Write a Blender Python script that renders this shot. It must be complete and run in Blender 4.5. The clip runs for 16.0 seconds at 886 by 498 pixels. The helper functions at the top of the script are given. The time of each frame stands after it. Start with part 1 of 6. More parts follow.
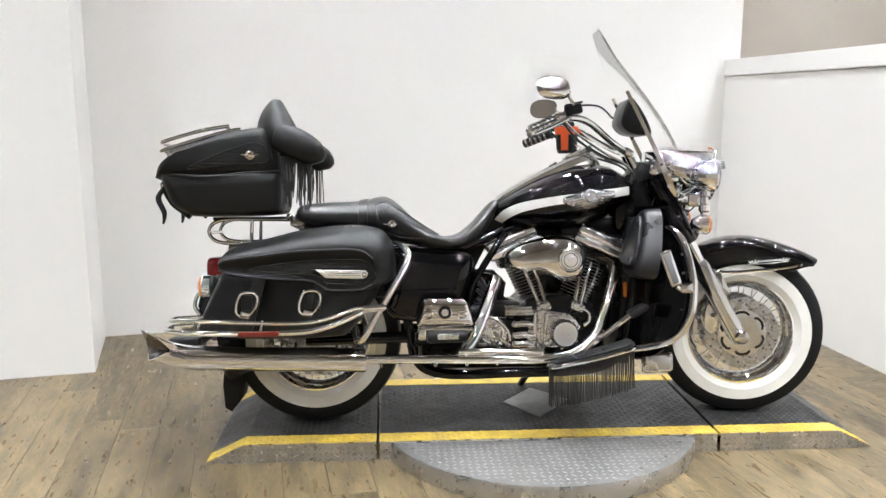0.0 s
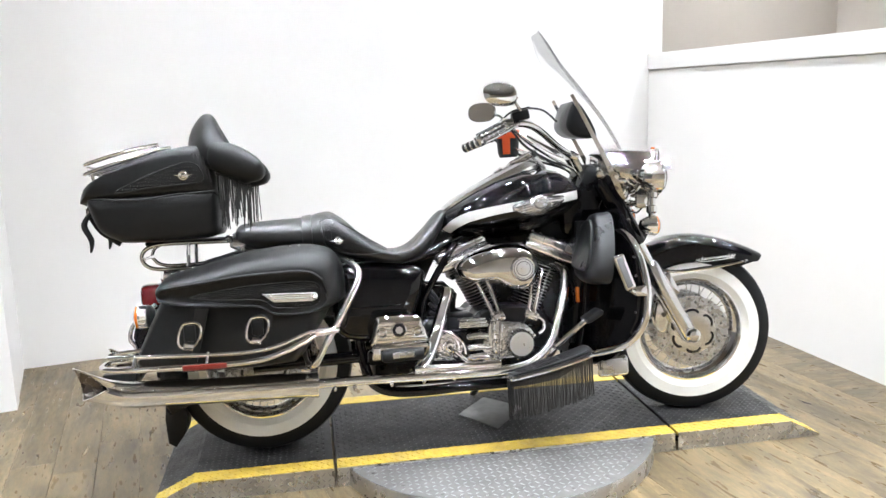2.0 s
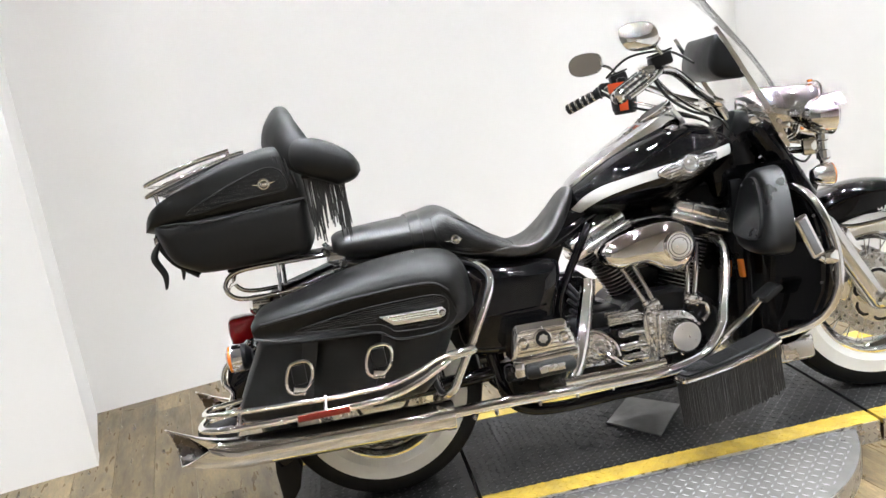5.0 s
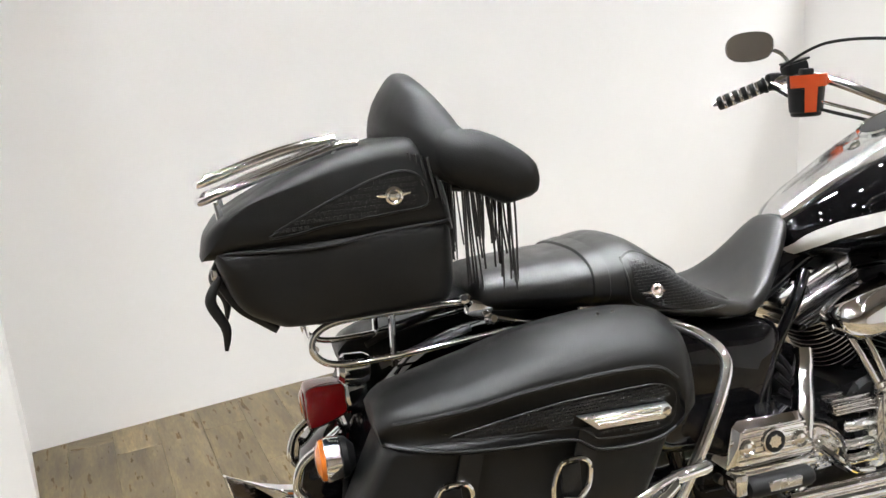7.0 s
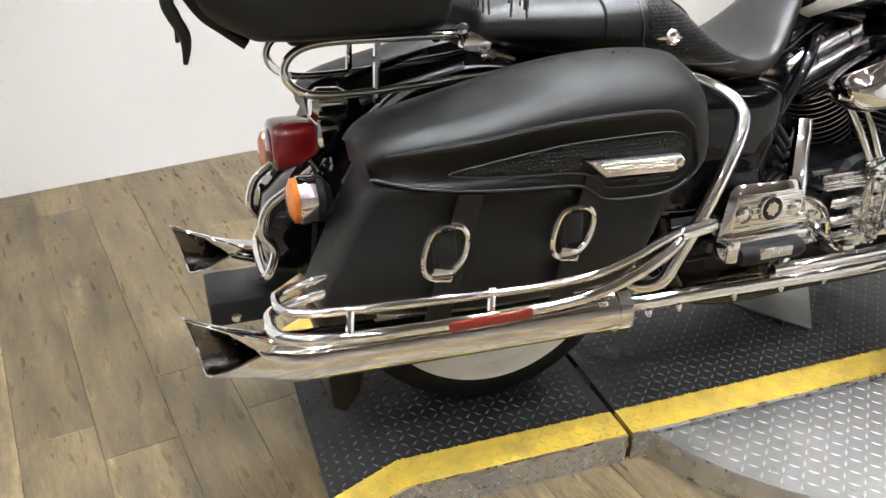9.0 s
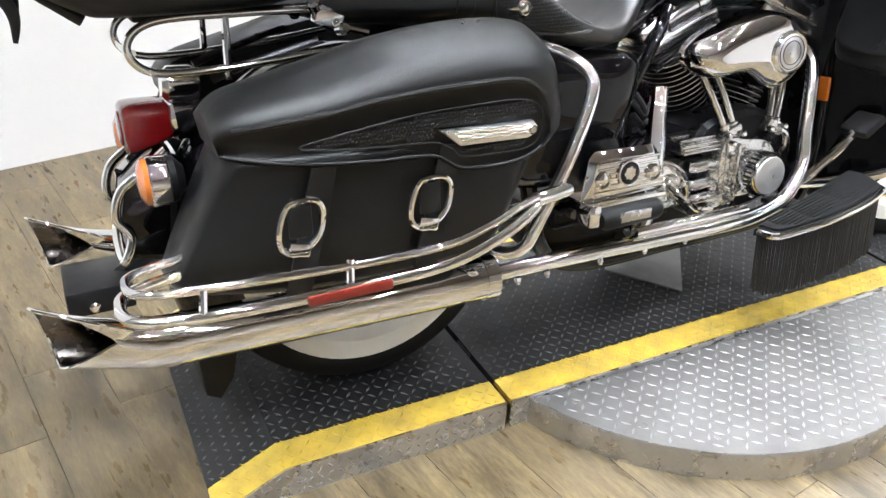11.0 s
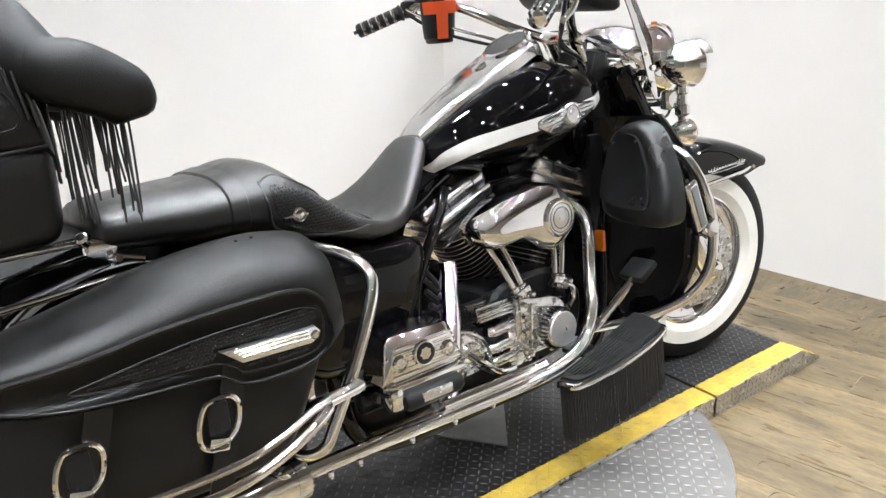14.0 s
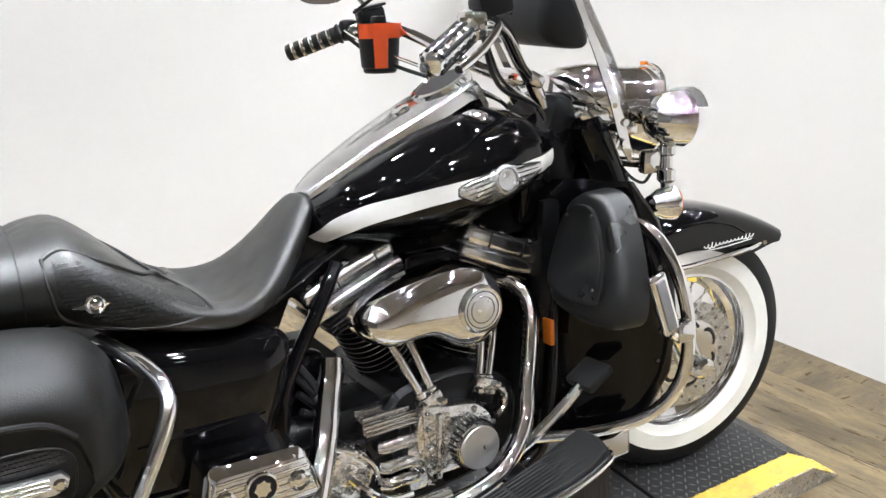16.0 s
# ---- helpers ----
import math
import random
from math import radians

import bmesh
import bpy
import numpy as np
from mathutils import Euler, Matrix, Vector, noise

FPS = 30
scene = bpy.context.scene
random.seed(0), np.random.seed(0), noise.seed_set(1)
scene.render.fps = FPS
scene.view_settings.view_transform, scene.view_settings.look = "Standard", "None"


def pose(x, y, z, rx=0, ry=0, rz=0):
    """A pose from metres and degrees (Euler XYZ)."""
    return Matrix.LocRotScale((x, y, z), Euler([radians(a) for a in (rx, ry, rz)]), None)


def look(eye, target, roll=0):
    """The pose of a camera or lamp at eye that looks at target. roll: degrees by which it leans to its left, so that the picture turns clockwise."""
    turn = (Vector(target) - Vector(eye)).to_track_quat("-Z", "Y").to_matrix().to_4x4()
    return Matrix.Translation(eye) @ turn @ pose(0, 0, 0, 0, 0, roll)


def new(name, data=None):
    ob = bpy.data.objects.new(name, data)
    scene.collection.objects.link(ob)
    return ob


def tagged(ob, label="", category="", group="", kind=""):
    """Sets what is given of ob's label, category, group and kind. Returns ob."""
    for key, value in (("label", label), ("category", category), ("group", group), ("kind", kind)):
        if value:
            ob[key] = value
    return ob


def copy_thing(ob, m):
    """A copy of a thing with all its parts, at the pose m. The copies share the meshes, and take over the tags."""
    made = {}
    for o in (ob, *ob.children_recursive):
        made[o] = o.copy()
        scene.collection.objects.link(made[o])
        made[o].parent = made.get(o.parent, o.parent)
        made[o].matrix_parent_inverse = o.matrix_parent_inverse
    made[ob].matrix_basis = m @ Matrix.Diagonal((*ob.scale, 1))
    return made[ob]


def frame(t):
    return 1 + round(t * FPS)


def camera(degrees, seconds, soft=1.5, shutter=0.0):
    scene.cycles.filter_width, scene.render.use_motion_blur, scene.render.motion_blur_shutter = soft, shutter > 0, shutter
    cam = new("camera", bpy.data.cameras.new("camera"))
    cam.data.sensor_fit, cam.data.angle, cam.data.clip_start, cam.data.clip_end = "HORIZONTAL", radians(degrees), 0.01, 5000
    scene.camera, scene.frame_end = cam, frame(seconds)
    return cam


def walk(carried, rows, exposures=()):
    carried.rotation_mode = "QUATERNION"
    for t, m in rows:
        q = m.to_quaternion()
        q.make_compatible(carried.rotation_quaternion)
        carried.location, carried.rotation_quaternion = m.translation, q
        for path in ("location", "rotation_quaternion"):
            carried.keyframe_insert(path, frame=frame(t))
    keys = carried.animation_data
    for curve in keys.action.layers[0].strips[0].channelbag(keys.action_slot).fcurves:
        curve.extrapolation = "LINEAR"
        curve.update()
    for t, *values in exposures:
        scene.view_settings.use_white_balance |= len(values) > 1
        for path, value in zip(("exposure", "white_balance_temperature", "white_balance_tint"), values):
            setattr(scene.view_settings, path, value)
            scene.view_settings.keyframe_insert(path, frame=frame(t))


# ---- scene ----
cam = camera(56.7, 16.0)
PATH = [
    (0, (0.377, -3.058, 1.22), (0.497, -1.092, 0.871), -0.0),
    (0.5, (0.392, -3.051, 1.24), (0.539, -1.089, 0.882), 0.2),
    (1, (0.33, -3.013, 1.226), (0.509, -1.053, 0.872), 1.4),
    (1.5, (0.305, -2.977, 1.256), (0.546, -1.027, 0.877), -0.5),
    (2, (0.27, -2.942, 1.277), (0.593, -1.003, 0.907), -1.8),
    (2.5, (0.23, -2.926, 1.234), (0.556, -0.99, 0.849), -1.0),
    (3, (0.2, -2.883, 1.258), (0.392, -0.932, 0.864), -2.9),
    (3.2, (0.218, -2.871, 1.269), (0.395, -0.92, 0.87), -2.6),
    (5.3, (-0.016, -2.305, 1.286), (0.222, -0.372, 0.833), -9.5),
    (5.5, (-0.076, -2.227, 1.277), (0.207, -0.308, 0.789), -7.5),
    (6, (-0.187, -1.925, 1.294), (-0.023, 0.009, 0.813), -5.9),
    (6.5, (-0.266, -1.698, 1.308), (-0.038, 0.211, 0.758), -4.3),
    (7, (-0.382, -1.525, 1.338), (0.088, 0.34, 0.79), -4.0),
    (7.5, (-0.457, -1.417, 1.296), (0.108, 0.4, 0.68), -1.3),
    (8, (-0.463, -1.377, 1.239), (0.106, 0.366, 0.441), -0.4),
    (8.5, (-0.473, -1.377, 1.194), (0.088, 0.33, 0.315), -0.1),
    (8.7, (-0.477, -1.378, 1.176), (0.096, 0.288, 0.229), 0.7),
    (10.8, (-0.42, -1.424, 1.127), (0.324, 0.137, 0.122), 2.0),
    (11, (-0.405, -1.427, 1.134), (0.387, 0.126, 0.153), 2.0),
    (11.5, (-0.359, -1.447, 1.15), (0.539, 0.072, 0.209), 0.2),
    (12, (-0.329, -1.46, 1.15), (0.631, 0.025, 0.216), 0.1),
    (12.5, (-0.303, -1.462, 1.179), (0.737, 0.012, 0.317), -0.7),
    (13, (-0.291, -1.477, 1.21), (0.799, 0.008, 0.434), -1.8),
    (13.5, (-0.293, -1.486, 1.235), (0.813, 0.016, 0.515), -1.6),
    (14, (-0.29, -1.492, 1.251), (0.845, 0.007, 0.569), -1.4),
    (14.5, (-0.216, -1.457, 1.258), (0.897, 0.084, 0.637), -1.9),
    (15, (-0.028, -1.378, 1.276), (0.958, 0.256, 0.679), -1.2),
    (15.5, (0.119, -1.379, 1.274), (1.096, 0.237, 0.615), -2.4),
    (16, (0.22, -1.334, 1.277), (1.225, 0.255, 0.595), 1.1),
]
walk(cam, [(t, look(eye, target, roll)) for t, eye, target, roll in PATH], exposures=[(0.0, 0.0, 6750, 10), (1.0, 0.19, 6580, 10), (2.0, 0.28, 6550, 10), (3.0, 0.3, 6580, 10), (5.5, 0.05, 6850, 10), (6.5, 0.0, 6950, 10), (8.5, 0.05, 6950, 10), (11.0, 0.3, 6550, 10), (12.0, 0.3, 6650, 10), (13.0, 0.15, 6750, 10), (15.0, 0.03, 6750, 10), (16.0, 0.03, 6700, 10)])

# ---- light: a grid of small round ceiling lamps in a bright showroom bay ----
world = bpy.data.worlds.new("world")
scene.world = world
world.use_nodes = True
world.node_tree.nodes["Background"].inputs[0].default_value = (0.9, 0.95, 1.0, 1)
world.node_tree.nodes["Background"].inputs[1].default_value = 0.05
scene.view_settings.exposure = 0.0


# ---- materials ----
def mat(name, base, rough=0.5, metal=0.0, spec=0.5, coat=0.0, bump=0.0, scale=60.0, vary=0.0, vscale=4.0, stretch=(1, 1, 1), rvary=0.0, emit=None, power=0.0, island=0.0, objrand=0.0, vcol=None, turn=0.0, grain=0.0):
    """Principled material with noise colour variation, roughness variation and bump."""
    m = bpy.data.materials.new(name)
    m.use_nodes = True
    nt = m.node_tree
    b = nt.nodes["Principled BSDF"]
    b.inputs["Base Color"].default_value = (*base, 1)
    b.inputs["Roughness"].default_value = rough
    b.inputs["Metallic"].default_value = metal
    b.inputs["Specular IOR Level"].default_value = spec
    b.inputs["Coat Weight"].default_value = coat
    b.inputs["Coat Roughness"].default_value = 0.03
    if emit:
        b.inputs["Emission Color"].default_value = (*emit, 1)
        b.inputs["Emission Strength"].default_value = power
    if vary or bump or rvary or island or objrand:
        tc = nt.nodes.new("ShaderNodeTexCoord")
        mp = nt.nodes.new("ShaderNodeMapping")
        mp.inputs["Scale"].default_value = stretch
        mp.inputs["Rotation"].default_value = (0, 0, turn)
        src0 = tc.outputs["Object"]
        if objrand or island:
            # each piece takes its own stretch of the grain
            oi = nt.nodes.new("ShaderNodeObjectInfo").outputs["Random"] if objrand else nt.nodes.new("ShaderNodeNewGeometry").outputs["Random Per Island"]
            mul = nt.nodes.new("ShaderNodeMath")
            mul.operation = "MULTIPLY"
            mul.inputs[1].default_value = 57.0
            nt.links.new(oi, mul.inputs[0])
            cmb = nt.nodes.new("ShaderNodeCombineXYZ")
            for k in range(3):
                nt.links.new(mul.outputs[0], cmb.inputs[k])
            nt.links.new(cmb.outputs[0], mp.inputs["Location"])
        nt.links.new(src0, mp.inputs["Vector"])
    if vary or island or objrand:
        n1 = nt.nodes.new("ShaderNodeTexNoise")
        n1.inputs["Scale"].default_value, n1.inputs["Detail"].default_value, n1.inputs["Roughness"].default_value = vscale, 6, 0.6
        nt.links.new(mp.outputs[0], n1.inputs["Vector"])
        ramp = nt.nodes.new("ShaderNodeMapRange")
        ramp.inputs["From Min"].default_value, ramp.inputs["From Max"].default_value = 0.3, 0.7
        nt.links.new(n1.outputs["Fac"], ramp.inputs["Value"])
        mx = nt.nodes.new("ShaderNodeMix")
        mx.data_type = "RGBA"
        other = vcol or tuple(c * (1 - vary) for c in base)
        mx.inputs[6].default_value, mx.inputs[7].default_value = (*other, 1), (*base, 1)
        nt.links.new(ramp.outputs[0], mx.inputs[0])
        last = mx.outputs[2]
        if island or objrand:
            hs = nt.nodes.new("ShaderNodeHueSaturation")
            if island:
                src = nt.nodes.new("ShaderNodeNewGeometry").outputs["Random Per Island"]
            else:
                src = nt.nodes.new("ShaderNodeObjectInfo").outputs["Random"]
            mr = nt.nodes.new("ShaderNodeMapRange")
            k = island or objrand
            mr.inputs["To Min"].default_value, mr.inputs["To Max"].default_value = 1 - k, 1 + k
            nt.links.new(src, mr.inputs["Value"])
            nt.links.new(mr.outputs[0], hs.inputs["Value"])
            nt.links.new(last, hs.inputs["Color"])
            last = hs.outputs[0]
        if grain:
            n4 = nt.nodes.new("ShaderNodeTexNoise")
            n4.inputs["Scale"].default_value, n4.inputs["Detail"].default_value, n4.inputs["Roughness"].default_value = vscale * 7, 5, 0.7
            nt.links.new(mp.outputs[0], n4.inputs["Vector"])
            m4 = nt.nodes.new("ShaderNodeMapRange")
            m4.inputs["From Min"].default_value, m4.inputs["From Max"].default_value = 0.3, 0.7
            m4.inputs["To Min"].default_value, m4.inputs["To Max"].default_value = 1 - grain, 1 + grain
            nt.links.new(n4.outputs["Fac"], m4.inputs["Value"])
            h4 = nt.nodes.new("ShaderNodeHueSaturation")
            nt.links.new(m4.outputs[0], h4.inputs["Value"])
            nt.links.new(last, h4.inputs["Color"])
            last = h4.outputs[0]
        nt.links.new(last, b.inputs["Base Color"])
    if rvary:
        n2 = nt.nodes.new("ShaderNodeTexNoise")
        n2.inputs["Scale"].default_value, n2.inputs["Detail"].default_value = vscale * 2.3, 5
        nt.links.new(mp.outputs[0], n2.inputs["Vector"])
        r2 = nt.nodes.new("ShaderNodeMapRange")
        r2.inputs["From Min"].default_value, r2.inputs["From Max"].default_value = 0.3, 0.7
        r2.inputs["To Min"].default_value, r2.inputs["To Max"].default_value = rough - rvary, rough + rvary
        nt.links.new(n2.outputs["Fac"], r2.inputs["Value"])
        nt.links.new(r2.outputs[0], b.inputs["Roughness"])
    if bump:
        n3 = nt.nodes.new("ShaderNodeTexNoise")
        n3.inputs["Scale"].default_value, n3.inputs["Detail"].default_value = scale, 4
        nt.links.new(mp.outputs[0], n3.inputs["Vector"])
        bp = nt.nodes.new("ShaderNodeBump")
        bp.inputs["Strength"].default_value, bp.inputs["Distance"].default_value = bump, 0.004
        nt.links.new(n3.outputs["Fac"], bp.inputs["Height"])
        nt.links.new(bp.outputs[0], b.inputs["Normal"])
    return m


CHROME = mat("chrome", (0.86, 0.86, 0.87), 0.045, 1.0, rvary=0.02, vscale=9)
CAST = mat("polished_cast_chrome", (0.86, 0.86, 0.87), 0.07, 1.0, rvary=0.04, vscale=18, bump=0.8, scale=80)
FINEDGE = mat("machined_fin_edge", (0.62, 0.62, 0.625), 0.4, 1.0, rvary=0.1, vscale=20)
TURNED = mat("turned_alloy_face", (0.85, 0.85, 0.855), 0.34, 1.0, rvary=0.08, vscale=25)
PEGPAD = mat("grey_peg_rubber", (0.16, 0.16, 0.165), 0.5, bump=0.3, scale=260, vary=0.15, vscale=30)
GLOVE = mat("moulded_black_plastic", (0.007, 0.007, 0.0073), 0.31, spec=0.4, bump=0.08, scale=300, rvary=0.06)
ROCKER = mat("polished_rocker_alloy", (0.88, 0.88, 0.89), 0.2, 1.0, rvary=0.05, vscale=18)
DISC = mat("worn_disc_steel", (0.62, 0.62, 0.625), 0.27, 0.9, rvary=0.08, vary=0.2, vscale=30)
BADGE = mat("silver_badge_metal", (0.72, 0.72, 0.73), 0.24, 0.8, rvary=0.05, vscale=30)
SLIDER = mat("satin_fork_alloy", (0.74, 0.74, 0.745), 0.17, 1.0, rvary=0.06, vscale=14, bump=0.04, scale=200)
ALLOY = mat("brushed_alloy", (0.62, 0.62, 0.63), 0.28, 1.0, rvary=0.08, vscale=14, bump=0.05, scale=200)
STEEL = mat("dark_steel", (0.12, 0.12, 0.125), 0.35, 1.0, rvary=0.1, vscale=20)
PAINT = mat("black_paint", (0.002, 0.002, 0.0024), 0.05, spec=0.1, coat=0.55, rvary=0.01)
SATIN = mat("black_satin", (0.006, 0.006, 0.0065), 0.4, spec=0.22, bump=0.08, scale=300, rvary=0.08)
LEATHER = mat("black_leather", (0.0024, 0.0024, 0.0023), 0.44, spec=0.37, bump=0.14, scale=420, vary=0.4, vscale=7, rvary=0.1)
SEATHIDE = mat("seat_leather", (0.0055, 0.0054, 0.0051), 0.37, spec=0.75, bump=0.12, scale=260, vary=0.3, vscale=9, rvary=0.08)
WEAVE = mat("basket_weave_leather", (0.010, 0.010, 0.0098), 0.42, spec=0.35, bump=0.5, scale=160, rvary=0.1)
# dark warm tone stands in for the reflection inside the chrome tips
THROAT = mat("reflection_toned_steel", (0.16, 0.14, 0.13), 0.22, 1.0, vary=0.5, vscale=20, rvary=0.15)
RUBBER = mat("tyre_rubber", (0.006, 0.006, 0.0063), 0.6, spec=0.25, bump=0.1, scale=180, vary=0.3, vscale=12)
WHITEWALL = mat("whitewall_rubber", (0.78, 0.77, 0.73), 0.5, vary=0.1, vscale=12, rvary=0.1)
ENGINE = mat("engine_black", (0.004, 0.004, 0.0044), 0.3, spec=0.22, rvary=0.1, bump=0.05, scale=150)
RED = mat("red_lens", (0.12, 0.003, 0.004), 0.1, coat=0.35)
AMBER = mat("amber_lens", (0.42, 0.11, 0.012), 0.14, coat=0.6)
REFLEX = mat("red_reflector", (0.13, 0.010, 0.006), 0.3, coat=0.3, bump=0.2, scale=400)
ORANGE = mat("orange_rubber", (0.85, 0.13, 0.03), 0.5, bump=0.05, scale=100, vary=0.08)
STRIPE = mat("silver_stripe_paint", (0.72, 0.71, 0.68), 0.25, coat=0.6, vary=0.06, vscale=30)
FRINGE = mat("fringe_leather", (0.010, 0.009, 0.0085), 0.55, bump=0.3, scale=200, island=0.5)
YELLOW = mat("yellow_edge_paint", (0.56, 0.39, 0.045), 0.5, vary=0.35, vscale=16, bump=0.2, scale=60, rvary=0.12, vcol=(0.36, 0.25, 0.05))
DECK = mat("black_tread_plate", (0.013, 0.013, 0.0133), 0.42, spec=0.22, vary=0.45, vscale=7, bump=0.15, scale=90, rvary=0.1, vcol=(0.026, 0.0255, 0.025))
DECKBAR = mat("worn_tread_bar", (0.10, 0.10, 0.10), 0.36, vary=0.6, vscale=5, rvary=0.1, vcol=(0.018, 0.018, 0.0185))
TREADBAR = mat("tread_bar_metal", (0.33, 0.33, 0.33), 0.5, 0.7, vary=0.15, vscale=9, rvary=0.08)
RIMBAND = mat("brushed_rim_metal", (0.56, 0.55, 0.53), 0.3, 0.95, vary=0.12, vscale=14, rvary=0.08, bump=0.05, scale=80)
TREAD = mat("tread_plate_metal", (0.2, 0.192, 0.18), 0.52, 0.6, vary=0.3, vscale=9, bump=0.08, scale=60, rvary=0.1)
WALLPAINT = mat("white_wall_paint", (0.80, 0.785, 0.765), 0.36, vary=0.03, vscale=1.3, bump=0.03, scale=70, rvary=0.08)
# kept dark so the chrome reflects a dark room
DIM = mat("dark_unseen_wall", (0.13, 0.125, 0.12), 0.6, vary=0.06, vscale=2)
TAUPE = mat("taupe_wall_paint", (0.46, 0.415, 0.36), 0.6, vary=0.06, vscale=2)
CEIL = mat("ceiling_paint", (0.15, 0.138, 0.12), 0.7, vary=0.04, vscale=2)
WOOD = mat("plank_wood", (0.178, 0.131, 0.068), 0.34, spec=0.45, vary=0.5, vscale=3.6, stretch=(1.3, 6, 1), bump=0.06, scale=50, rvary=0.1, objrand=0.28, grain=0.34, vcol=(0.046, 0.034, 0.018))
WOODREST = mat("plank_wood_far", (0.178, 0.131, 0.068), 0.34, spec=0.45, vary=0.5, vscale=3.6, stretch=(1.3, 6, 1), bump=0.06, scale=50, rvary=0.1, island=0.28, grain=0.34, vcol=(0.046, 0.034, 0.018), turn=radians(-100))
JOINT = mat("floor_joint", (0.085, 0.064, 0.038), 0.7, vary=0.2)
LAMP = mat("lamp_glow", (1, 1, 1), 0.5, emit=(0.925, 0.985, 1.075), power=2180.0)
CANBLACK = mat("lamp_can", (0.03, 0.03, 0.03), 0.6)
# mirror tint is warmed so the tan reflection sits partly in its colour
TAN = mat("mirror_glass", (0.84, 0.76, 0.66), 0.02, 1.0)


def glass(name, tint=(0.98, 0.99, 0.99), rough=0.0):
    m = bpy.data.materials.new(name)
    m.use_nodes = True
    nt = m.node_tree
    nt.nodes.clear()
    out = nt.nodes.new("ShaderNodeOutputMaterial")
    tr = nt.nodes.new("ShaderNodeBsdfTransparent")
    tr.inputs[0].default_value = (*tint, 1)
    gl = nt.nodes.new("ShaderNodeBsdfGlossy")
    gl.inputs["Roughness"].default_value = rough
    fr = nt.nodes.new("ShaderNodeFresnel")
    fr.inputs["IOR"].default_value = 1.045
    mx = nt.nodes.new("ShaderNodeMixShader")
    nt.links.new(fr.outputs[0], mx.inputs[0])
    nt.links.new(tr.outputs[0], mx.inputs[1])
    nt.links.new(gl.outputs[0], mx.inputs[2])
    nt.links.new(mx.outputs[0], out.inputs[0])
    return m


GLASS = glass("clear_screen", (0.993, 0.995, 0.995))
LENS = glass("clear_lens", (0.95, 0.95, 0.95), 0.05)


# ---- building helpers ----
def link(name, bm, material, parent=None, label="", smooth=35):
    bmesh.ops.recalc_face_normals(bm, faces=bm.faces)
    me = bpy.data.meshes.new(name)
    bm.to_mesh(me)
    bm.free()
    me.materials.append(material)
    if smooth:
        me.shade_smooth()
        me.set_sharp_from_angle(angle=radians(smooth))
    ob = new(name, me)
    if parent:
        ob.parent = parent
    if label:
        ob["label"] = label
    return ob


def part(name, bm, material, parent, label="", smooth=35):
    return link(name, bm, material, parent, label, smooth)


def thing(name, label, category, at=(0, 0, 0), group="", kind=""):
    ob = new(name)
    ob.empty_display_size = 0.05
    ob.location = at
    return tagged(ob, label, category, group, kind)


def under(ob, parent):
    ob.parent = parent
    return ob


def V(*a):
    return Vector(a)


def spline(pts, n=8, closed=False):
    """Points on a Catmull-Rom curve through pts."""
    p = [Vector(q) for q in pts]
    out = []
    m = len(p)
    for i in range(m if closed else m - 1):
        a, b, c, d = (p[(i - 1) % m], p[i], p[(i + 1) % m], p[(i + 2) % m]) if closed else (p[max(i - 1, 0)], p[i], p[i + 1], p[min(i + 2, m - 1)])
        for k in range(n):
            t = k / n
            out.append(0.5 * (2 * b + (c - a) * t + (2 * a - 5 * b + 4 * c - d) * t * t + (3 * b - a - 3 * c + d) * t ** 3))
    if not closed:
        out.append(p[-1])
    return out


def loft(bm, rings, cap=True, wrap=True, loop=False):
    vs = [[bm.verts.new(p) for p in r] for r in rings]
    n = len(rings[0])
    m = len(vs)
    for i in range(m if loop else m - 1):
        a, b = vs[i], vs[(i + 1) % m]
        for j in range(n if wrap else n - 1):
            k = (j + 1) % n
            bm.faces.new((a[j], a[k], b[k], b[j]))
    if cap and not loop and wrap:
        bm.faces.new(vs[0][::-1])
        bm.faces.new(vs[-1])
    return bm


def tube(bm, pts, r, seg=10, n=6, closed=False, smooth=True, radii=None):
    """A round tube along a curve."""
    p = spline(pts, n, closed) if smooth else [Vector(q) for q in pts]
    m = len(p)
    rings = []
    up = None
    for i in range(m):
        t = (p[(i + 1) % m] - p[i - 1]) if closed else (p[min(i + 1, m - 1)] - p[max(i - 1, 0)])
        t.normalize()
        if up is None:
            up = t.orthogonal().normalized()
        up = (up - t * up.dot(t)).normalized()
        side = t.cross(up)
        f = i / max(m - 1, 1)
        rr = r if radii is None else np.interp(f, np.linspace(0, 1, len(radii)), radii)
        rings.append([p[i] + (up * math.cos(a) + side * math.sin(a)) * rr for a in (2 * math.pi * k / seg for k in range(seg))])
    return loft(bm, rings, cap=True, loop=closed)


def lathe(bm, prof, origin, axis=(0, 1, 0), seg=32, cap=True):
    """Turn a profile of (distance along the axis, radius)."""
    ax = Vector(axis).normalized()
    u = ax.orthogonal().normalized()
    w = ax.cross(u)
    o = Vector(origin)
    rings = [[o + ax * h + (u * math.cos(a) + w * math.sin(a)) * max(r, 1e-4) for a in (2 * math.pi * k / seg for k in range(seg))] for h, r in prof]
    return loft(bm, rings, cap=cap)


def box(bm, c, s, bev=0.0, rot=None, segs=2):
    r = bmesh.ops.create_cube(bm, size=1.0)
    vs = r["verts"]
    m = Matrix.Translation(c) @ (rot or Matrix.Identity(4)) @ Matrix.Diagonal((*s, 1))
    bmesh.ops.transform(bm, matrix=m, verts=vs)
    if bev:
        es = {e for v in vs for e in v.link_edges}
        bmesh.ops.bevel(bm, geom=list(es), offset=bev, segments=segs, affect="EDGES", profile=0.5)
    return bm


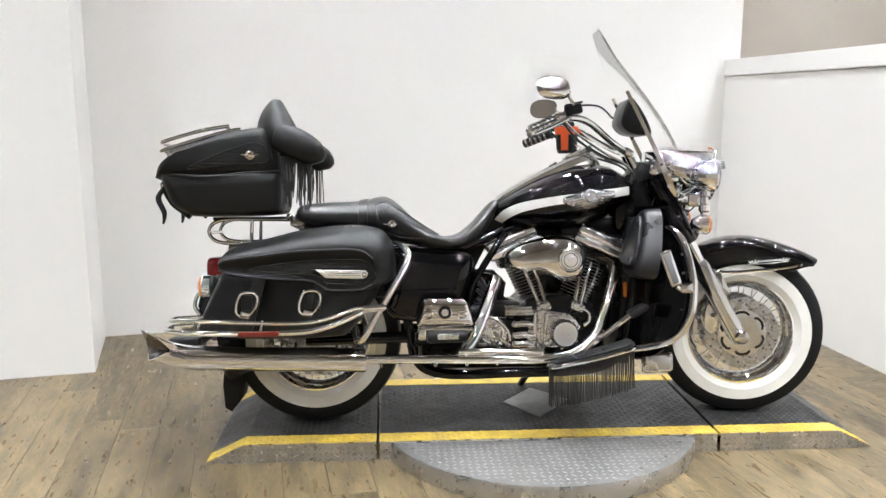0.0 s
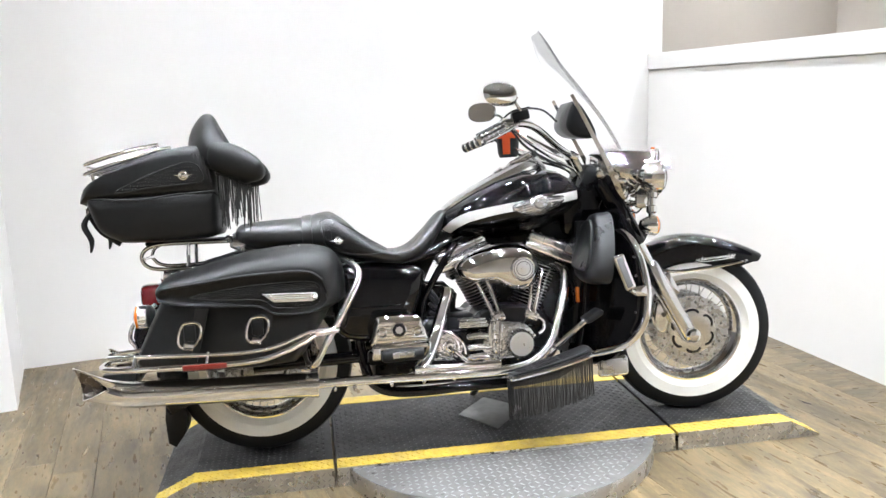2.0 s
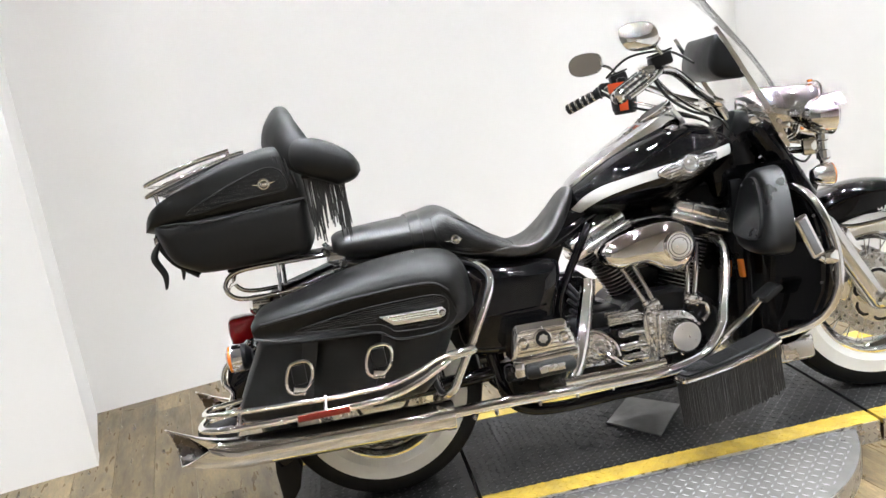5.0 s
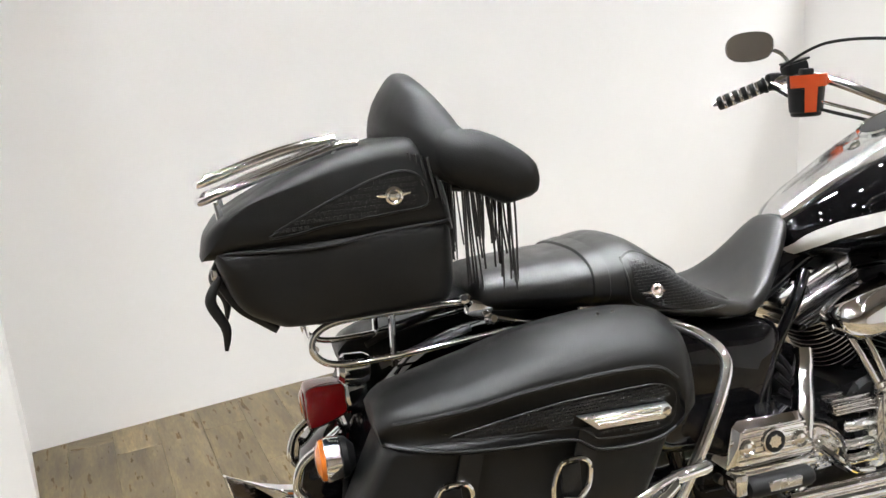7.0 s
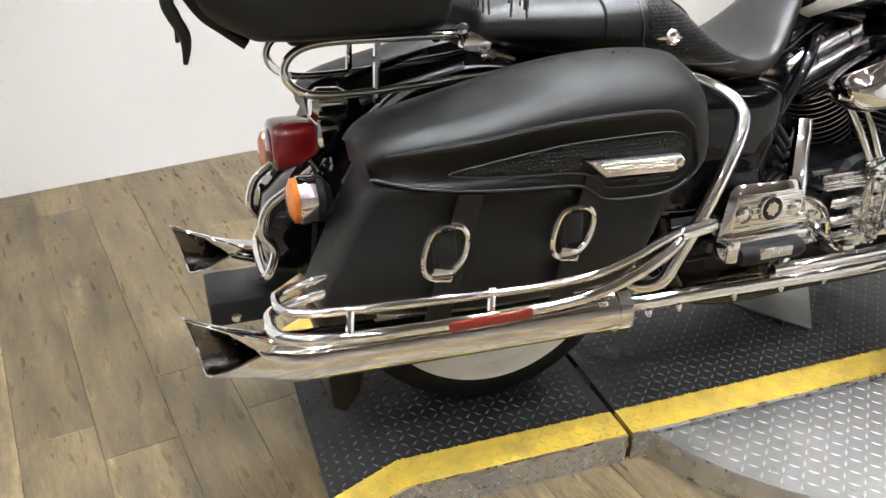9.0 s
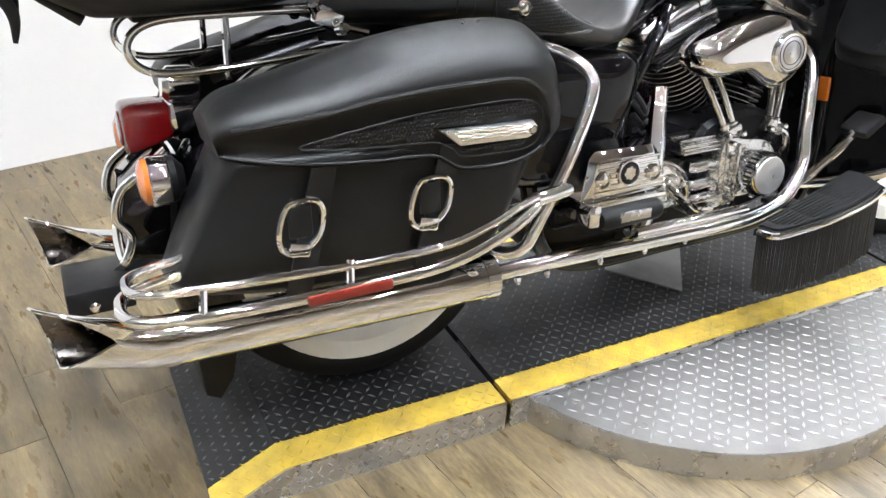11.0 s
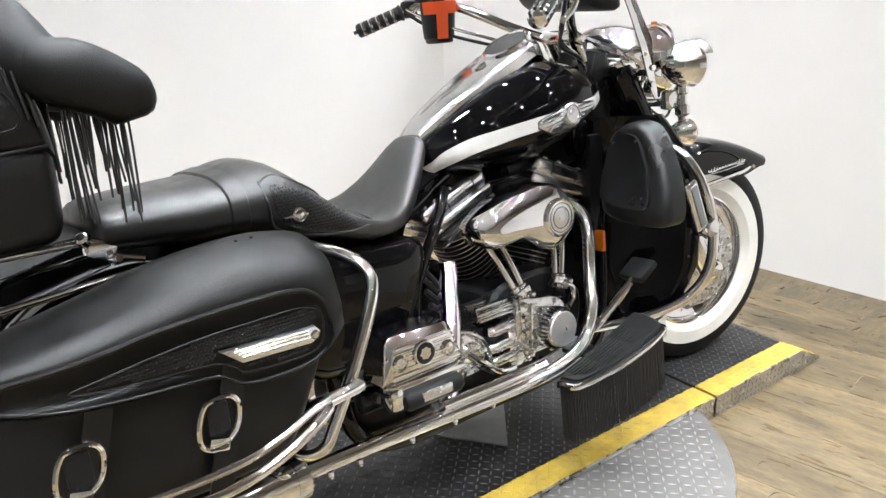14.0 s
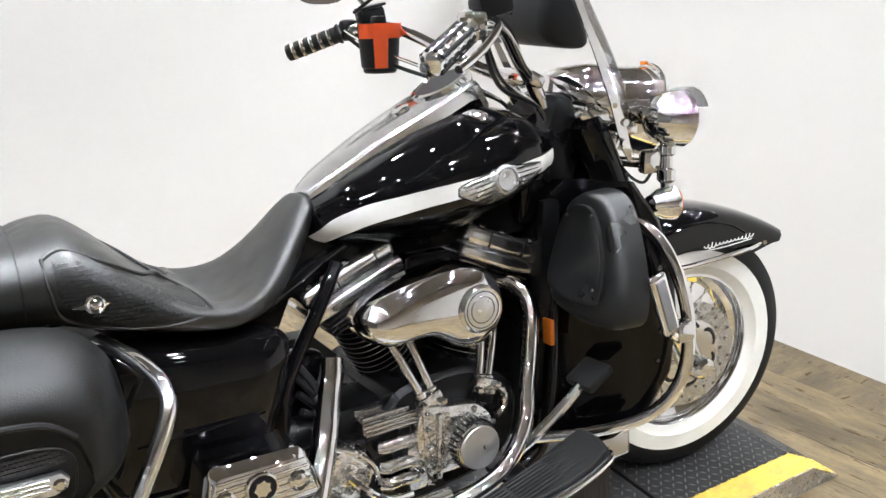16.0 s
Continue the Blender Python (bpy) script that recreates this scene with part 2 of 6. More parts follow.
def roty(a):
    return Matrix.Rotation(radians(a), 4, "Y")


def puff(bm, prof, layers, n=4, closed_spline=True):
    """Side outline (x, z) stacked over (y, inset) layers: each layer is shrunk about the centroid by inset metres."""
    pts = spline([(x, 0, z) for x, z in prof], n, True) if closed_spline else [Vector((x, 0, z)) for x, z in prof]
    cx = sum(p.x for p in pts) / len(pts)
    cz = sum(p.z for p in pts) / len(pts)
    ex = max(abs(p.x - cx) for p in pts)
    ez = max(abs(p.z - cz) for p in pts)
    rings = []
    for y, ins in layers:
        rings.append([Vector((cx + (p.x - cx) * (1 - ins / ex), y, cz + (p.z - cz) * (1 - ins / ez))) for p in pts])
    return loft(bm, rings)


def plate(bm, outline, y0, y1, bev=0.0):
    """Extrude an (x, z) outline from y0 to y1."""
    a = [bm.verts.new((x, y0, z)) for x, z in outline]
    b = [bm.verts.new((x, y1, z)) for x, z in outline]
    n = len(a)
    fs = [bm.faces.new(a), bm.faces.new(b[::-1])]
    for i in range(n):
        bm.faces.new((a[i], b[i], b[(i + 1) % n], a[(i + 1) % n]))
    if bev:
        es = {e for f in fs for e in f.edges}
        bmesh.ops.bevel(bm, geom=list(es), offset=bev, segments=2, affect="EDGES", profile=0.5)
    return bm


def slab(bm, outline, z0, z1):
    a = [bm.verts.new((x, y, z0)) for x, y in outline]
    b = [bm.verts.new((x, y, z1)) for x, y in outline]
    n = len(a)
    bm.faces.new(a[::-1])
    bm.faces.new(b)
    for i in range(n):
        bm.faces.new((a[i], a[(i + 1) % n], b[(i + 1) % n], b[i]))
    return bm


B = bmesh.new

# ---- the bay: floor, walls, ceiling ----
# the back wall runs 10 degrees off the stand's line
ALONG = V(0.985, 0.171, 0)
BACK = V(-0.171, 0.985, 0)
CORNER = V(2.478, 2.115, 0)
HALL = 3.3
POST = V(-1.02, 0.71, 0)
GROUND = -0.015
# the bay's own walls run further off the stand's line than the planks
RUN = V(1.0, 0.22, 0).normalized()
DEEP = V(-RUN.y, RUN.x, 0)
EDGE = V(0.1, -1.0, 0).normalized()


def wall(name, a, b, z1, thick, material, label, z0=GROUND):
    d = (b - a).normalized()
    nrm = V(-d.y, d.x, 0)
    bm = slab(B(), [tuple(q.xy) for q in (a, b, b + nrm * thick, a + nrm * thick)], z0, z1)
    return tagged(link(name, bm, material, smooth=0), label, "wall", kind="structure")


INNER = CORNER - RUN * 3.74
wall("wall_north", CORNER + RUN * 0.1, INNER, HALL, -0.12, WALLPAINT, "smooth white painted back wall of the photo bay")
wall("wall_return", INNER + V(0, 0.0, 0), POST, HALL, -0.12, WALLPAINT, "short white painted return wall beside the bay")
wall("wall_west", POST, POST - RUN * 3.2, HALL, -0.12, WALLPAINT, "white painted wall beside the bay")
SOUTH = CORNER + EDGE * 8.0
wall("wall_east", SOUTH, CORNER, 1.385, -0.14, WALLPAINT, "white painted half-height wall closing the bay")
cap_bm = B()
a, b = SOUTH, CORNER
nrm = V(-EDGE.y, EDGE.x, 0)
slab(cap_bm, [tuple(q.xy) for q in (a - nrm * 0.012, b - nrm * 0.012, b + nrm * 0.17, a + nrm * 0.17)], 1.389, 1.49)
bmesh.ops.bevel(cap_bm, geom=cap_bm.edges[:], offset=0.006, segments=2, affect="EDGES")
tagged(link("trim", cap_bm, WALLPAINT), "white painted wooden cap board on the half wall", "trim", kind="structure")
far = nrm * 3.0
wall("wall_east_far", SOUTH + far, CORNER + far + DEEP * 3.2, HALL, -0.12, TAUPE, "taupe painted wall of the hall beyond")
wall("wall_north_far", CORNER + far + DEEP * 1.5, CORNER + RUN * 0.1 + DEEP * 1.5, HALL, -0.12, TAUPE, "taupe painted wall of the hall beyond")
# unseen closing walls, their tones chosen for what chrome and mirrors reflect
wall("wall_south", POST - RUN * 3.2 - DEEP * 6.3, SOUTH + far, HALL, -0.12, TAUPE, "unseen taupe wall added for reflections")
wall("wall_west_far", POST - RUN * 3.2, POST - RUN * 3.2 - DEEP * 6.3, HALL, -0.12, DIM, "unseen dark wall added for reflections")
bm = slab(B(), [(-7, -8), (9, -8), (9, 7), (-7, 7)], HALL, HALL + 0.1)
tagged(link("ceiling", bm, CEIL, smooth=0), "plain dark tan ceiling with small round lamps", "ceiling", kind="structure")
floor = tagged(link("floor", slab(B(), [(-7, -8), (9, -8), (9, 7), (-7, 7)], GROUND - 0.1, GROUND - 0.006), JOINT, smooth=0), "light oak vinyl plank floor", "floor", kind="structure")


def ceiling_lamp():
    root = thing("ceiling_lamp", "small round recessed ceiling lamp, lit", "lamp", group="ceiling lamps")
    part("can", lathe(B(), [(0, 0.068), (-0.076, 0.068), (-0.078, 0.065), (-0.076, 0.062), (-0.006, 0.057), (-0.005, 0.0)], (0, 0, 0), (0, 0, 1), 24, False), CANBLACK, root, "dark lamp housing")
    part("diffuser", lathe(B(), [(-0.008, 0.045), (-0.011, 0.045)], (0, 0, 0), (0, 0, 1), 16), LAMP, root, "glowing round diffuser")
    return root


lamp0 = ceiling_lamp()
first = True
for i in range(7):
    for j in range(6):
        p = V(-2.95, -4.95, HALL - 0.002) + ALONG * (i * 1.15 + 0.15) + BACK * (j * 1.12)
        if first:
            lamp0.location = p
            first = False
        else:
            copy_thing(lamp0, Matrix.Translation(p))
for i in range(4):
    # unseen lamps added to brighten the hall beyond the half wall
    for j in range(2):
        copy_thing(lamp0, Matrix.Translation(CORNER + nrm * (1.1 + 0.9 * j) - BACK * (i * 1.15 - 1.1) + V(0, 0, HALL - 0.002)))

# ---- the stand: turntable disc, centre deck and two ramp decks ----
TOP = 0.052
NEAR, FARE = -0.335, 0.325


def lozenges(x0, x1, y0, y1, pitch, ln, wd, h, keep, zfun):
    """Raised tread bars, alternating in two directions, as one mesh."""
    verts, faces = [], []
    nx, ny = int((x1 - x0) / pitch), int((y1 - y0) / pitch)
    for i in range(nx + 1):
        for j in range(ny + 1):
            x, y = x0 + i * pitch, y0 + j * pitch
            if not keep(x, y):
                continue
            s = 1 if (i + j) % 2 else -1
            ux, uy = math.cos(s * radians(45)) * ln / 2, math.sin(s * radians(45)) * ln / 2
            wx, wy = -uy / ln * wd, ux / ln * wd
            k = len(verts)
            z = zfun(x, y)
            verts += [(x - ux, y - uy, z), (x + wx, y + wy, z), (x + ux, y + uy, z), (x - wx, y - wy, z), (x - ux * 0.45, y - uy * 0.45, z + h), (x + wx * 0.5, y + wy * 0.5, z + h), (x + ux * 0.45, y + uy * 0.45, z + h), (x - wx * 0.5, y - wy * 0.5, z + h)]
            faces += [(k, k + 1, k + 5, k + 4), (k + 1, k + 2, k + 6, k + 5), (k + 2, k + 3, k + 7, k + 6), (k + 3, k, k + 4, k + 7), (k + 4, k + 5, k + 6, k + 7)]
    return verts, faces


def tread(name, data, material, parent):
    me = bpy.data.meshes.new(name)
    me.from_pydata(data[0], [], data[1])
    me.materials.append(material)
    ob = new(name, me)
    ob.parent = parent
    ob["kind"] = "stuff"
    return ob


def deck(x0, x1, slope0, slope1, label):
    """One deck of the stand: black tread top, yellow edge bands, metal skirt; slope0 / slope1: ramp length at that end."""
    root = thing("stand_deck", label, "platform", ((x0 + x1) / 2, NEAR, 0), group="decks of the stand")
    ox, oy = (x0 + x1) / 2, NEAR

    def zt(x):
        if slope0 and x < x0 + slope0:
            return GROUND + 0.006 + (TOP - GROUND - 0.006) * (x - x0) / slope0
        if slope1 and x > x1 - slope1:
            return GROUND + 0.006 + (TOP - GROUND - 0.006) * (x1 - x) / slope1
        return TOP

    xs = [x0] + ([x0 + slope0] if slope0 else []) + ([x1 - slope1] if slope1 else []) + [x1]

    def strip(ya, yb, up, down=None):
        bm = B()
        rings = []
        for x in xs:
            z = zt(x)
            lo = GROUND if down is None else z - down
            rings.append([V(x - ox, ya - oy, lo), V(x - ox, yb - oy, lo), V(x - ox, yb - oy, z + up), V(x - ox, ya - oy, z + up)])
        return loft(bm, rings)

    part("deck_top", strip(NEAR + 0.077, FARE - 0.077, 0), DECK, root, smooth=0)
    part("edge_band", strip(NEAR + 0.004, NEAR + 0.075, 0.001, 0.012), YELLOW, root, "worn yellow painted edge band", smooth=0)
    part("edge_band", strip(FARE - 0.075, FARE - 0.004, 0.001, 0.012), YELLOW, root, "worn yellow painted edge band", smooth=0)
    part("skirt", strip(NEAR, NEAR + 0.0035, 0), RIMBAND, root, "bare metal tread plate skirt", smooth=0)
    part("skirt", strip(FARE - 0.0035, FARE, 0), RIMBAND, root, "bare metal tread plate skirt", smooth=0)
    zf = lambda x, y: zt(x + ox) + 0.0002
    tread("tread_pattern", lozenges(x0 + 0.012 - ox, x1 - 0.01 - ox, 0.09, FARE - NEAR - 0.085, 0.021, 0.019, 0.0055, 0.0016, lambda x, y: True, zf), DECKBAR, root)
    zg = lambda x, y: zt(x + ox) + 0.0012
    tread("tread_pattern", lozenges(x0 + 0.012 - ox, x1 - 0.01 - ox, 0.014, 0.072, 0.0193, 0.021, 0.006, 0.0015, lambda x, y: True, zg), YELLOW, root)
    # bars on the skirt face
    vs, fs = lozenges(x0 + 0.014 - ox, x1 - 0.01 - ox, GROUND + 0.008, TOP - 0.006, 0.02, 0.018, 0.005, 0.0011, lambda x, z: z < zt(x + ox) - 0.008, lambda x, y: 0)
    tread("tread_pattern", ([(x, -z, y) for x, y, z in vs], [f[::-1] for f in fs]), TREADBAR, root)
    return root


GAP0, GAP1 = 0.315, 1.538
deck(-0.280, GAP0 - 0.006, 0.13, 0, "black tread-plate ramp deck with yellow edge bands on the floor")
deck(GAP0 + 0.006, GAP1 - 0.006, 0, 0, "black tread-plate centre deck with yellow edge bands on the turntable")
deck(GAP1 + 0.006, 2.105, 0, 0.12, "black tread-plate ramp deck with yellow edge bands on the floor")

DC, DR = V(0.905, -0.122, 0), 0.585
turn = thing("turntable", "round bare metal tread-plate turntable under the stand", "turntable", DC)
part("rim", lathe(B(), [(GROUND, DR), (0.046, DR), (0.049, DR - 0.002)], (0, 0, 0), (0, 0, 1), 96), RIMBAND, turn, "brushed metal rim band")
disc_top = B()
arc = [(DR * 0.996 * math.cos(a), DR * 0.996 * math.sin(a)) for a in (2 * math.pi * k / 96 for k in range(96))]
half = [p for p in arc if p[1] < NEAR - DC.y - 0.004]
half.sort(key=lambda p: p[0])
slab(disc_top, half, 0.04, TOP - 0.002)
part("disc_plate", disc_top, TREAD, turn, smooth=0)
tread("tread_pattern", lozenges(-DR, DR, -DR, NEAR - DC.y - 0.012, 0.025, 0.023, 0.0065, 0.0013, lambda x, y: x * x + y * y < (DR - 0.02) ** 2, lambda x, y: TOP - 0.0018), TREADBAR, turn)
# bars on the rim band
vs, fs = lozenges(-DR * 2.6, -DR * 0.5, GROUND + 0.01, 0.04, 0.022, 0.018, 0.005, 0.0008, lambda x, y: True, lambda x, y: 0)
tread("tread_pattern", ([((DR + h) * math.cos(q / DR), (DR + h) * math.sin(q / DR), z) for q, z, h in vs], fs), RIMBAND, turn)
for k in range(9):
    a = radians(-150 + k * 15)
    x, y = (DR - 0.045) * math.cos(a), (DR - 0.045) * math.sin(a)
    if y < NEAR - DC.y - 0.03:
        part("screw", lathe(B(), [(0, 0.007), (0.002, 0.007), (0.003, 0.005)], (x, y, TOP - 0.002), (0, 0, 1), 12), TREAD, turn)
STEELPLATE = mat("grey_steel_plate", (0.24, 0.24, 0.235), 0.42, 0.6, vary=0.3, vscale=12, rvary=0.1)
# metal cover plate on the centre deck
cover = tagged(link("deck_cover", slab(B(), [(0.921, -0.147), (1.065, 0.033), (0.936, 0.173), (0.803, 0.017)], TOP + 0.0021, TOP + 0.006), STEELPLATE, smooth=0), "bare metal tread-plate cover lying on the black deck", "cover plate")

# ---- motorcycle, leaning on its side stand, bars turned a little to the right ----
LEAN = 7.5
bike = thing("motorcycle", "black touring motorcycle with chrome engine, leather bags and whitewall tyres", "motorcycle", (0.9, -0.095, TOP))
bike.rotation_euler = (radians(-LEAN), 0, 0)
SHIFT = Matrix.Translation((-0.9, 0, -TOP))
HEAD = V(1.30, 0, 0.95)
STEER = Matrix.Translation(HEAD) @ Matrix.Rotation(radians(-9), 4, V(-0.44, 0, 0.9)) @ Matrix.Translation(-HEAD)


def bp(name, bm, material, parent=None, label="", smooth=35, steer=False):
    """A part of the motorcycle, given upright with its contact line at height TOP; steer: it turns with the fork."""
    bmesh.ops.transform(bm, matrix=SHIFT @ STEER if steer else SHIFT, verts=bm.verts)
    return link(name, bm, material, parent or bike, label, smooth)


SHEAR = Matrix.Identity(4)
SHEAR[2][1] = -0.03


def hp(name, bm, material, parent=None, label="", smooth=35):
    """A part of the handlebar, whose right end sits a little higher in its clamps."""
    bmesh.ops.transform(bm, matrix=SHEAR, verts=bm.verts)
    return bp(name, bm, material, parent, label, smooth, True)


def fp(name, bm, material, parent=None, label="", smooth=35):
    return bp(name, bm, material, parent, label, smooth, True)


RW, FW, WZ = 0.09, 1.695, 0.365


def wheel(cx, R, tw, label, disc_side, put):
    def ly(p):
        return lathe(B(), p, (cx, 0, WZ), (0, 1, 0), 72)
    ww0, ww1 = 0.195, 0.252
    # tyre carcass as a closed ring
    prof = [(-0.048, ww0 - 0.004), (-0.062, 0.215), (-tw, 0.262), (-tw + 0.004, R - 0.028), (-tw * 0.78, R - 0.010), (-tw * 0.4, R - 0.001), (0, R), (tw * 0.4, R - 0.001), (tw * 0.78, R - 0.010), (tw - 0.004, R - 0.028), (tw, 0.262), (0.062, 0.215), (0.048, ww0 - 0.004)]
    w = put("wheel", lathe(B(), [(-0.05, 0.035), (-0.05, 0.02), (0.05, 0.02), (0.05, 0.035), (0.03, 0.03), (0.02, 0.024), (-0.02, 0.024), (-0.03, 0.03), (-0.05, 0.035)], (cx, 0, WZ), (0, 1, 0), 32), CHROME, label=label)
    put("tyre", loft_ring(prof, cx), RUBBER, w, "black tyre with whitewall band")
    for s in (-1, 1):
        y0, y1, y2 = 0.0515 * s, 0.0665 * s, (tw + 0.0015) * s
        put("whitewall", loft_ring([(y0, ww0 + 0.001), (0.0612 * s, 0.213), (y1, 0.22), (y2, ww1 + 0.006), (y2 - 0.004 * s, ww1 + 0.007), (y1 - 0.006 * s, 0.222), (y0 - 0.004 * s, ww0 + 0.004)], cx), WHITEWALL, w, "white sidewall band")
    put("rim", loft_ring([(-0.052, 0.2), (-0.054, 0.192), (-0.044, 0.186), (-0.03, 0.184), (-0.022, 0.170), (0, 0.166), (0.022, 0.170), (0.03, 0.184), (0.044, 0.186), (0.054, 0.192), (0.052, 0.2), (0, 0.18)], cx), CHROME, w, "laced chrome rim")
    for k in range(40):
        a = 2 * math.pi * k / 40
        s = 1 if k % 2 else -1
        t = a + (0.35 if (k // 2) % 2 else -0.35)
        p0 = V(cx + 0.028 * math.cos(t), 0.044 * s, WZ + 0.028 * math.sin(t))
        p1 = V(cx + 0.169 * math.cos(a), 0.008 * s, WZ + 0.169 * math.sin(a))
        put("spoke", tube(B(), [p0, p1], 0.0018, 6, 1, smooth=False), CHROME, w)
    for s in disc_side:
        y = 0.072 * s
        d = put("brake_disc", loft_ring([(y - 0.003, 0.086), (y - 0.003, 0.134), (y + 0.003, 0.134), (y + 0.003, 0.086)], cx), DISC, w, "drilled steel brake disc")
        put("disc_carrier", lathe(B(), [(y - 0.005, 0.02), (y - 0.0065, 0.055), (y - 0.0045, 0.078), (y - 0.0035, 0.088), (y + 0.0035, 0.088), (y + 0.0045, 0.078), (y + 0.0065, 0.055), (y + 0.005, 0.02)], (cx, 0, WZ), (0, 1, 0), 40), ROCKER, w, "polished disc carrier")
        for k in range(6):
            a = 2 * math.pi * k / 6 + 0.2
            arcp = [V(cx + r * math.cos(a + b), y, WZ + r * math.sin(a + b)) for r, b in ((0.072, 0.0), (0.079, 0.16), (0.081, 0.38), (0.079, 0.6), (0.07, 0.74))]
            put("carrier_slot", tube(B(), arcp, 0.0068, 8, 3), ENGINE, d, "dark curved slot")
        for k in range(30):
            a = 2 * math.pi * k / 30
            r = 0.096 + 0.0145 * (k % 3)
            put("disc_hole", lathe(B(), [(-0.0037, 0.0042), (0.0037, 0.0042)], (cx + r * math.cos(a), y, WZ + r * math.sin(a)), (0, 1, 0), 8), STEEL, d)
    return w


def loft_ring(prof, cx, seg=72):
    """A closed profile of (y, radius) turned round the axle."""
    rings = [[V(cx + r * math.cos(a), y, WZ + r * math.sin(a)) for y, r in prof] for a in (2 * math.pi * k / seg for k in range(seg))]
    return loft(B(), rings, loop=True)


wheel(RW, 0.313, 0.066, "rear wire wheel with whitewall tyre", (1, -1), bp)
wheel(FW, 0.313, 0.064, "front wire wheel with whitewall tyre", (-1, 1), fp)


def fender(name, cx, r, a0, a1, hw, label, put, drop=0.05, tip=0.0):
    """A deep fender over an arc of angles a0..a1 (degrees, from the front, up) round the axle."""
    rings = []
    n = 48
    for k in range(n + 1):
        f = k / n
        a = radians(a0 + (a1 - a0) * f)
        flare = tip * max(0, 1 - f / 0.3) ** 2
        dp = drop * min(1, 0.35 + f / 0.12)
        pts = []
        for y, dr in ((-hw, -dp), (-hw, -0.034), (-hw * 0.95, -0.018), (-hw * 0.78, -0.005), (-hw * 0.4, 0.002), (0, 0.004), (hw * 0.4, 0.002), (hw * 0.78, -0.005), (hw * 0.95, -0.018), (hw, -0.034), (hw, -dp), (hw - 0.004, -dp), (hw - 0.004, -0.034), (hw * 0.74, -0.009), (0, -0.001), (-hw * 0.74, -0.009), (-hw + 0.004, -0.034), (-hw + 0.004, -dp)):
            q = r + dr + flare
            pts.append(V(cx + q * math.cos(a), y, WZ + q * math.sin(a)))
        rings.append(pts)
    return put(name, loft(B(), rings), PAINT, label=label)


ff = fender("front_fender", FW, 0.359, 46, 150, 0.083, "gloss black front fender with chrome edge trim", fp, 0.085, 0.03)
rf = fender("rear_fender", RW, 0.362, 35, 205, 0.098, "gloss black rear fender", bp, 0.11)


def trim_arc(name, cx, r, a0, a1, y, rad, put, parent, material=CHROME):
    pts = [V(cx + r * math.cos(a), y, WZ + r * math.sin(a)) for a in (radians(a0 + (a1 - a0) * k / 16) for k in range(17))]
    return put(name, tube(B(), pts, rad, 8, 1, smooth=False), material, parent)


# front fender trim strip: straight along the lower edge of the side, with a raised end
for s in (-1, 1):
    fp("fender_trim", tube(B(), [(1.545, 0.087 * s, 0.622), (1.62, 0.0885 * s, 0.598), (1.75, 0.0885 * s, 0.606), (1.84, 0.087 * s, 0.616), (1.905, 0.072 * s, 0.626)], 0.0065, 8, 6), CHROME, ff, "chrome trim strip")
fp("fender_tip", tube(B(), [(1.893, -0.085, 0.624), (1.93, -0.05, 0.628), (1.943, 0, 0.63), (1.93, 0.05, 0.628), (1.893, 0.085, 0.624)], 0.006, 8, 6), CHROME, ff, "chrome fender tip bar")
# unreadable script on the fender side, as plain strokes
for s in (-1, 1):
    pts = []
    for k in range(141):
        f = k / 140
        q = f * 84
        amp = 0.0026 + 0.0045 * max(0, math.sin(f * 9)) ** 3
        pts.append((1.705 + 0.15 * f + 0.0024 * math.sin(q + 1.2), 0.0862 * s, 0.637 + 0.012 * f + amp * math.sin(q)))
    fp("script_stroke", tube(B(), pts, 0.0012, 6, 2), STRIPE, ff, "silver script, not legible")
    fp("script_underline", tube(B(), [(1.70, 0.0864 * s, 0.628), (1.77, 0.0866 * s, 0.631), (1.85, 0.0864 * s, 0.64)], 0.001, 6, 4), STRIPE, ff)
    fp("fender_crease", tube(B(), [(FW + r * math.cos(a), 0.0838 * s, WZ + r * math.sin(a)) for r, a in ((0.318, radians(58)), (0.329, radians(75)), (0.331, radians(95)), (0.327, radians(118)), (0.322, radians(135)))], 0.0022, 6, 6), PAINT, ff)

# mud flap behind the rear wheel
bp("mud_flap", plate(B(), [(-0.245, 0.27), (-0.19, 0.27), (-0.175, 0.2), (-0.19, 0.14), (-0.22, 0.1), (-0.245, 0.115), (-0.25, 0.2)], -0.075, 0.075, 0.004), SATIN, rf, "black rubber mud flap")


# ---- frame and rear structure ----
def rail(name, pts, r, material, parent=None, label="", put=bp, seg=14, n=9, radii=None):
    return put(name, tube(B(), pts, r, seg, n, radii=radii), material, parent, label)


# chrome framed bracket on the tail of the rear fender
rail("fender_edge", [(-0.25, -0.1, 0.60), (-0.292, -0.09, 0.565), (-0.33, -0.085, 0.535), (-0.343, -0.083, 0.49), (-0.325, -0.085, 0.455), (-0.345, -0.083, 0.412), (-0.34, 0.083, 0.412), (-0.325, 0.085, 0.455), (-0.343, 0.083, 0.49), (-0.33, 0.085, 0.535), (-0.292, 0.09, 0.565), (-0.25, 0.1, 0.60)], 0.008, CHROME, rf, "chrome rear bracket frame")
bp("bracket_web", plate(B(), [(-0.25, 0.59), (-0.29, 0.558), (-0.325, 0.53), (-0.335, 0.49), (-0.318, 0.455), (-0.335, 0.415), (-0.27, 0.40), (-0.22, 0.5)], -0.078, 0.078, 0.004), PAINT, rf, "black panel behind the rear wheel")
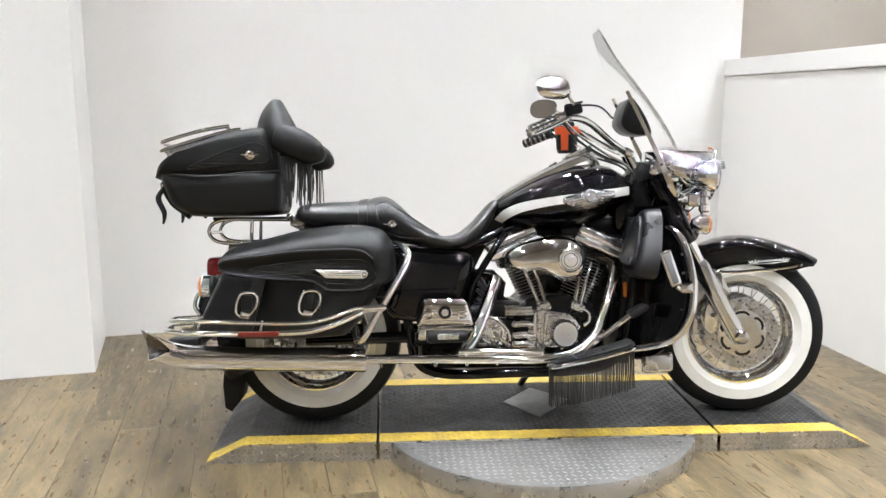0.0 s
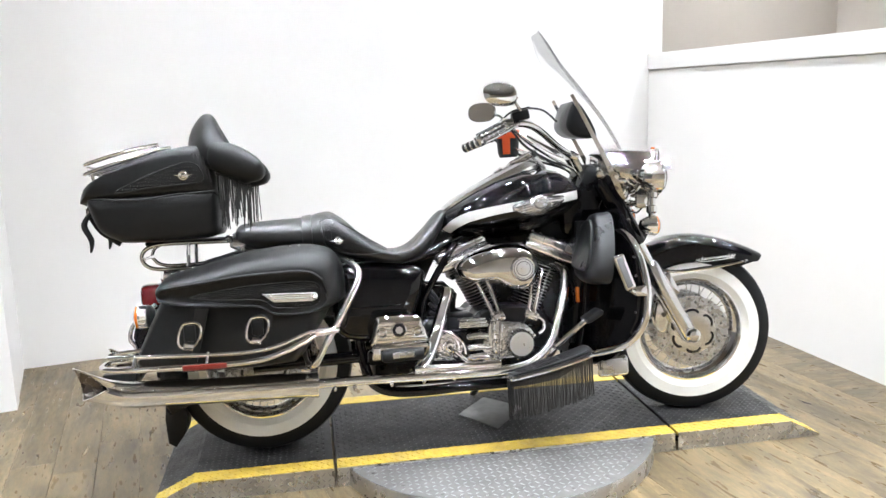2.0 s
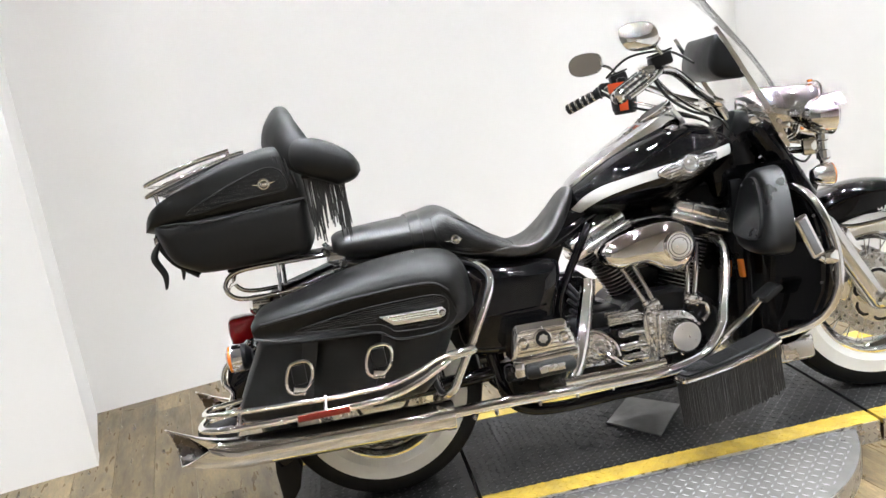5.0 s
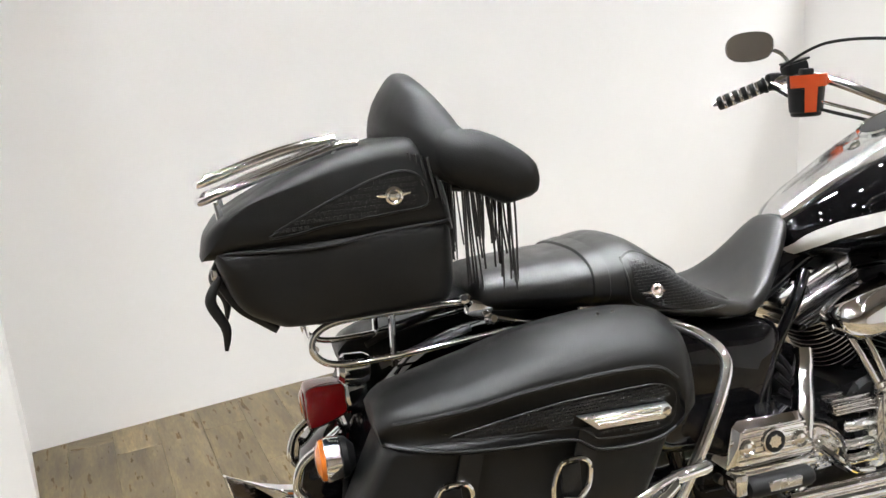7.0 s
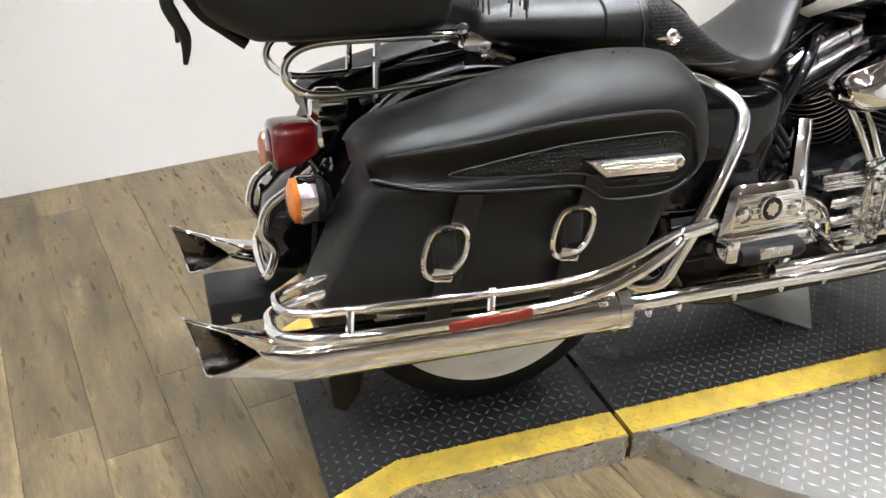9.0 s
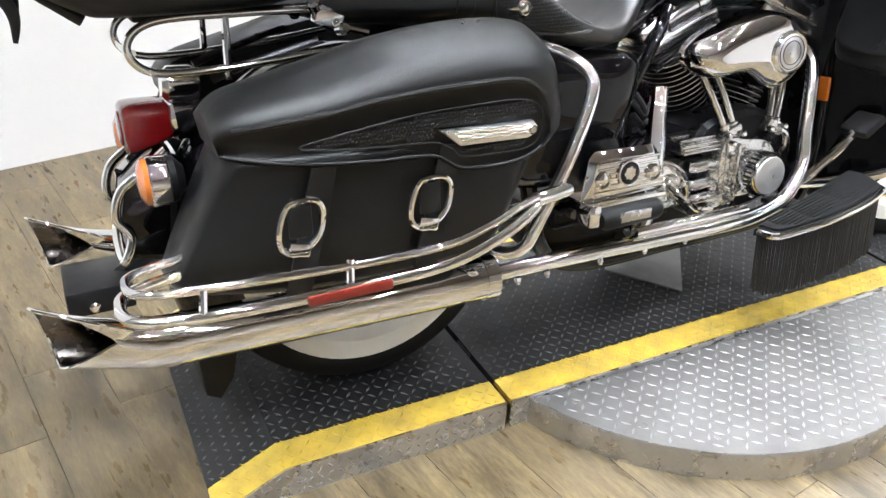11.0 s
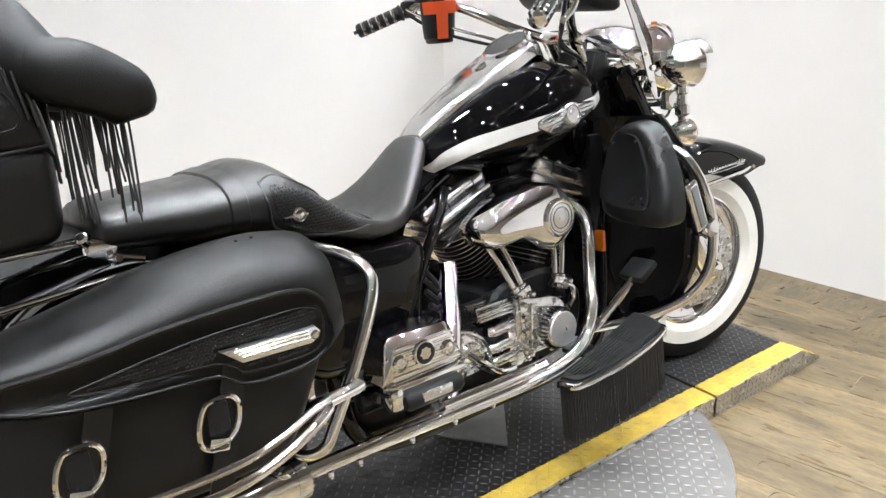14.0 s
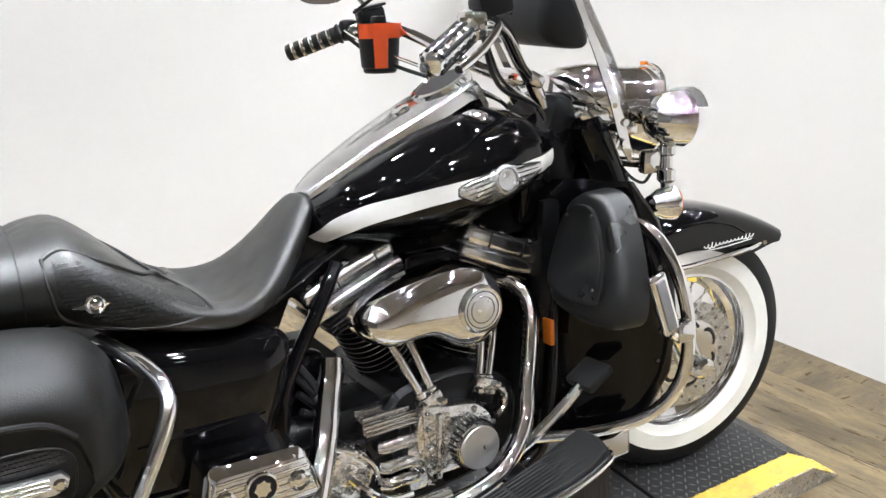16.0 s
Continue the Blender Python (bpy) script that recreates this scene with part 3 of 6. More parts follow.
for s in (-1, 1):
    rail("frame_tube", [(1.29, 0.03 * s, 0.96), (1.1, 0.03 * s, 0.85), (0.85, 0.03 * s, 0.78), (0.6, 0.09 * s, 0.69), (0.25, 0.11 * s, 0.66), (0.0, 0.11 * s, 0.6)], 0.018, PAINT)
    rail("frame_tube", [(1.32, 0.05 * s, 0.88), (1.27, 0.09 * s, 0.6), (1.22, 0.12 * s, 0.34), (1.12, 0.13 * s, 0.25), (0.8, 0.13 * s, 0.235), (0.5, 0.13 * s, 0.25), (0.43, 0.12 * s, 0.4), (0.42, 0.11 * s, 0.66)], 0.018, PAINT)
    rail("swingarm", [(0.5, 0.1 * s, 0.37), (0.3, 0.125 * s, 0.37), (0.06, 0.125 * s, 0.367)], 0.022, PAINT)
    rail("rear_shock", [(0.14, 0.14 * s, 0.42), (0.22, 0.14 * s, 0.68)], 0.026, SATIN)
bp("steering_head", lathe(B(), [(-0.1, 0.036), (0.08, 0.036), (0.085, 0.03)], (1.325, 0, 0.9), (-0.44, 0, 0.9), 24), PAINT)
bp("rear_frame_block", box(B(), (0.44, 0, 0.60), (0.36, 0.2, 0.18), 0.03), SATIN, label="black battery box and frame between the side covers")
bp("sump_block", box(B(), (0.72, 0, 0.30), (0.5, 0.2, 0.12), 0.03), ENGINE)
# side covers
for s in (-1, 1):
    c = bp("side_cover", puff(B(), [(0.36, 0.69), (0.56, 0.685), (0.655, 0.668), (0.655, 0.6), (0.62, 0.5), (0.60, 0.44), (0.38, 0.44), (0.34, 0.56)], [(0.1 * s, 0), (0.145 * s, 0), (0.158 * s, 0.008), (0.168 * s, 0.024), (0.175 * s, 0.05), (0.179 * s, 0.08)]), PAINT, label="gloss black side cover")
    bp("cover_strip", tube(B(), [(0.40, 0.178 * s, 0.548), (0.52, 0.178 * s, 0.55), (0.60, 0.175 * s, 0.552)], 0.003, 6, 4), PAINT, c)

# ---- fuel tank ----
# stations: x, top, bottom, half width
TANK = [(0.748, 0.845, 0.785, 0.045), (0.765, 0.862, 0.775, 0.075), (0.81, 0.893, 0.762, 0.118), (0.88, 0.932, 0.752, 0.158), (0.96, 0.968, 0.747, 0.182), (1.04, 0.994, 0.752, 0.192), (1.12, 1.002, 0.772, 0.19), (1.18, 0.99, 0.80, 0.176), (1.23, 0.962, 0.833, 0.146), (1.262, 0.93, 0.862, 0.105), (1.275, 0.905, 0.882, 0.05)]


def tank_at(x):
    xs = [q[0] for q in TANK]
    return [float(np.interp(x, xs, [q[i] for q in TANK])) for i in (1, 2, 3)]


def tuck(v):
    """How far the tank's lower half draws in."""
    return 1 - 0.5 * max(0.0, -v - 0.15) ** 1.3


def tank_y(x, z):
    t, b, w = tank_at(x)
    c, h = (t + b) / 2, (t - b) / 2
    v = min(1, abs(z - c) / h)
    return w * max(0, 1 - v ** 2.5) ** (1 / 2.5) * tuck((z - c) / h)


def section(x, t, b, w, e=2.5, n=40, waist=0.0):
    c, h = (t + b) / 2, (t - b) / 2
    r = []
    for k in range(n):
        a = 2 * math.pi * k / n
        ca, sa = math.cos(a), math.sin(a)
        y = w * math.copysign(abs(ca) ** (2 / e), ca)
        z = c + h * math.copysign(abs(sa) ** (2 / e), sa)
        r.append(V(x, y * (1 - waist * max(0, (z - c) / h)), z))
    return r


st = spline([V(x, 0, 0) for x, *_ in TANK], 4)
tank = bp("fuel_tank", loft(B(), [[V(q.x, q.y * tuck((q.z - (tank_at(p.x)[0] + tank_at(p.x)[1]) / 2) / ((tank_at(p.x)[0] - tank_at(p.x)[1]) / 2)), q.z) for q in section(p.x, *tank_at(p.x))] for p in st]), PAINT, label="gloss black fuel tank with silver stripe", smooth=60)


def ribbon(path, width, side, lift=0.002, thick=0.003):
    """A strip lying on the tank's side along (x, z) points."""
    p = spline([V(x, 0, z) for x, z in path], 8)
    up, lo, uo, lw = [], [], [], []
    for i, q in enumerate(p):
        t = (p[min(i + 1, len(p) - 1)] - p[max(i - 1, 0)]).normalized()
        nrm = V(-t.z, 0, t.x)
        f = i / (len(p) - 1)
        w = float(np.interp(f, np.linspace(0, 1, len(width)), width)) / 2
        row = []
        for k in (-1, -0.33, 0.33, 1):
            r = q + nrm * (w * k)
            row.append(V(r.x, side * (tank_y(r.x, r.z) + lift), r.z))
        up.append(row)
    return loft(B(), up, wrap=False)


for s in (-1, 1):
    bp("tank_stripe", ribbon([(0.762, 0.782), (0.79, 0.814), (0.84, 0.838), (0.93, 0.857), (1.02, 0.869), (1.14, 0.884), (1.235, 0.897)], (0.03, 0.034, 0.034, 0.03, 0.03, 0.032, 0.03), s), STRIPE, tank, "silver painted stripe", smooth=80)


def wing_badge(cx, cz, s):
    """Winged emblem in relief: a plate with swept wings, feather ribs and a ringed disc, no lettering."""
    rows = []
    for k in range(25):
        u = -1 + 2 * k / 24
        x = cx + 0.094 * u
        tilt = 0.012 * u
        hi = 0.010 + 0.016 * (1 - abs(u)) ** 0.6 if abs(u) > 0.3 else 0.026
        lo = -0.036 * (1 - abs(u) ** 1.8) - 0.003
        rows.append([V(x, s * (tank_y(x, cz + tilt + lo + (hi - lo) * f) + d), cz + tilt + lo + (hi - lo) * f) for f, d in ((0, 0.001), (0.06, 0.005), (0.35, 0.006), (0.65, 0.006), (0.94, 0.005), (1, 0.001))])
    e = bp("tank_badge", loft(B(), rows, wrap=False), BADGE, tank, "winged silver tank emblem", smooth=60)
    y = tank_y(cx, cz) + 0.006
    edge = [r[0] for r in rows] + [r[-1] for r in rows[::-1]]
    bp("badge_outline", tube(B(), [V(p.x, p.y + s * 0.0012, p.z) for p in edge], 0.0016, 6, 1, closed=True, smooth=False), ENGINE, e, "dark outline")
    bp("badge_disc", lathe(B(), [(0, 0.027), (0.005, 0.027), (0.008, 0.0235), (0.007, 0.02), (0.008, 0.012), (0.0085, 0.004)], (cx, s * y, cz + 0.004), (0, s, 0.12), 28), BADGE, e)
    bp("disc_ring", lathe(B(), [(0.0078, 0.0215), (0.0086, 0.0208), (0.0078, 0.02)], (cx, s * y, cz + 0.004), (0, s, 0.12), 28, False), ENGINE, e, "dark engraved ring")
    for d in (-1, 1):
        for k in range(6):
            pts = []
            for f in (0, 0.5, 1):
                x = cx + d * (0.026 + f * (0.066 - 0.008 * k))
                zz = cz + 0.017 - 0.0088 * k + 0.012 * (x - cx) / 0.082 - 0.004 * f
                pts.append(V(x, s * (tank_y(x, zz) + 0.0064), zz))
            bp("feather_groove", tube(B(), pts, 0.0013, 6, 4, radii=[0.001, 0.0014, 0.0007]), ENGINE, e)
    return e


for s in (-1, 1):
    wing_badge(1.078, 0.870, s)
# chrome console on top with speedometer and fuel cap
con = bp("console", loft(B(), [[V(x, -w, z - 0.03), V(x, -w, z - 0.004), V(x, -w * 0.8, z + 0.004), V(x, 0, z + 0.007), V(x, w * 0.8, z + 0.004), V(x, w, z - 0.004), V(x, w, z - 0.03)] for x, z, w in [(0.765, 0.872, 0.034), (0.80, 0.897, 0.052), (0.88, 0.942, 0.066), (0.96, 0.982, 0.076), (1.03, 1.014, 0.082), (1.09, 1.04, 0.078), (1.12, 1.042, 0.064), (1.15, 1.004, 0.05)]]), SLIDER, label="chrome tank console")
spd = bp("speedometer", lathe(B(), [(-0.03, 0.058), (0.0, 0.062), (0.01, 0.062), (0.012, 0.055), (0.008, 0.052)], (1.075, 0, 1.038), (-0.45, 0, 0.89), 36), CHROME, con, "chrome speedometer bezel")
bp("dial", lathe(B(), [(0.0, 0.052), (0.0095, 0.052)], (1.075, 0, 1.038), (-0.45, 0, 0.89), 36), SATIN, spd, "dark dial face")
bp("ignition_switch", lathe(B(), [(0, 0.02), (0.014, 0.018), (0.018, 0.01)], (0.985, 0, 0.99), (-0.45, 0, 0.89), 20), CHROME, con)
for s in (-1, 1):
    bp("fuel_cap", lathe(B(), [(0, 0.03), (0.005, 0.03), (0.010, 0.024), (0.011, 0.01)], (1.075, 0.105 * s, 0.975), (-0.3, 0.35 * s, 0.88), 28), CHROME, tank)

# ---- seat ----
SEAT = [(0.03, 0.842, 0.782, 0.115), (0.05, 0.855, 0.77, 0.138), (0.12, 0.862, 0.762, 0.148), (0.20, 0.865, 0.752, 0.158), (0.27, 0.868, 0.745, 0.165), (0.31, 0.88, 0.738, 0.172), (0.355, 0.882, 0.725, 0.18), (0.40, 0.852, 0.712, 0.186), (0.45, 0.806, 0.703, 0.188), (0.50, 0.766, 0.695, 0.186), (0.55, 0.742, 0.688, 0.18), (0.59, 0.738, 0.687, 0.168), (0.63, 0.753, 0.69, 0.148), (0.67, 0.786, 0.705, 0.122), (0.705, 0.822, 0.735, 0.098), (0.735, 0.853, 0.775, 0.078), (0.757, 0.868, 0.81, 0.06), (0.772, 0.86, 0.835, 0.035)]


def seat_at(x):
    xs = [q[0] for q in SEAT]
    return [float(np.interp(x, xs, [q[i] for q in SEAT])) for i in (1, 2, 3)]


rings = []
sp = spline([V(q[0], q[1], q[2]) for q in SEAT], 4)
sw = spline([V(q[0], q[3], 0) for q in SEAT], 4)
for p, w in zip(sp, sw):
    e = 2.6
    sec = section(p.x, p.y, p.z, w.y, e, 40)
    dip = 0.022 * math.exp(-((p.x - 0.57) / 0.09) ** 2)
    for v in sec:
        if v.z > (p.y + p.z) / 2:
            v.z -= dip * (1 - (abs(v.y) / w.y) ** 2) - 0.010 * (abs(v.y) / w.y) ** 3 * math.exp(-((p.x - 0.57) / 0.1) ** 2)
    rings.append(sec)
seat = bp("seat", loft(B(), rings), SEATHIDE, label="black leather two-up seat", smooth=70)


def seat_y(x, z):
    t, b, w = seat_at(x)
    c, h = (t + b) / 2, (t - b) / 2
    return w * max(0, 1 - min(1, abs(z - c) / h) ** 2.6) ** (1 / 2.6)


# strap over the passenger part
band = []
for x, dx in ((0.252, 0.0), (0.254, 0.0035), (0.284, 0.0035), (0.286, 0.0)):
    t, b, w = seat_at(x)
    band.append(section(x, t + 0.001 + dx, b, w + 0.001 + dx, 2.6, 40))
bp("seat_strap", loft(B(), band), SEATHIDE, seat, "black leather grab strap")
for s in (-1, 1):
    rail("seat_piping", [V(x, s * (seat_y(x, z) + 0.0015), z) for x, z in ((0.316, 0.852), (0.319, 0.81), (0.332, 0.765), (0.385, 0.74), (0.45, 0.731), (0.505, 0.732), (0.54, 0.739), (0.50, 0.767), (0.45, 0.80), (0.40, 0.832), (0.345, 0.86), (0.316, 0.852))], 0.003, SEATHIDE, seat)
for s in (-1, 1):
    # basket-weave side panel
    rows = []
    for x in [0.328 + 0.0165 * k for k in range(14)]:
        lo = float(np.interp(x, (0.325, 0.345, 0.39, 0.45, 0.545), (0.81, 0.772, 0.746, 0.737, 0.741)))
        hi = float(np.interp(x, (0.325, 0.34, 0.40, 0.45, 0.50, 0.545), (0.848, 0.854, 0.827, 0.795, 0.765, 0.744)))
        rows.append([V(x, s * (seat_y(x, lo + (hi - lo) * f) + 0.0022), lo + (hi - lo) * f) for f in (0, 0.25, 0.5, 0.75, 1)])
    pn = bp("weave_panel", loft(B(), rows, wrap=False), WEAVE, seat, "basket-weave leather side panel", smooth=80)
    # small raised weave tiles
    tiles = B()
    for i in range(27):
        for j in range(19):
            x, z = 0.332 + 0.0078 * i + (0.0039 if j % 2 else 0), 0.738 + 0.0062 * j
            lo = float(np.interp(x, (0.325, 0.345, 0.39, 0.45, 0.545), (0.81, 0.772, 0.746, 0.737, 0.741))) + 0.004
            hi = float(np.interp(x, (0.325, 0.34, 0.40, 0.45, 0.50, 0.545), (0.848, 0.854, 0.827, 0.795, 0.765, 0.744))) - 0.006
            if lo < z < hi:
                q = [(x - 0.0034, z - 0.0021), (x + 0.0034, z - 0.0021), (x + 0.0034, z + 0.0021), (x - 0.0034, z + 0.0021)]
                loft(tiles, [[V(a, s * (seat_y(a, b) + d), b) for a, b in q] for d in (0.001, 0.0036)])
    tl = bp("weave_relief", tiles, WEAVE, pn, smooth=0)
    tl["kind"] = "stuff"
    x, z = 0.372, 0.784
    y = seat_y(x, z)
    bd = bp("seat_badge", lathe(B(), [(0, 0.014), (0.004, 0.014), (0.006, 0.011), (0.004, 0.008), (0.006, 0.004)], (x, s * (y + 0.002), z), (0, s, 0.15), 20), CHROME, seat, "small winged chrome badge")
    for d in (-1, 1):
        bp("badge_wing", tube(B(), [(x + d * 0.012, s * (y + 0.004), z - 0.001), (x + d * 0.03, s * (y + 0.003), z - 0.001)], 0.003, 6, 1, smooth=False, radii=[0.004, 0.0012]), CHROME, bd)

# ---- top box with backrest ----
TB = [(-0.452, 0.952), (-0.43, 1.006), (-0.34, 1.055), (-0.235, 1.098), (-0.15, 1.118), (-0.08, 1.124), (-0.05, 1.095), (-0.02, 1.03), (-0.01, 0.952)]
BODY = [(-0.438, 0.975), (-0.402, 0.868), (-0.345, 0.826), (-0.30, 0.815), (-0.16, 0.814), (-0.05, 0.82), (-0.022, 0.84), (-0.015, 0.9), (-0.015, 0.985)]


def shell(bm, prof, hw, r, crown=0.0):
    lay = [(-hw, r * 1.6), (-hw + r * 0.12, r * 0.85), (-hw + r * 0.45, r * 0.35), (-hw + r, 0.0), (0, -crown), (hw - r, 0.0), (hw - r * 0.45, r * 0.35), (hw - r * 0.12, r * 0.85), (hw, r * 1.6)]
    return puff(bm, prof, lay, 1, False)


def dense(prof, n=5):
    return [(p.x, p.z) for p in spline([(x, 0, z) for x, z in prof], n)]


tb = bp("top_box", shell(B(), dense(BODY), 0.186, 0.034), LEATHER, label="black leather covered luggage top box", smooth=50)
bp("lid", shell(B(), dense(TB), 0.19, 0.034, 0.01), LEATHER, tb, "domed leather lid", smooth=50)
# seam lip round the lid
bp("lid_seam", tube(B(), [(-0.43, -0.15, 0.962), (-0.37, -0.182, 0.961), (-0.28, -0.187, 0.955), (-0.22, -0.187, 0.957), (-0.16, -0.187, 0.965), (-0.06, -0.184, 0.97), (-0.018, -0.165, 0.972), (-0.01, 0, 0.972), (-0.018, 0.165, 0.972), (-0.06, 0.184, 0.97), (-0.28, 0.187, 0.955), (-0.37, 0.182, 0.961), (-0.43, 0.15, 0.962), (-0.438, 0, 0.963)], 0.0032, 8, 5, closed=True), LEATHER, tb)


def lid_y(x, z):
    """Half width of the lid's side at a point."""
    top = float(np.interp(x, [q[0] for q in TB[:7]], [q[1] for q in TB[:7]]))
    d = max(0.0, min(z - 0.945, top - z))
    return float(np.interp(d, (0.0, 0.012, 0.029, 0.054), (0.156, 0.175, 0.186, 0.19)))


for s in (-1, 1):
    y = 0.19
    bp("lid_piping", tube(B(), [(x, s * (lid_y(x, z) + 0.0005), z) for x, z in ((-0.335, 0.982), (-0.28, 0.983), (-0.24, 0.99), (-0.12, 0.998), (-0.06, 1.006), (-0.066, 1.05), (-0.1, 1.068), (-0.16, 1.056), (-0.25, 1.022))], 0.0024, 6, 5, closed=True), LEATHER, tb)
    tiles = B()
    for i in range(24):
        for j in range(7):
            x, z = -0.325 + 0.0105 * i + (0.005 if j % 2 else 0), 0.99 + 0.0105 * j
            hi = float(np.interp(x, (-0.33, -0.25, -0.16, -0.1, -0.075), (0.988, 1.017, 1.051, 1.062, 1.05)))
            lo = float(np.interp(x, (-0.33, -0.28, -0.22, -0.12, -0.07), (0.986, 0.988, 0.995, 1.003, 1.008)))
            if lo < z < hi:
                box(tiles, (x, s * lid_y(x, z), z), (0.0086, 0.0028, 0.0066))
    tl = bp("weave_relief", tiles, WEAVE, tb, smooth=0)
    tl["kind"] = "stuff"
    bd = bp("box_badge", lathe(B(), [(0, 0.016), (0.004, 0.016), (0.006, 0.012), (0.004, 0.009), (0.006, 0.004)], (-0.118, s * (y + 0.0005), 1.027), (0, s, 0), 20), CHROME, tb, "small winged chrome badge")
    for d in (-1, 1):
        bp("badge_wing", tube(B(), [(-0.118 + d * 0.013, s * (y + 0.003), 1.027), (-0.118 + d * 0.03, s * (y + 0.002), 1.029)], 0.003, 6, 1, smooth=False, radii=[0.004, 0.0012]), CHROME, bd)
# straps with hanging tails at the back of the box
for y in (-0.13, 0.13):
    st_ = rail("rear_strap", [(-0.415, y, 0.955), (-0.43, y, 0.93), (-0.424, y, 0.90), (-0.40, y, 0.86), (-0.37, y, 0.835), (-0.34, y, 0.812)], 0.009, LEATHER, tb)
    rail("strap_tail", [(-0.425, y - 0.01, 0.92), (-0.447, y - 0.012, 0.88), (-0.428, y - 0.012, 0.83), (-0.432, y - 0.012, 0.79)], 0.008, LEATHER, st_, radii=[0.006, 0.01, 0.009, 0.003])
    bp("strap_buckle", box(B(), (-0.434, y, 0.925), (0.012, 0.026, 0.02), 0.003), CHROME, st_)
# backrest wrapping round: arc in plan, high in the middle
BR = []
for k in range(41):
    u = -1 + 2 * k / 40
    a = abs(u)
    if a < 0.5:
        th = u / 0.5 * radians(80)
        px, py = -0.05 + 0.125 * (1 - math.cos(th)) * 0.75, 0.2 * math.sin(th)
    else:
        px, py = 0.03 + (a - 0.5) / 0.5 * 0.115, math.copysign(0.198 + 0.006 * (a - 0.5), u)
    top = 1.246 - 0.116 * min(1, a / 0.42) ** 1.6 if a < 0.42 else 1.128 - 0.075 * ((a - 0.42) / 0.58) ** 1.7
    bot = 1.10 - 0.06 * min(1, a / 0.4) if a < 0.4 else 1.04 - 0.036 * min(1, (a - 0.4) / 0.3) + 0.012 * max(0, (a - 0.75) / 0.25)
    if a > 0.9:
        f = (a - 0.9) / 0.1
        mid = (top + bot) / 2
        k2 = math.sqrt(max(0.02, 1 - f * f))
        top, bot = mid + (top - mid) * k2, mid + (bot - mid) * k2
    th = 0.034 * (1 if a < 0.9 else math.sqrt(max(0.03, 1 - ((a - 0.9) / 0.1) ** 2)))
    sink = 0.014 * min(1.0, a / 0.5)
    BR.append((V(px, py, 0), top + 0.1 * sink, bot - sink, th))


def pad(i0, i1, fat, round0, round1):
    """A stretch of the backrest's arc as one stuffed pad with rounded ends."""
    rings = []
    for i in range(i0, i1 + 1):
        c, t, b, th = BR[i]
        d = (BR[min(i + 1, 40)][0] - BR[max(i - 1, 0)][0]).normalized()
        nrm = V(d.y, -d.x, 0)
        u = -1 + 2 * i / 40
        k0 = math.sqrt(max(0.03, 1 - max(0.0, 1 - (i - i0) / round0) ** 2)) if round0 else 1
        k1 = math.sqrt(max(0.03, 1 - max(0.0, 1 - (i1 - i) / round1) ** 2)) if round1 else 1
        kk = k0 * k1
        wide = max(0.0, math.cos(u * math.pi)) if abs(u) < 0.5 else 0.0
        mid = (t + b) / 2
        ring = []
        for k in range(24):
            g = 2 * math.pi * k / 24
            cg, sg = math.cos(g), math.sin(g)
            hf = (sg + 1) / 2
            back = (0.06 if cg * nrm.x < 0 else 0.02) * wide * (1 - hf) * abs(cg) ** 0.5
            ring.append(c + nrm * ((th * fat * kk + back) * math.copysign(abs(cg) ** 0.75, cg)) + V(0, 0, mid + (t - b) / 2 * (0.55 + 0.45 * kk) * math.copysign(abs(sg) ** 0.85, sg)))
        rings.append(ring)
    return loft(B(), rings)


bk = bp("backrest", pad(9, 31, 0.95, 3, 3), LEATHER, tb, "wraparound black leather passenger backrest", smooth=80)
bp("side_pad", pad(0, 14, 1.26, 0, 4), LEATHER, bk, "stuffed leather side pad", smooth=80)
bp("side_pad", pad(26, 40, 1.26, 4, 0), LEATHER, bk, "stuffed leather side pad", smooth=80)


def strand(x, y, z0, z1, r, sway):
    return tube(B(), [(x, y, z0), (x + sway * 0.3, y + random.uniform(-0.004, 0.004), z0 + (z1 - z0) * 0.4), (x + sway, y + random.uniform(-0.006, 0.006), z1)], r, 5, 3)


for s in (-1, 1):
    for k in range(30):
        x = 0.0 + 0.0033 * k + random.uniform(-0.002, 0.002)
        bp("fringe_strand", strand(x, s * (0.195 + random.uniform(-0.012, 0.012)), 1.022, random.uniform(0.83, 0.88) if k > 21 or k < 6 else random.uniform(0.87, 0.95), 0.002, random.uniform(-0.009, 0.009)), FRINGE, bk)
    for k in range(5):
        x = -0.085 + 0.011 * k
        bp("fringe_strand", strand(x, s * 0.188, 1.098 - 0.004 * k, 1.05 - 0.012 * k, 0.0026, 0.01), FRINGE, tb)
    bp("fringe_band", tube(B(), [(-0.015, s * 0.192, 1.028), (0.04, s * 0.197, 1.02), (0.098, s * 0.198, 1.016)], 0.006, 6, 4), LEATHER, bk)
for k in range(22):
    y = -0.17 + 0.0162 * k
    bp("fringe_strand", strand(-0.012, y, 1.06, random.uniform(0.88, 0.93), 0.0024, random.uniform(-0.004, 0.006)), FRINGE, tb)
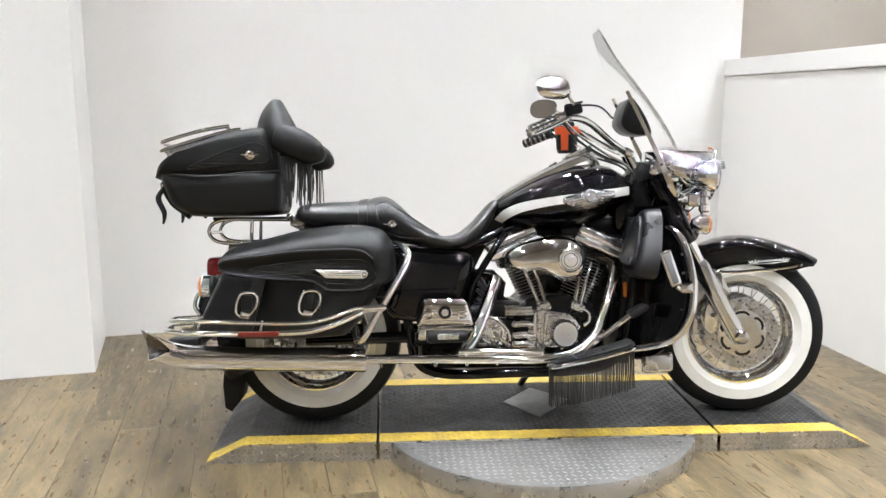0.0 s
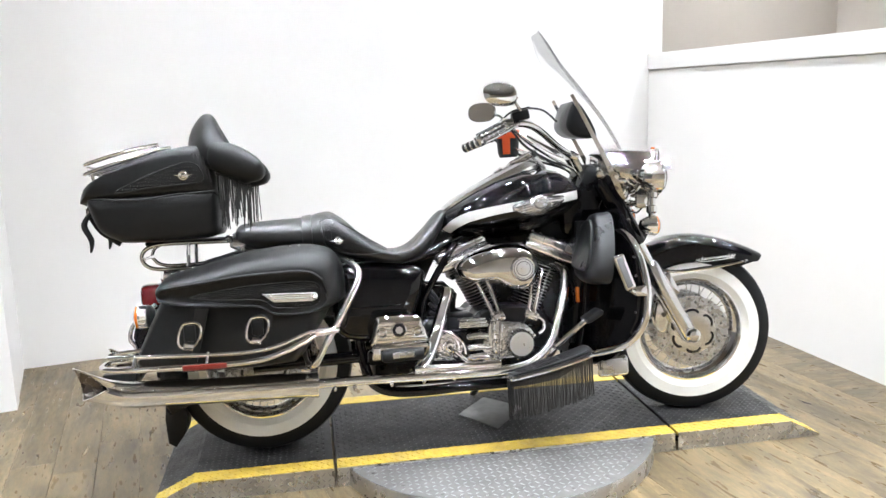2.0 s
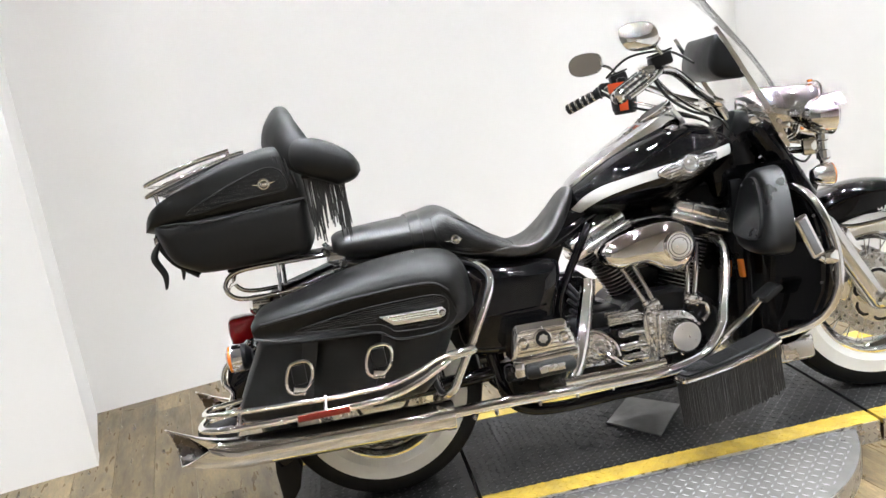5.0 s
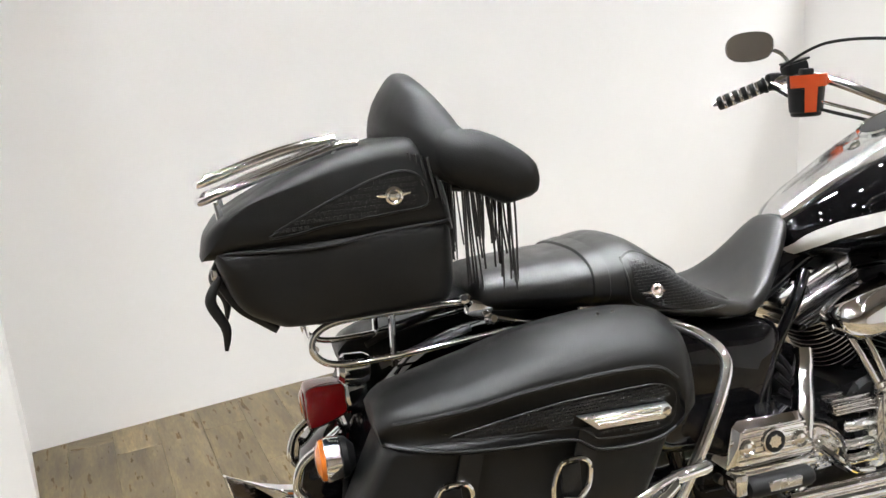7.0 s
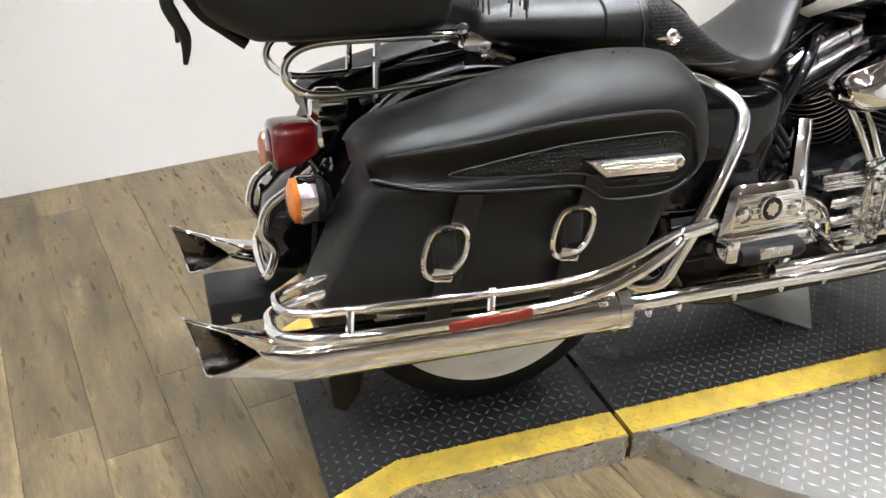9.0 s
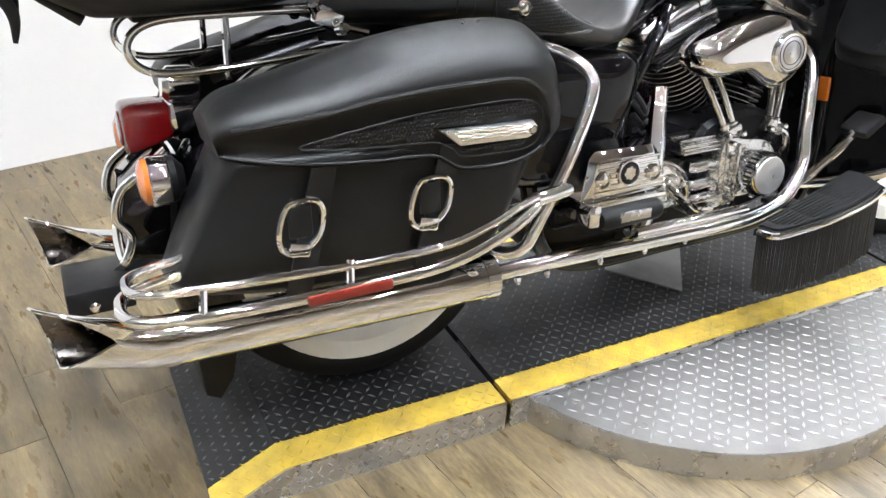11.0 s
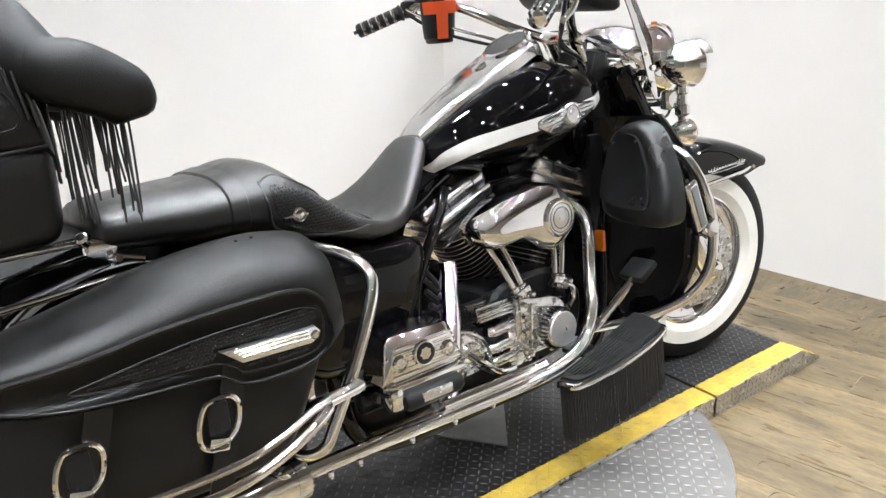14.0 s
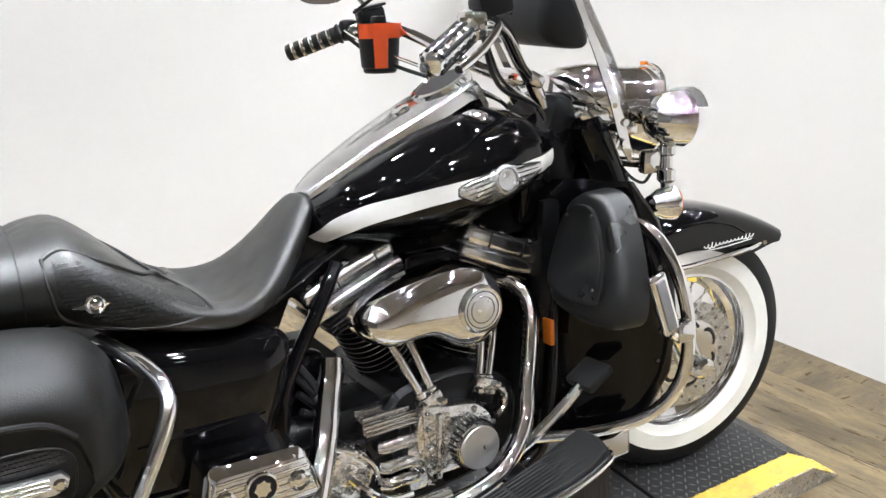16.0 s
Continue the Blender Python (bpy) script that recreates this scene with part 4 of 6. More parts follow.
# chrome rack on the lid
rk = rail("lid_rack", [(-0.20, -0.12, 1.135), (-0.30, -0.125, 1.118), (-0.42, -0.12, 1.085), (-0.445, -0.09, 1.078), (-0.448, 0, 1.078), (-0.445, 0.09, 1.078), (-0.42, 0.12, 1.085), (-0.30, 0.125, 1.118), (-0.20, 0.12, 1.135)], 0.0072, CHROME, tb, "chrome luggage rack on the lid")
rail("rack_rail", [(-0.16, -0.12, 1.123), (-0.2, -0.12, 1.118), (-0.32, -0.125, 1.085), (-0.43, -0.12, 1.052), (-0.447, -0.08, 1.05), (-0.448, 0, 1.05), (-0.447, 0.08, 1.05), (-0.43, 0.12, 1.052), (-0.32, 0.125, 1.085), (-0.2, 0.12, 1.118), (-0.16, 0.12, 1.123)], 0.007, CHROME, rk)
for y in (-0.07, -0.025, 0.025, 0.07):
    rail("rack_bar", [(-0.19, y, 1.128), (-0.32, y, 1.088), (-0.446, y, 1.051)], 0.0045, CHROME, rk)
for y in (-0.12, 0.12):
    for x, z in ((-0.2, 1.118), (-0.41, 1.03)):
        bp("rack_post", tube(B(), [(x, y, z - 0.032), (x - 0.006, y, z + 0.016)], 0.006, 8, 1, smooth=False), CHROME, rk)
# lower rack loop between the box and the fender
for s in (-1, 1):
    lr = rail("carrier_rail", [(0.03, 0.1 * s, 0.80), (-0.1, 0.1 * s, 0.803), (-0.24, 0.1 * s, 0.80), (-0.284, 0.1 * s, 0.765), (-0.255, 0.1 * s, 0.725), (-0.16, 0.1 * s, 0.718), (0.0, 0.105 * s, 0.728), (0.1, 0.11 * s, 0.738)], 0.0068, CHROME, label="chrome carrier rail under the top box")
    bp("carrier_strut", tube(B(), [(-0.13, 0.1 * s, 0.80), (-0.135, 0.1 * s, 0.70)], 0.0065, 8, 1, smooth=False), CHROME, lr)
    bp("carrier_strut", tube(B(), [(0.02, 0.1 * s, 0.75), (-0.1, 0.09 * s, 0.72), (-0.16, 0.085 * s, 0.70)], 0.007, 8, 3), STEEL, lr)
    bp("carrier_clamp", box(B(), (0.035, 0.115 * s, 0.787), (0.05, 0.03, 0.035), 0.008, roty(25)), CHROME, lr)
    bp("clamp_bolt", lathe(B(), [(0, 0.011), (0.016, 0.011), (0.02, 0.007)], (0.012, 0.125 * s, 0.805), (-0.4, 0.6 * s, 0.6), 12), CHROME, lr)
    bp("clamp_bolt", lathe(B(), [(0, 0.011), (0.016, 0.011), (0.02, 0.007)], (0.05, 0.13 * s, 0.768), (0.2, 0.9 * s, 0.2), 12), CHROME, lr)
    bp("carrier_link", tube(B(), [(0.05, 0.12 * s, 0.772), (0.1, 0.13 * s, 0.757)], 0.006, 8, 1, smooth=False), CHROME, lr)
rail("carrier_cross", [(-0.277, -0.1, 0.755), (-0.284, 0, 0.755), (-0.277, 0.1, 0.755)], 0.006, CHROME)
bp("box_base", box(B(), (-0.12, 0, 0.806), (0.3, 0.2, 0.012), 0.004), SATIN)

# ---- saddlebags ----
LB = [(0.318, 0.605), (0.30, 0.583), (0.262, 0.567), (0.19, 0.565), (0.15, 0.571), (0.128, 0.585), (0.10, 0.597), (0.0, 0.603), (-0.09, 0.611), (-0.15, 0.619), (-0.205, 0.630)]
# upper edge of the lid at the outer face, at the shoulder and at the inner crown
L1 = [(-0.210, 0.652), (-0.185, 0.668), (-0.12, 0.677), (-0.05, 0.685), (0.03, 0.695), (0.11, 0.700), (0.19, 0.702), (0.24, 0.701), (0.278, 0.693), (0.306, 0.670), (0.318, 0.63)]
L2 = [(-0.212, 0.668), (-0.186, 0.69), (-0.12, 0.706), (-0.03, 0.721), (0.05, 0.738), (0.13, 0.75), (0.20, 0.755), (0.255, 0.753), (0.31, 0.742), (0.346, 0.712), (0.358, 0.645)]
L3 = [(-0.208, 0.676), (-0.182, 0.704), (-0.12, 0.722), (-0.03, 0.744), (0.05, 0.764), (0.14, 0.777), (0.218, 0.782), (0.28, 0.78), (0.338, 0.763), (0.372, 0.72), (0.384, 0.654)]


def reach(x, y):
    """The front end of the bag is rounded in plan: deeper layers reach further forward."""
    return x if x < 0.15 else 0.15 + (x - 0.15) * float(np.interp(y, (0.245, 0.325, 0.345, 0.36), (1.39, 1.24, 1.12, 1.0)))


def bag(s):
    top = thing("saddlebag", "black leather hard saddlebag with two buckled straps", "")
    top.parent = bike
    for key in ("category",):
        if key in top:
            del top[key]

    def lerp(a, b, f):
        return [(p[0] + (q[0] - p[0]) * f, p[1] + (q[1] - p[1]) * f) for p, q in zip(a, b)]

    def ring(y, path, bottom, taper):
        pts = spline([V(x, 0, z) for x, z in path], 4) + spline([V(reach(x, y), 0, z) for x, z in bottom], 4)
        out = []
        for p in pts:
            # the tail end of the bag curves in towards the wheel
            t = max(0.0, (-p.x - 0.02) / 0.19)
            out.append(V(p.x, s * (y - taper * t ** 2.2), p.z))
        return out

    shrink = [(x + (0.09 - x) * 0.02, z + 0.004) for x, z in LB]
    L0 = [(x + (0.09 - x) * 0.012, z - 0.012) for x, z in L1]
    lay = [(0.352, L0, shrink, 0.05), (0.359, lerp(L0, L1, 0.6), LB, 0.05), (0.3605, L1, LB, 0.05), (0.356, lerp(L1, L2, 0.35), LB, 0.048), (0.343, lerp(L1, L2, 0.75), LB, 0.045), (0.325, L2, LB, 0.04), (0.29, lerp(L2, L3, 0.6), LB, 0.03), (0.245, L3, LB, 0.02), (0.20, lerp(L3, L2, 0.2), LB, 0.01), (0.175, lerp(L3, L2, 0.8), LB, 0.0)]
    lid = bp("bag_lid", loft(B(), [ring(*q) for q in lay]), LEATHER, top, "leather bag lid", smooth=55)
    body = [(-0.196, 0.632), (-0.232, 0.565), (-0.275, 0.48), (-0.297, 0.43), (-0.285, 0.408), (-0.1, 0.402), (0.1, 0.402), (0.20, 0.41), (0.225, 0.44), (0.262, 0.52), (0.296, 0.605), (0.2, 0.62), (0.0, 0.625)]
    pts = []
    for a, b in zip(body, body[1:] + body[:1]):
        for k in range(4):
            pts.append((a[0] + (b[0] - a[0]) * k / 4, a[1] + (b[1] - a[1]) * k / 4))

    def bring(y, ins, taper):
        out = []
        for x, z in pts:
            xx, zz = 0.04 + (x - 0.04) * (1 - ins / 0.3), 0.51 + (z - 0.51) * (1 - ins / 0.11)
            t = max(0.0, (-xx - 0.02) / 0.19)
            low = max(0, 0.47 - zz) / 0.07
            out.append(V(reach(xx, y + 0.01), s * (y - taper * t ** 2 - 0.018 * low * low), zz))
        return out

    bp("bag_body", loft(B(), [bring(0.351, 0.016, 0.036), bring(0.3495, 0.010, 0.038), bring(0.345, 0.0045, 0.04), bring(0.336, 0.001, 0.042), bring(0.32, 0, 0.04), bring(0.18, 0, 0.0)]), LEATHER, top, "leather bag body", smooth=75)
    # piping bead along the lid shoulder
    bead = [(x, z) for x, z in L1[1:-1]]

    def yy(x, y, taper=0.05):
        return s * (y - taper * max(0.0, (-x - 0.02) / 0.19) ** 2.2)

    bp("bag_piping", tube(B(), [(x, yy(x, 0.3595), z) for x, z in bead], 0.0044, 8, 4), LEATHER, lid)
    bp("bag_piping", tube(B(), [(x, yy(x, 0.3615), z) for x, z in ((0.300, 0.632), (0.294, 0.655), (0.262, 0.668), (0.19, 0.669), (0.10, 0.667), (0.03, 0.661), (-0.04, 0.652), (-0.10, 0.640), (-0.05, 0.632), (0.04, 0.625), (0.108, 0.620), (0.14, 0.604), (0.16, 0.591), (0.26, 0.587), (0.292, 0.60))], 0.0017, 6, 5, closed=True), LEATHER, lid)
    bp("lid_seam", tube(B(), [(x, yy(x, 0.3605), z + 0.004) for x, z in LB[1:]], 0.0022, 6, 4), LEATHER, lid)
    tiles = B()
    for i in range(60):
        for j in range(14):
            x, z = -0.092 + 0.0064 * i + (0.0032 if j % 2 else 0), 0.594 + 0.0056 * j
            hi = float(np.interp(x, (-0.095, -0.04, 0.03, 0.1, 0.27, 0.292), (0.639, 0.649, 0.657, 0.663, 0.664, 0.65)))
            lo = float(np.interp(x, (-0.095, -0.05, 0.04, 0.105, 0.14, 0.16, 0.27, 0.292), (0.641, 0.636, 0.629, 0.625, 0.609, 0.596, 0.592, 0.61)))
            if lo < z < hi and not (x > 0.112 and 0.602 < z < 0.64):
                box(tiles, (x, yy(x, 0.3588), z), (0.0052, 0.0032, 0.0036))
    tl = bp("weave_relief", tiles, WEAVE, lid, smooth=0)
    tl["kind"] = "stuff"
    # chrome name bar: long blade with grooves
    nb = bp("chrome_bar", plate(B(), [(0.118, 0.637), (0.152, 0.609), (0.272, 0.605), (0.287, 0.611), (0.291, 0.622), (0.283, 0.632)], s * 0.352, s * 0.366, 0.003), TURNED, lid, "ribbed chrome side bar")
    for k in range(3):
        bp("bar_rib", tube(B(), [(0.140 + 0.006 * k, s * 0.3665, 0.631 - 0.006 * k), (0.268, s * 0.3665, 0.6275 - 0.006 * k)], 0.0022, 6, 1, smooth=False), SLIDER, nb)
    bp("bar_stud", lathe(B(), [(0, 0.0085), (0.005, 0.0085), (0.008, 0.005)], (0.279, s * 0.364, 0.619), (0, s, 0), 16), CHROME, nb)
    for x in (0.24, 0.212):
        bp("lid_rivet", lathe(B(), [(0, 0.004), (0.003, 0.003)], (x, s * 0.262, 0.777), (0, s * 0.4, 0.9), 10), CHROME, lid)
    # straps and buckles
    for x, z in ((-0.109, 0.524), (0.098, 0.528)):
        sl = -0.25
        stp = B()
        rings = []
        for f in (0, 0.35, 0.7, 1.0):
            zz = z + 0.085 - 0.2 * f
            xx = x + 0.02 + (zz - z) * 0.28
            w = 0.02
            rings.append([V(xx - w, yy(xx, 0.3525, 0.035), zz), V(xx + w, yy(xx, 0.3525, 0.035), zz), V(xx + w, yy(xx, 0.3575, 0.035), zz), V(xx - w, yy(xx, 0.3575, 0.035), zz)])
        sb = bp("bag_strap", loft(stp, rings), LEATHER, top, "black leather strap", smooth=0)
        pts = []
        for px, pz in ((-0.016, 0.042), (0.018, 0.042), (0.034, 0.024), (0.033, -0.012), (0.018, -0.034), (-0.006, -0.046), (-0.03, -0.034), (-0.036, -0.006), (-0.03, 0.026)):
            pts.append(V(x + px * 0.92 + pz * 0.12, yy(x, 0.3635, 0.035), z + pz * 0.9))
        bk_ = bp("buckle", tube(B(), pts, 0.0052, 8, 4, closed=True), CHROME, sb, "rounded chrome buckle")
        bp("buckle_foot", box(B(), (x - 0.006, yy(x, 0.364, 0.035), z - 0.035), (0.034, 0.012, 0.022), 0.004, roty(15)), CHROME, bk_)
        bp("buckle_pad", box(B(), (x, yy(x, 0.36, 0.035), z + 0.006), (0.036, 0.008, 0.05), 0.003), LEATHER, bk_)
    return top


bag(-1)
bag(1)

# ---- bag guards, exhaust ----
for s in (-1, 1):
    EN = -0.332 if s < 0 else -0.25
    g = rail("bag_guard", [(-0.17, 0.24 * s, 0.475), (EN, 0.29 * s, 0.475), (EN - 0.028, 0.335 * s, 0.476), (EN - 0.008, 0.38 * s, 0.476), (EN + 0.08, 0.398 * s, 0.475), (-0.04, 0.402 * s, 0.466), (0.1, 0.403 * s, 0.467), (0.18, 0.402 * s, 0.484), (0.24, 0.40 * s, 0.506), (0.28, 0.39 * s, 0.511), (0.345, 0.372 * s, 0.509)], 0.0068, CHROME, label="chrome saddlebag guard rails")
    rail("lower_rail", [(-0.17, 0.245 * s, 0.452), (EN - 0.01, 0.29 * s, 0.448), (EN - 0.04, 0.34 * s, 0.446), (EN - 0.02, 0.39 * s, 0.443), (EN + 0.08, 0.41 * s, 0.438), (-0.02, 0.415 * s, 0.435), (0.1, 0.415 * s, 0.44), (0.18, 0.413 * s, 0.46), (0.24, 0.408 * s, 0.485), (0.272, 0.398 * s, 0.50)], 0.009, CHROME, g)
    for x in (-0.272, -0.058):
        bp("rail_tie", tube(B(), [(x + 0.006, 0.4 * s, 0.475), (x, 0.41 * s, 0.438)], 0.006, 8, 1, smooth=False), CHROME, g)
    bp("rail_end", lathe(B(), [(0, 0.012), (0.06, 0.0125), (0.072, 0.010), (0.077, 0.004)], (0.275, 0.388 * s, 0.507), (1, -0.12 * s, 0.05), 16), CHROME, g)
    rail("guard_stay", [(0.37, 0.17 * s, 0.725), (0.405, 0.25 * s, 0.712), (0.425, 0.31 * s, 0.685), (0.415, 0.335 * s, 0.645), (0.36, 0.352 * s, 0.55), (0.30, 0.355 * s, 0.45), (0.275, 0.345 * s, 0.405), (0.25, 0.30 * s, 0.39), (0.24, 0.25 * s, 0.43)], 0.0115, CHROME, g, "chrome guard hoop")
    bp("reflector", box(B(), (-0.062, 0.424 * s, 0.434), (0.132, 0.008, 0.017), 0.004), REFLEX, g, "red side reflector")
    # muffler with fishtail end
    MY = 0.235 * s
    MZ = -0.012 if s > 0 else 0.0
    mf = bp("muffler", tube(B(), [(0.265, MY, 0.312), (0.25, MY, 0.312), (-0.05, MY, 0.32 + MZ), (-0.31, MY, 0.329 + MZ)], 0.04, 28, 6, radii=[0.034, 0.041, 0.042, 0.042, 0.042, 0.042]), CHROME, label="long chrome muffler with fishtail end")
    rings = []
    inner = []
    n = 28
    for f, hw_, zt_, zb_ in ((0, 0.0425, 0.0425, 0.0425), (0.14, 0.0425, 0.0425, 0.0425), (0.3, 0.041, 0.042, 0.042), (0.48, 0.037, 0.043, 0.041), (0.66, 0.033, 0.046, 0.042), (0.83, 0.031, 0.051, 0.045), (1.0, 0.032, 0.058, 0.05)):
        x = -0.275 - 0.205 * f
        zc = 0.328 + MZ + 0.056 * max(0.0, f - 0.15) ** 1.5
        ring = []
        for k in range(n):
            a = 2 * math.pi * k / n
            ca, sa = math.cos(a), math.sin(a)
            dz = sa * (zt_ if sa > 0 else zb_)
            # the mouth is cut away on one side between an upper and a lower fin
            cut = -0.012 * f ** 3 * sa + (0.12 * f ** 3 * (1 - abs(sa)) ** 0.8 if ca < 0 else 0.0)
            ring.append(V(x + cut, MY + hw_ * ca, zc + dz))
        rings.append(ring)
    bm = loft(B(), rings, cap=False)
    ft = bp("fishtail", bm, CHROME, mf, "flared chrome fishtail tip", smooth=60)
    ins = [[V(p.x + 0.002, MY + (p.y - MY) * 0.92, p.z + (sum(q.z for q in r) / n - p.z) * 0.05) for p in r] for r in rings[1:]]
    bm = loft(B(), ins, cap=False)
    bm.faces.new([v for v in bm.verts][:n])
    bp("fishtail_throat", bm, THROAT, ft, "inner throat, toned dark for its reflection", smooth=60)
    rim = [(p + q) / 2 for p, q in zip(rings[-1], ins[-1])]
    bp("fishtail_lip", tube(B(), rim[::2], 0.0028, 6, 2, closed=True), CHROME, ft)
    bp("muffler_clamp", lathe(B(), [(-0.012, 0.037), (-0.012, 0.044), (0.012, 0.044), (0.012, 0.037)], (0.262, MY, 0.312), (1, 0, 0), 28), CHROME, mf)
    bp("muffler_seam", lathe(B(), [(-0.003, 0.042), (-0.003, 0.0438), (0.003, 0.0438), (0.003, 0.042)], (-0.283, MY, 0.328 + MZ), (1, 0, -0.03), 28), CHROME, mf)
    rail("header_pipe", [(0.27, MY, 0.313), (0.45, MY, 0.311), (0.8, MY * 1.02, 0.304), (0.94, MY * 1.0, 0.306), (1.03, MY * 0.96, 0.328), (1.10, MY * 0.86, 0.39), (1.13, MY * 0.74, 0.45), (1.156, MY * 0.64, 0.51), (1.176, MY * 0.56, 0.57), (1.183, MY * 0.46, 0.612), (1.165, MY * 0.3, 0.64), (1.13, MY * 0.2, 0.645)], 0.0165, CHROME, mf, "chrome exhaust header", seg=20)
    for x in (0.33, 0.395, 0.52, 0.63, 0.735):
        bp("shield_bolt", lathe(B(), [(0, 0.0065), (0.008, 0.0065), (0.010, 0.004), (0.013, 0.004)], (x, MY + 0.006 * s, 0.296), (0, 0.25 * s, -1), 10), CHROME, mf)
rail("rear_header", [(0.75, -0.105, 0.585), (0.743, -0.115, 0.56), (0.73, -0.128, 0.53), (0.70, -0.165, 0.46), (0.655, -0.205, 0.37), (0.61, -0.232, 0.325)], 0.024, CHROME, label="chrome rear cylinder heat shield", seg=18)
rail("guard_stub", [(0.60, -0.245, 0.335), (0.76, -0.243, 0.332), (0.90, -0.24, 0.33)], 0.012, CHROME)

# ---- engine ----
eng = thing("engine", "air-cooled V-twin engine with chrome covers and black finned cylinders", "")
eng.parent = bike
if "category" in eng:
    del eng["category"]
bp("crankcase", puff(B(), [(0.84, 0.49), (0.90, 0.515), (1.02, 0.515), (1.11, 0.46), (1.12, 0.38), (1.08, 0.31), (0.95, 0.285), (0.83, 0.30), (0.80, 0.4)], [(-0.145, 0.03), (-0.15, 0.012), (-0.14, 0), (0.14, 0), (0.15, 0.02)]), ENGINE, eng, "black crankcase")
CR = V(0.985, 0, 0.322)


def cylinder(sgn):
    ax = V(0.383 * sgn, 0, 0.924)
    sd = V(0.924, 0, -0.383 * sgn)
    fr = Matrix(((sd.x, 0, ax.x), (sd.y, 1, ax.y), (sd.z, 0, ax.z))).to_4x4()
    m = Matrix.Translation(CR) @ fr
    cyl = bp("cylinder", lathe(B(), [(0.14, 0.046), (0.36, 0.046)], CR, ax, 32), ENGINE, eng, "black finned cylinder")
    n = 32
    for k in range(16):
        h = 0.175 + 0.0122 * k
        big = 0.86 + 0.18 * k / 15
        ring = []
        for j in range(n):
            a = 2 * math.pi * j / n
            ca, sa = math.cos(a), math.sin(a)
            e = 2.4
            ring.append((0.064 * big * math.copysign(abs(ca) ** (2 / e), ca), 0.07 * big * math.copysign(abs(sa) ** (2 / e), sa)))
        bm = B()
        loft(bm, [[V(x * f, y * f, h + dz) for x, y in ring] for dz, f in ((0, 0.97), (0.001, 1), (0.003, 1), (0.004, 0.97))])
        bmesh.ops.transform(bm, matrix=m, verts=bm.verts)
        bp("fin", bm, ENGINE, cyl)
        bm = B()
        loft(bm, [[V(x * 1.004, y * 1.004, h + dz) for x, y in ring] for dz in (0.0012, 0.0028)], cap=False)
        bmesh.ops.transform(bm, matrix=m, verts=bm.verts)
        bp("fin_edge", bm, FINEDGE, cyl)
    # head and two-tier rocker box
    bm = box(B(), (0.004 * sgn, -0.01, 0.37), (0.15, 0.12, 0.03), 0.008)
    bmesh.ops.transform(bm, matrix=m, verts=bm.verts)
    hd = bp("cylinder_head", bm, ENGINE, eng, "black finned cylinder head")
    for k in range(4):
        bm = box(B(), (0.004 * sgn, -0.012, 0.351 + 0.0085 * k), (0.162, 0.134, 0.0034), 0.001, segs=1)
        bmesh.ops.transform(bm, matrix=m, verts=bm.verts)
        bp("head_fin", bm, ENGINE, hd)
    bm = box(B(), (0.006 * sgn, -0.02, 0.4), (0.206, 0.13, 0.03), 0.009, segs=3)
    bmesh.ops.transform(bm, matrix=m, verts=bm.verts)
    rb = bp("rocker_box", bm, ROCKER, hd, "chrome rocker box")
    bm = box(B(), (0.006 * sgn, -0.02, 0.434), (0.202, 0.126, 0.042), 0.016, segs=4)
    bmesh.ops.transform(bm, matrix=m, verts=bm.verts)
    bp("rocker_cover", bm, ROCKER, rb, "chrome rocker cover")
    for x in (-0.034, 0.052):
        bm = box(B(), (x, -0.0825, 0.434), (0.0022, 0.003, 0.034), 0.0, segs=1)
        bmesh.ops.transform(bm, matrix=m, verts=bm.verts)
        bp("cover_seam", bm, ENGINE, rb, "dark seam")
    for x in (-0.082, -0.05, 0.0, 0.075):
        bm = lathe(B(), [(0, 0.008), (0.006, 0.008), (0.008, 0.005)], (x, -0.062, 0.453), (0, -0.35, 1), 10)
        bmesh.ops.transform(bm, matrix=m, verts=bm.verts)
        bp("cover_bolt", bm, CHROME, rb)
    return m


for sg in (-1, 1):
    cylinder(sg)
for x0, z0, x1, z1 in ((0.903, 0.485, 0.842, 0.63), (0.926, 0.488, 0.885, 0.625), (1.028, 0.485, 1.065, 0.625), (1.048, 0.48, 1.1, 0.635)):
    pr = rail("pushrod_tube", [(x0, -0.155, z0), ((x0 + x1) / 2, -0.14, (z0 + z1) / 2), (x1, -0.115, z1)], 0.0085, CHROME, eng, seg=14)
    bp("tube_collar", lathe(B(), [(-0.012, 0.013), (0.012, 0.013), (0.015, 0.01)], (x0, -0.155, z0), V(x1 - x0, 0.03, z1 - z0), 14), CHROME, pr)
for x, a in ((0.915, -22), (1.037, 22)):
    tb = bp("tappet_block", box(B(), (x, -0.15, 0.478), (0.052, 0.045, 0.032), 0.006, roty(a)), CAST, eng)
    bp("block_step", box(B(), (x, -0.148, 0.455), (0.04, 0.04, 0.03), 0.006, roty(a)), ENGINE, tb)
    for q in (-0.02, 0.02):
        bp("block_bolt", lathe(B(), [(0, 0.007), (0.012, 0.007), (0.014, 0.004)], (x + q, -0.17, 0.478), (0, -1, 0), 8), CHROME, tb)
cc = bp("cam_cover", puff(B(), [(0.885, 0.475), (0.95, 0.468), (1.01, 0.455), (1.045, 0.415), (1.04, 0.365), (1.0, 0.335), (0.93, 0.33), (0.885, 0.345), (0.87, 0.41)], [(-0.14, 0), (-0.168, 0), (-0.178, 0.006), (-0.181, 0.016)]), CAST, eng, "chrome cam cover")
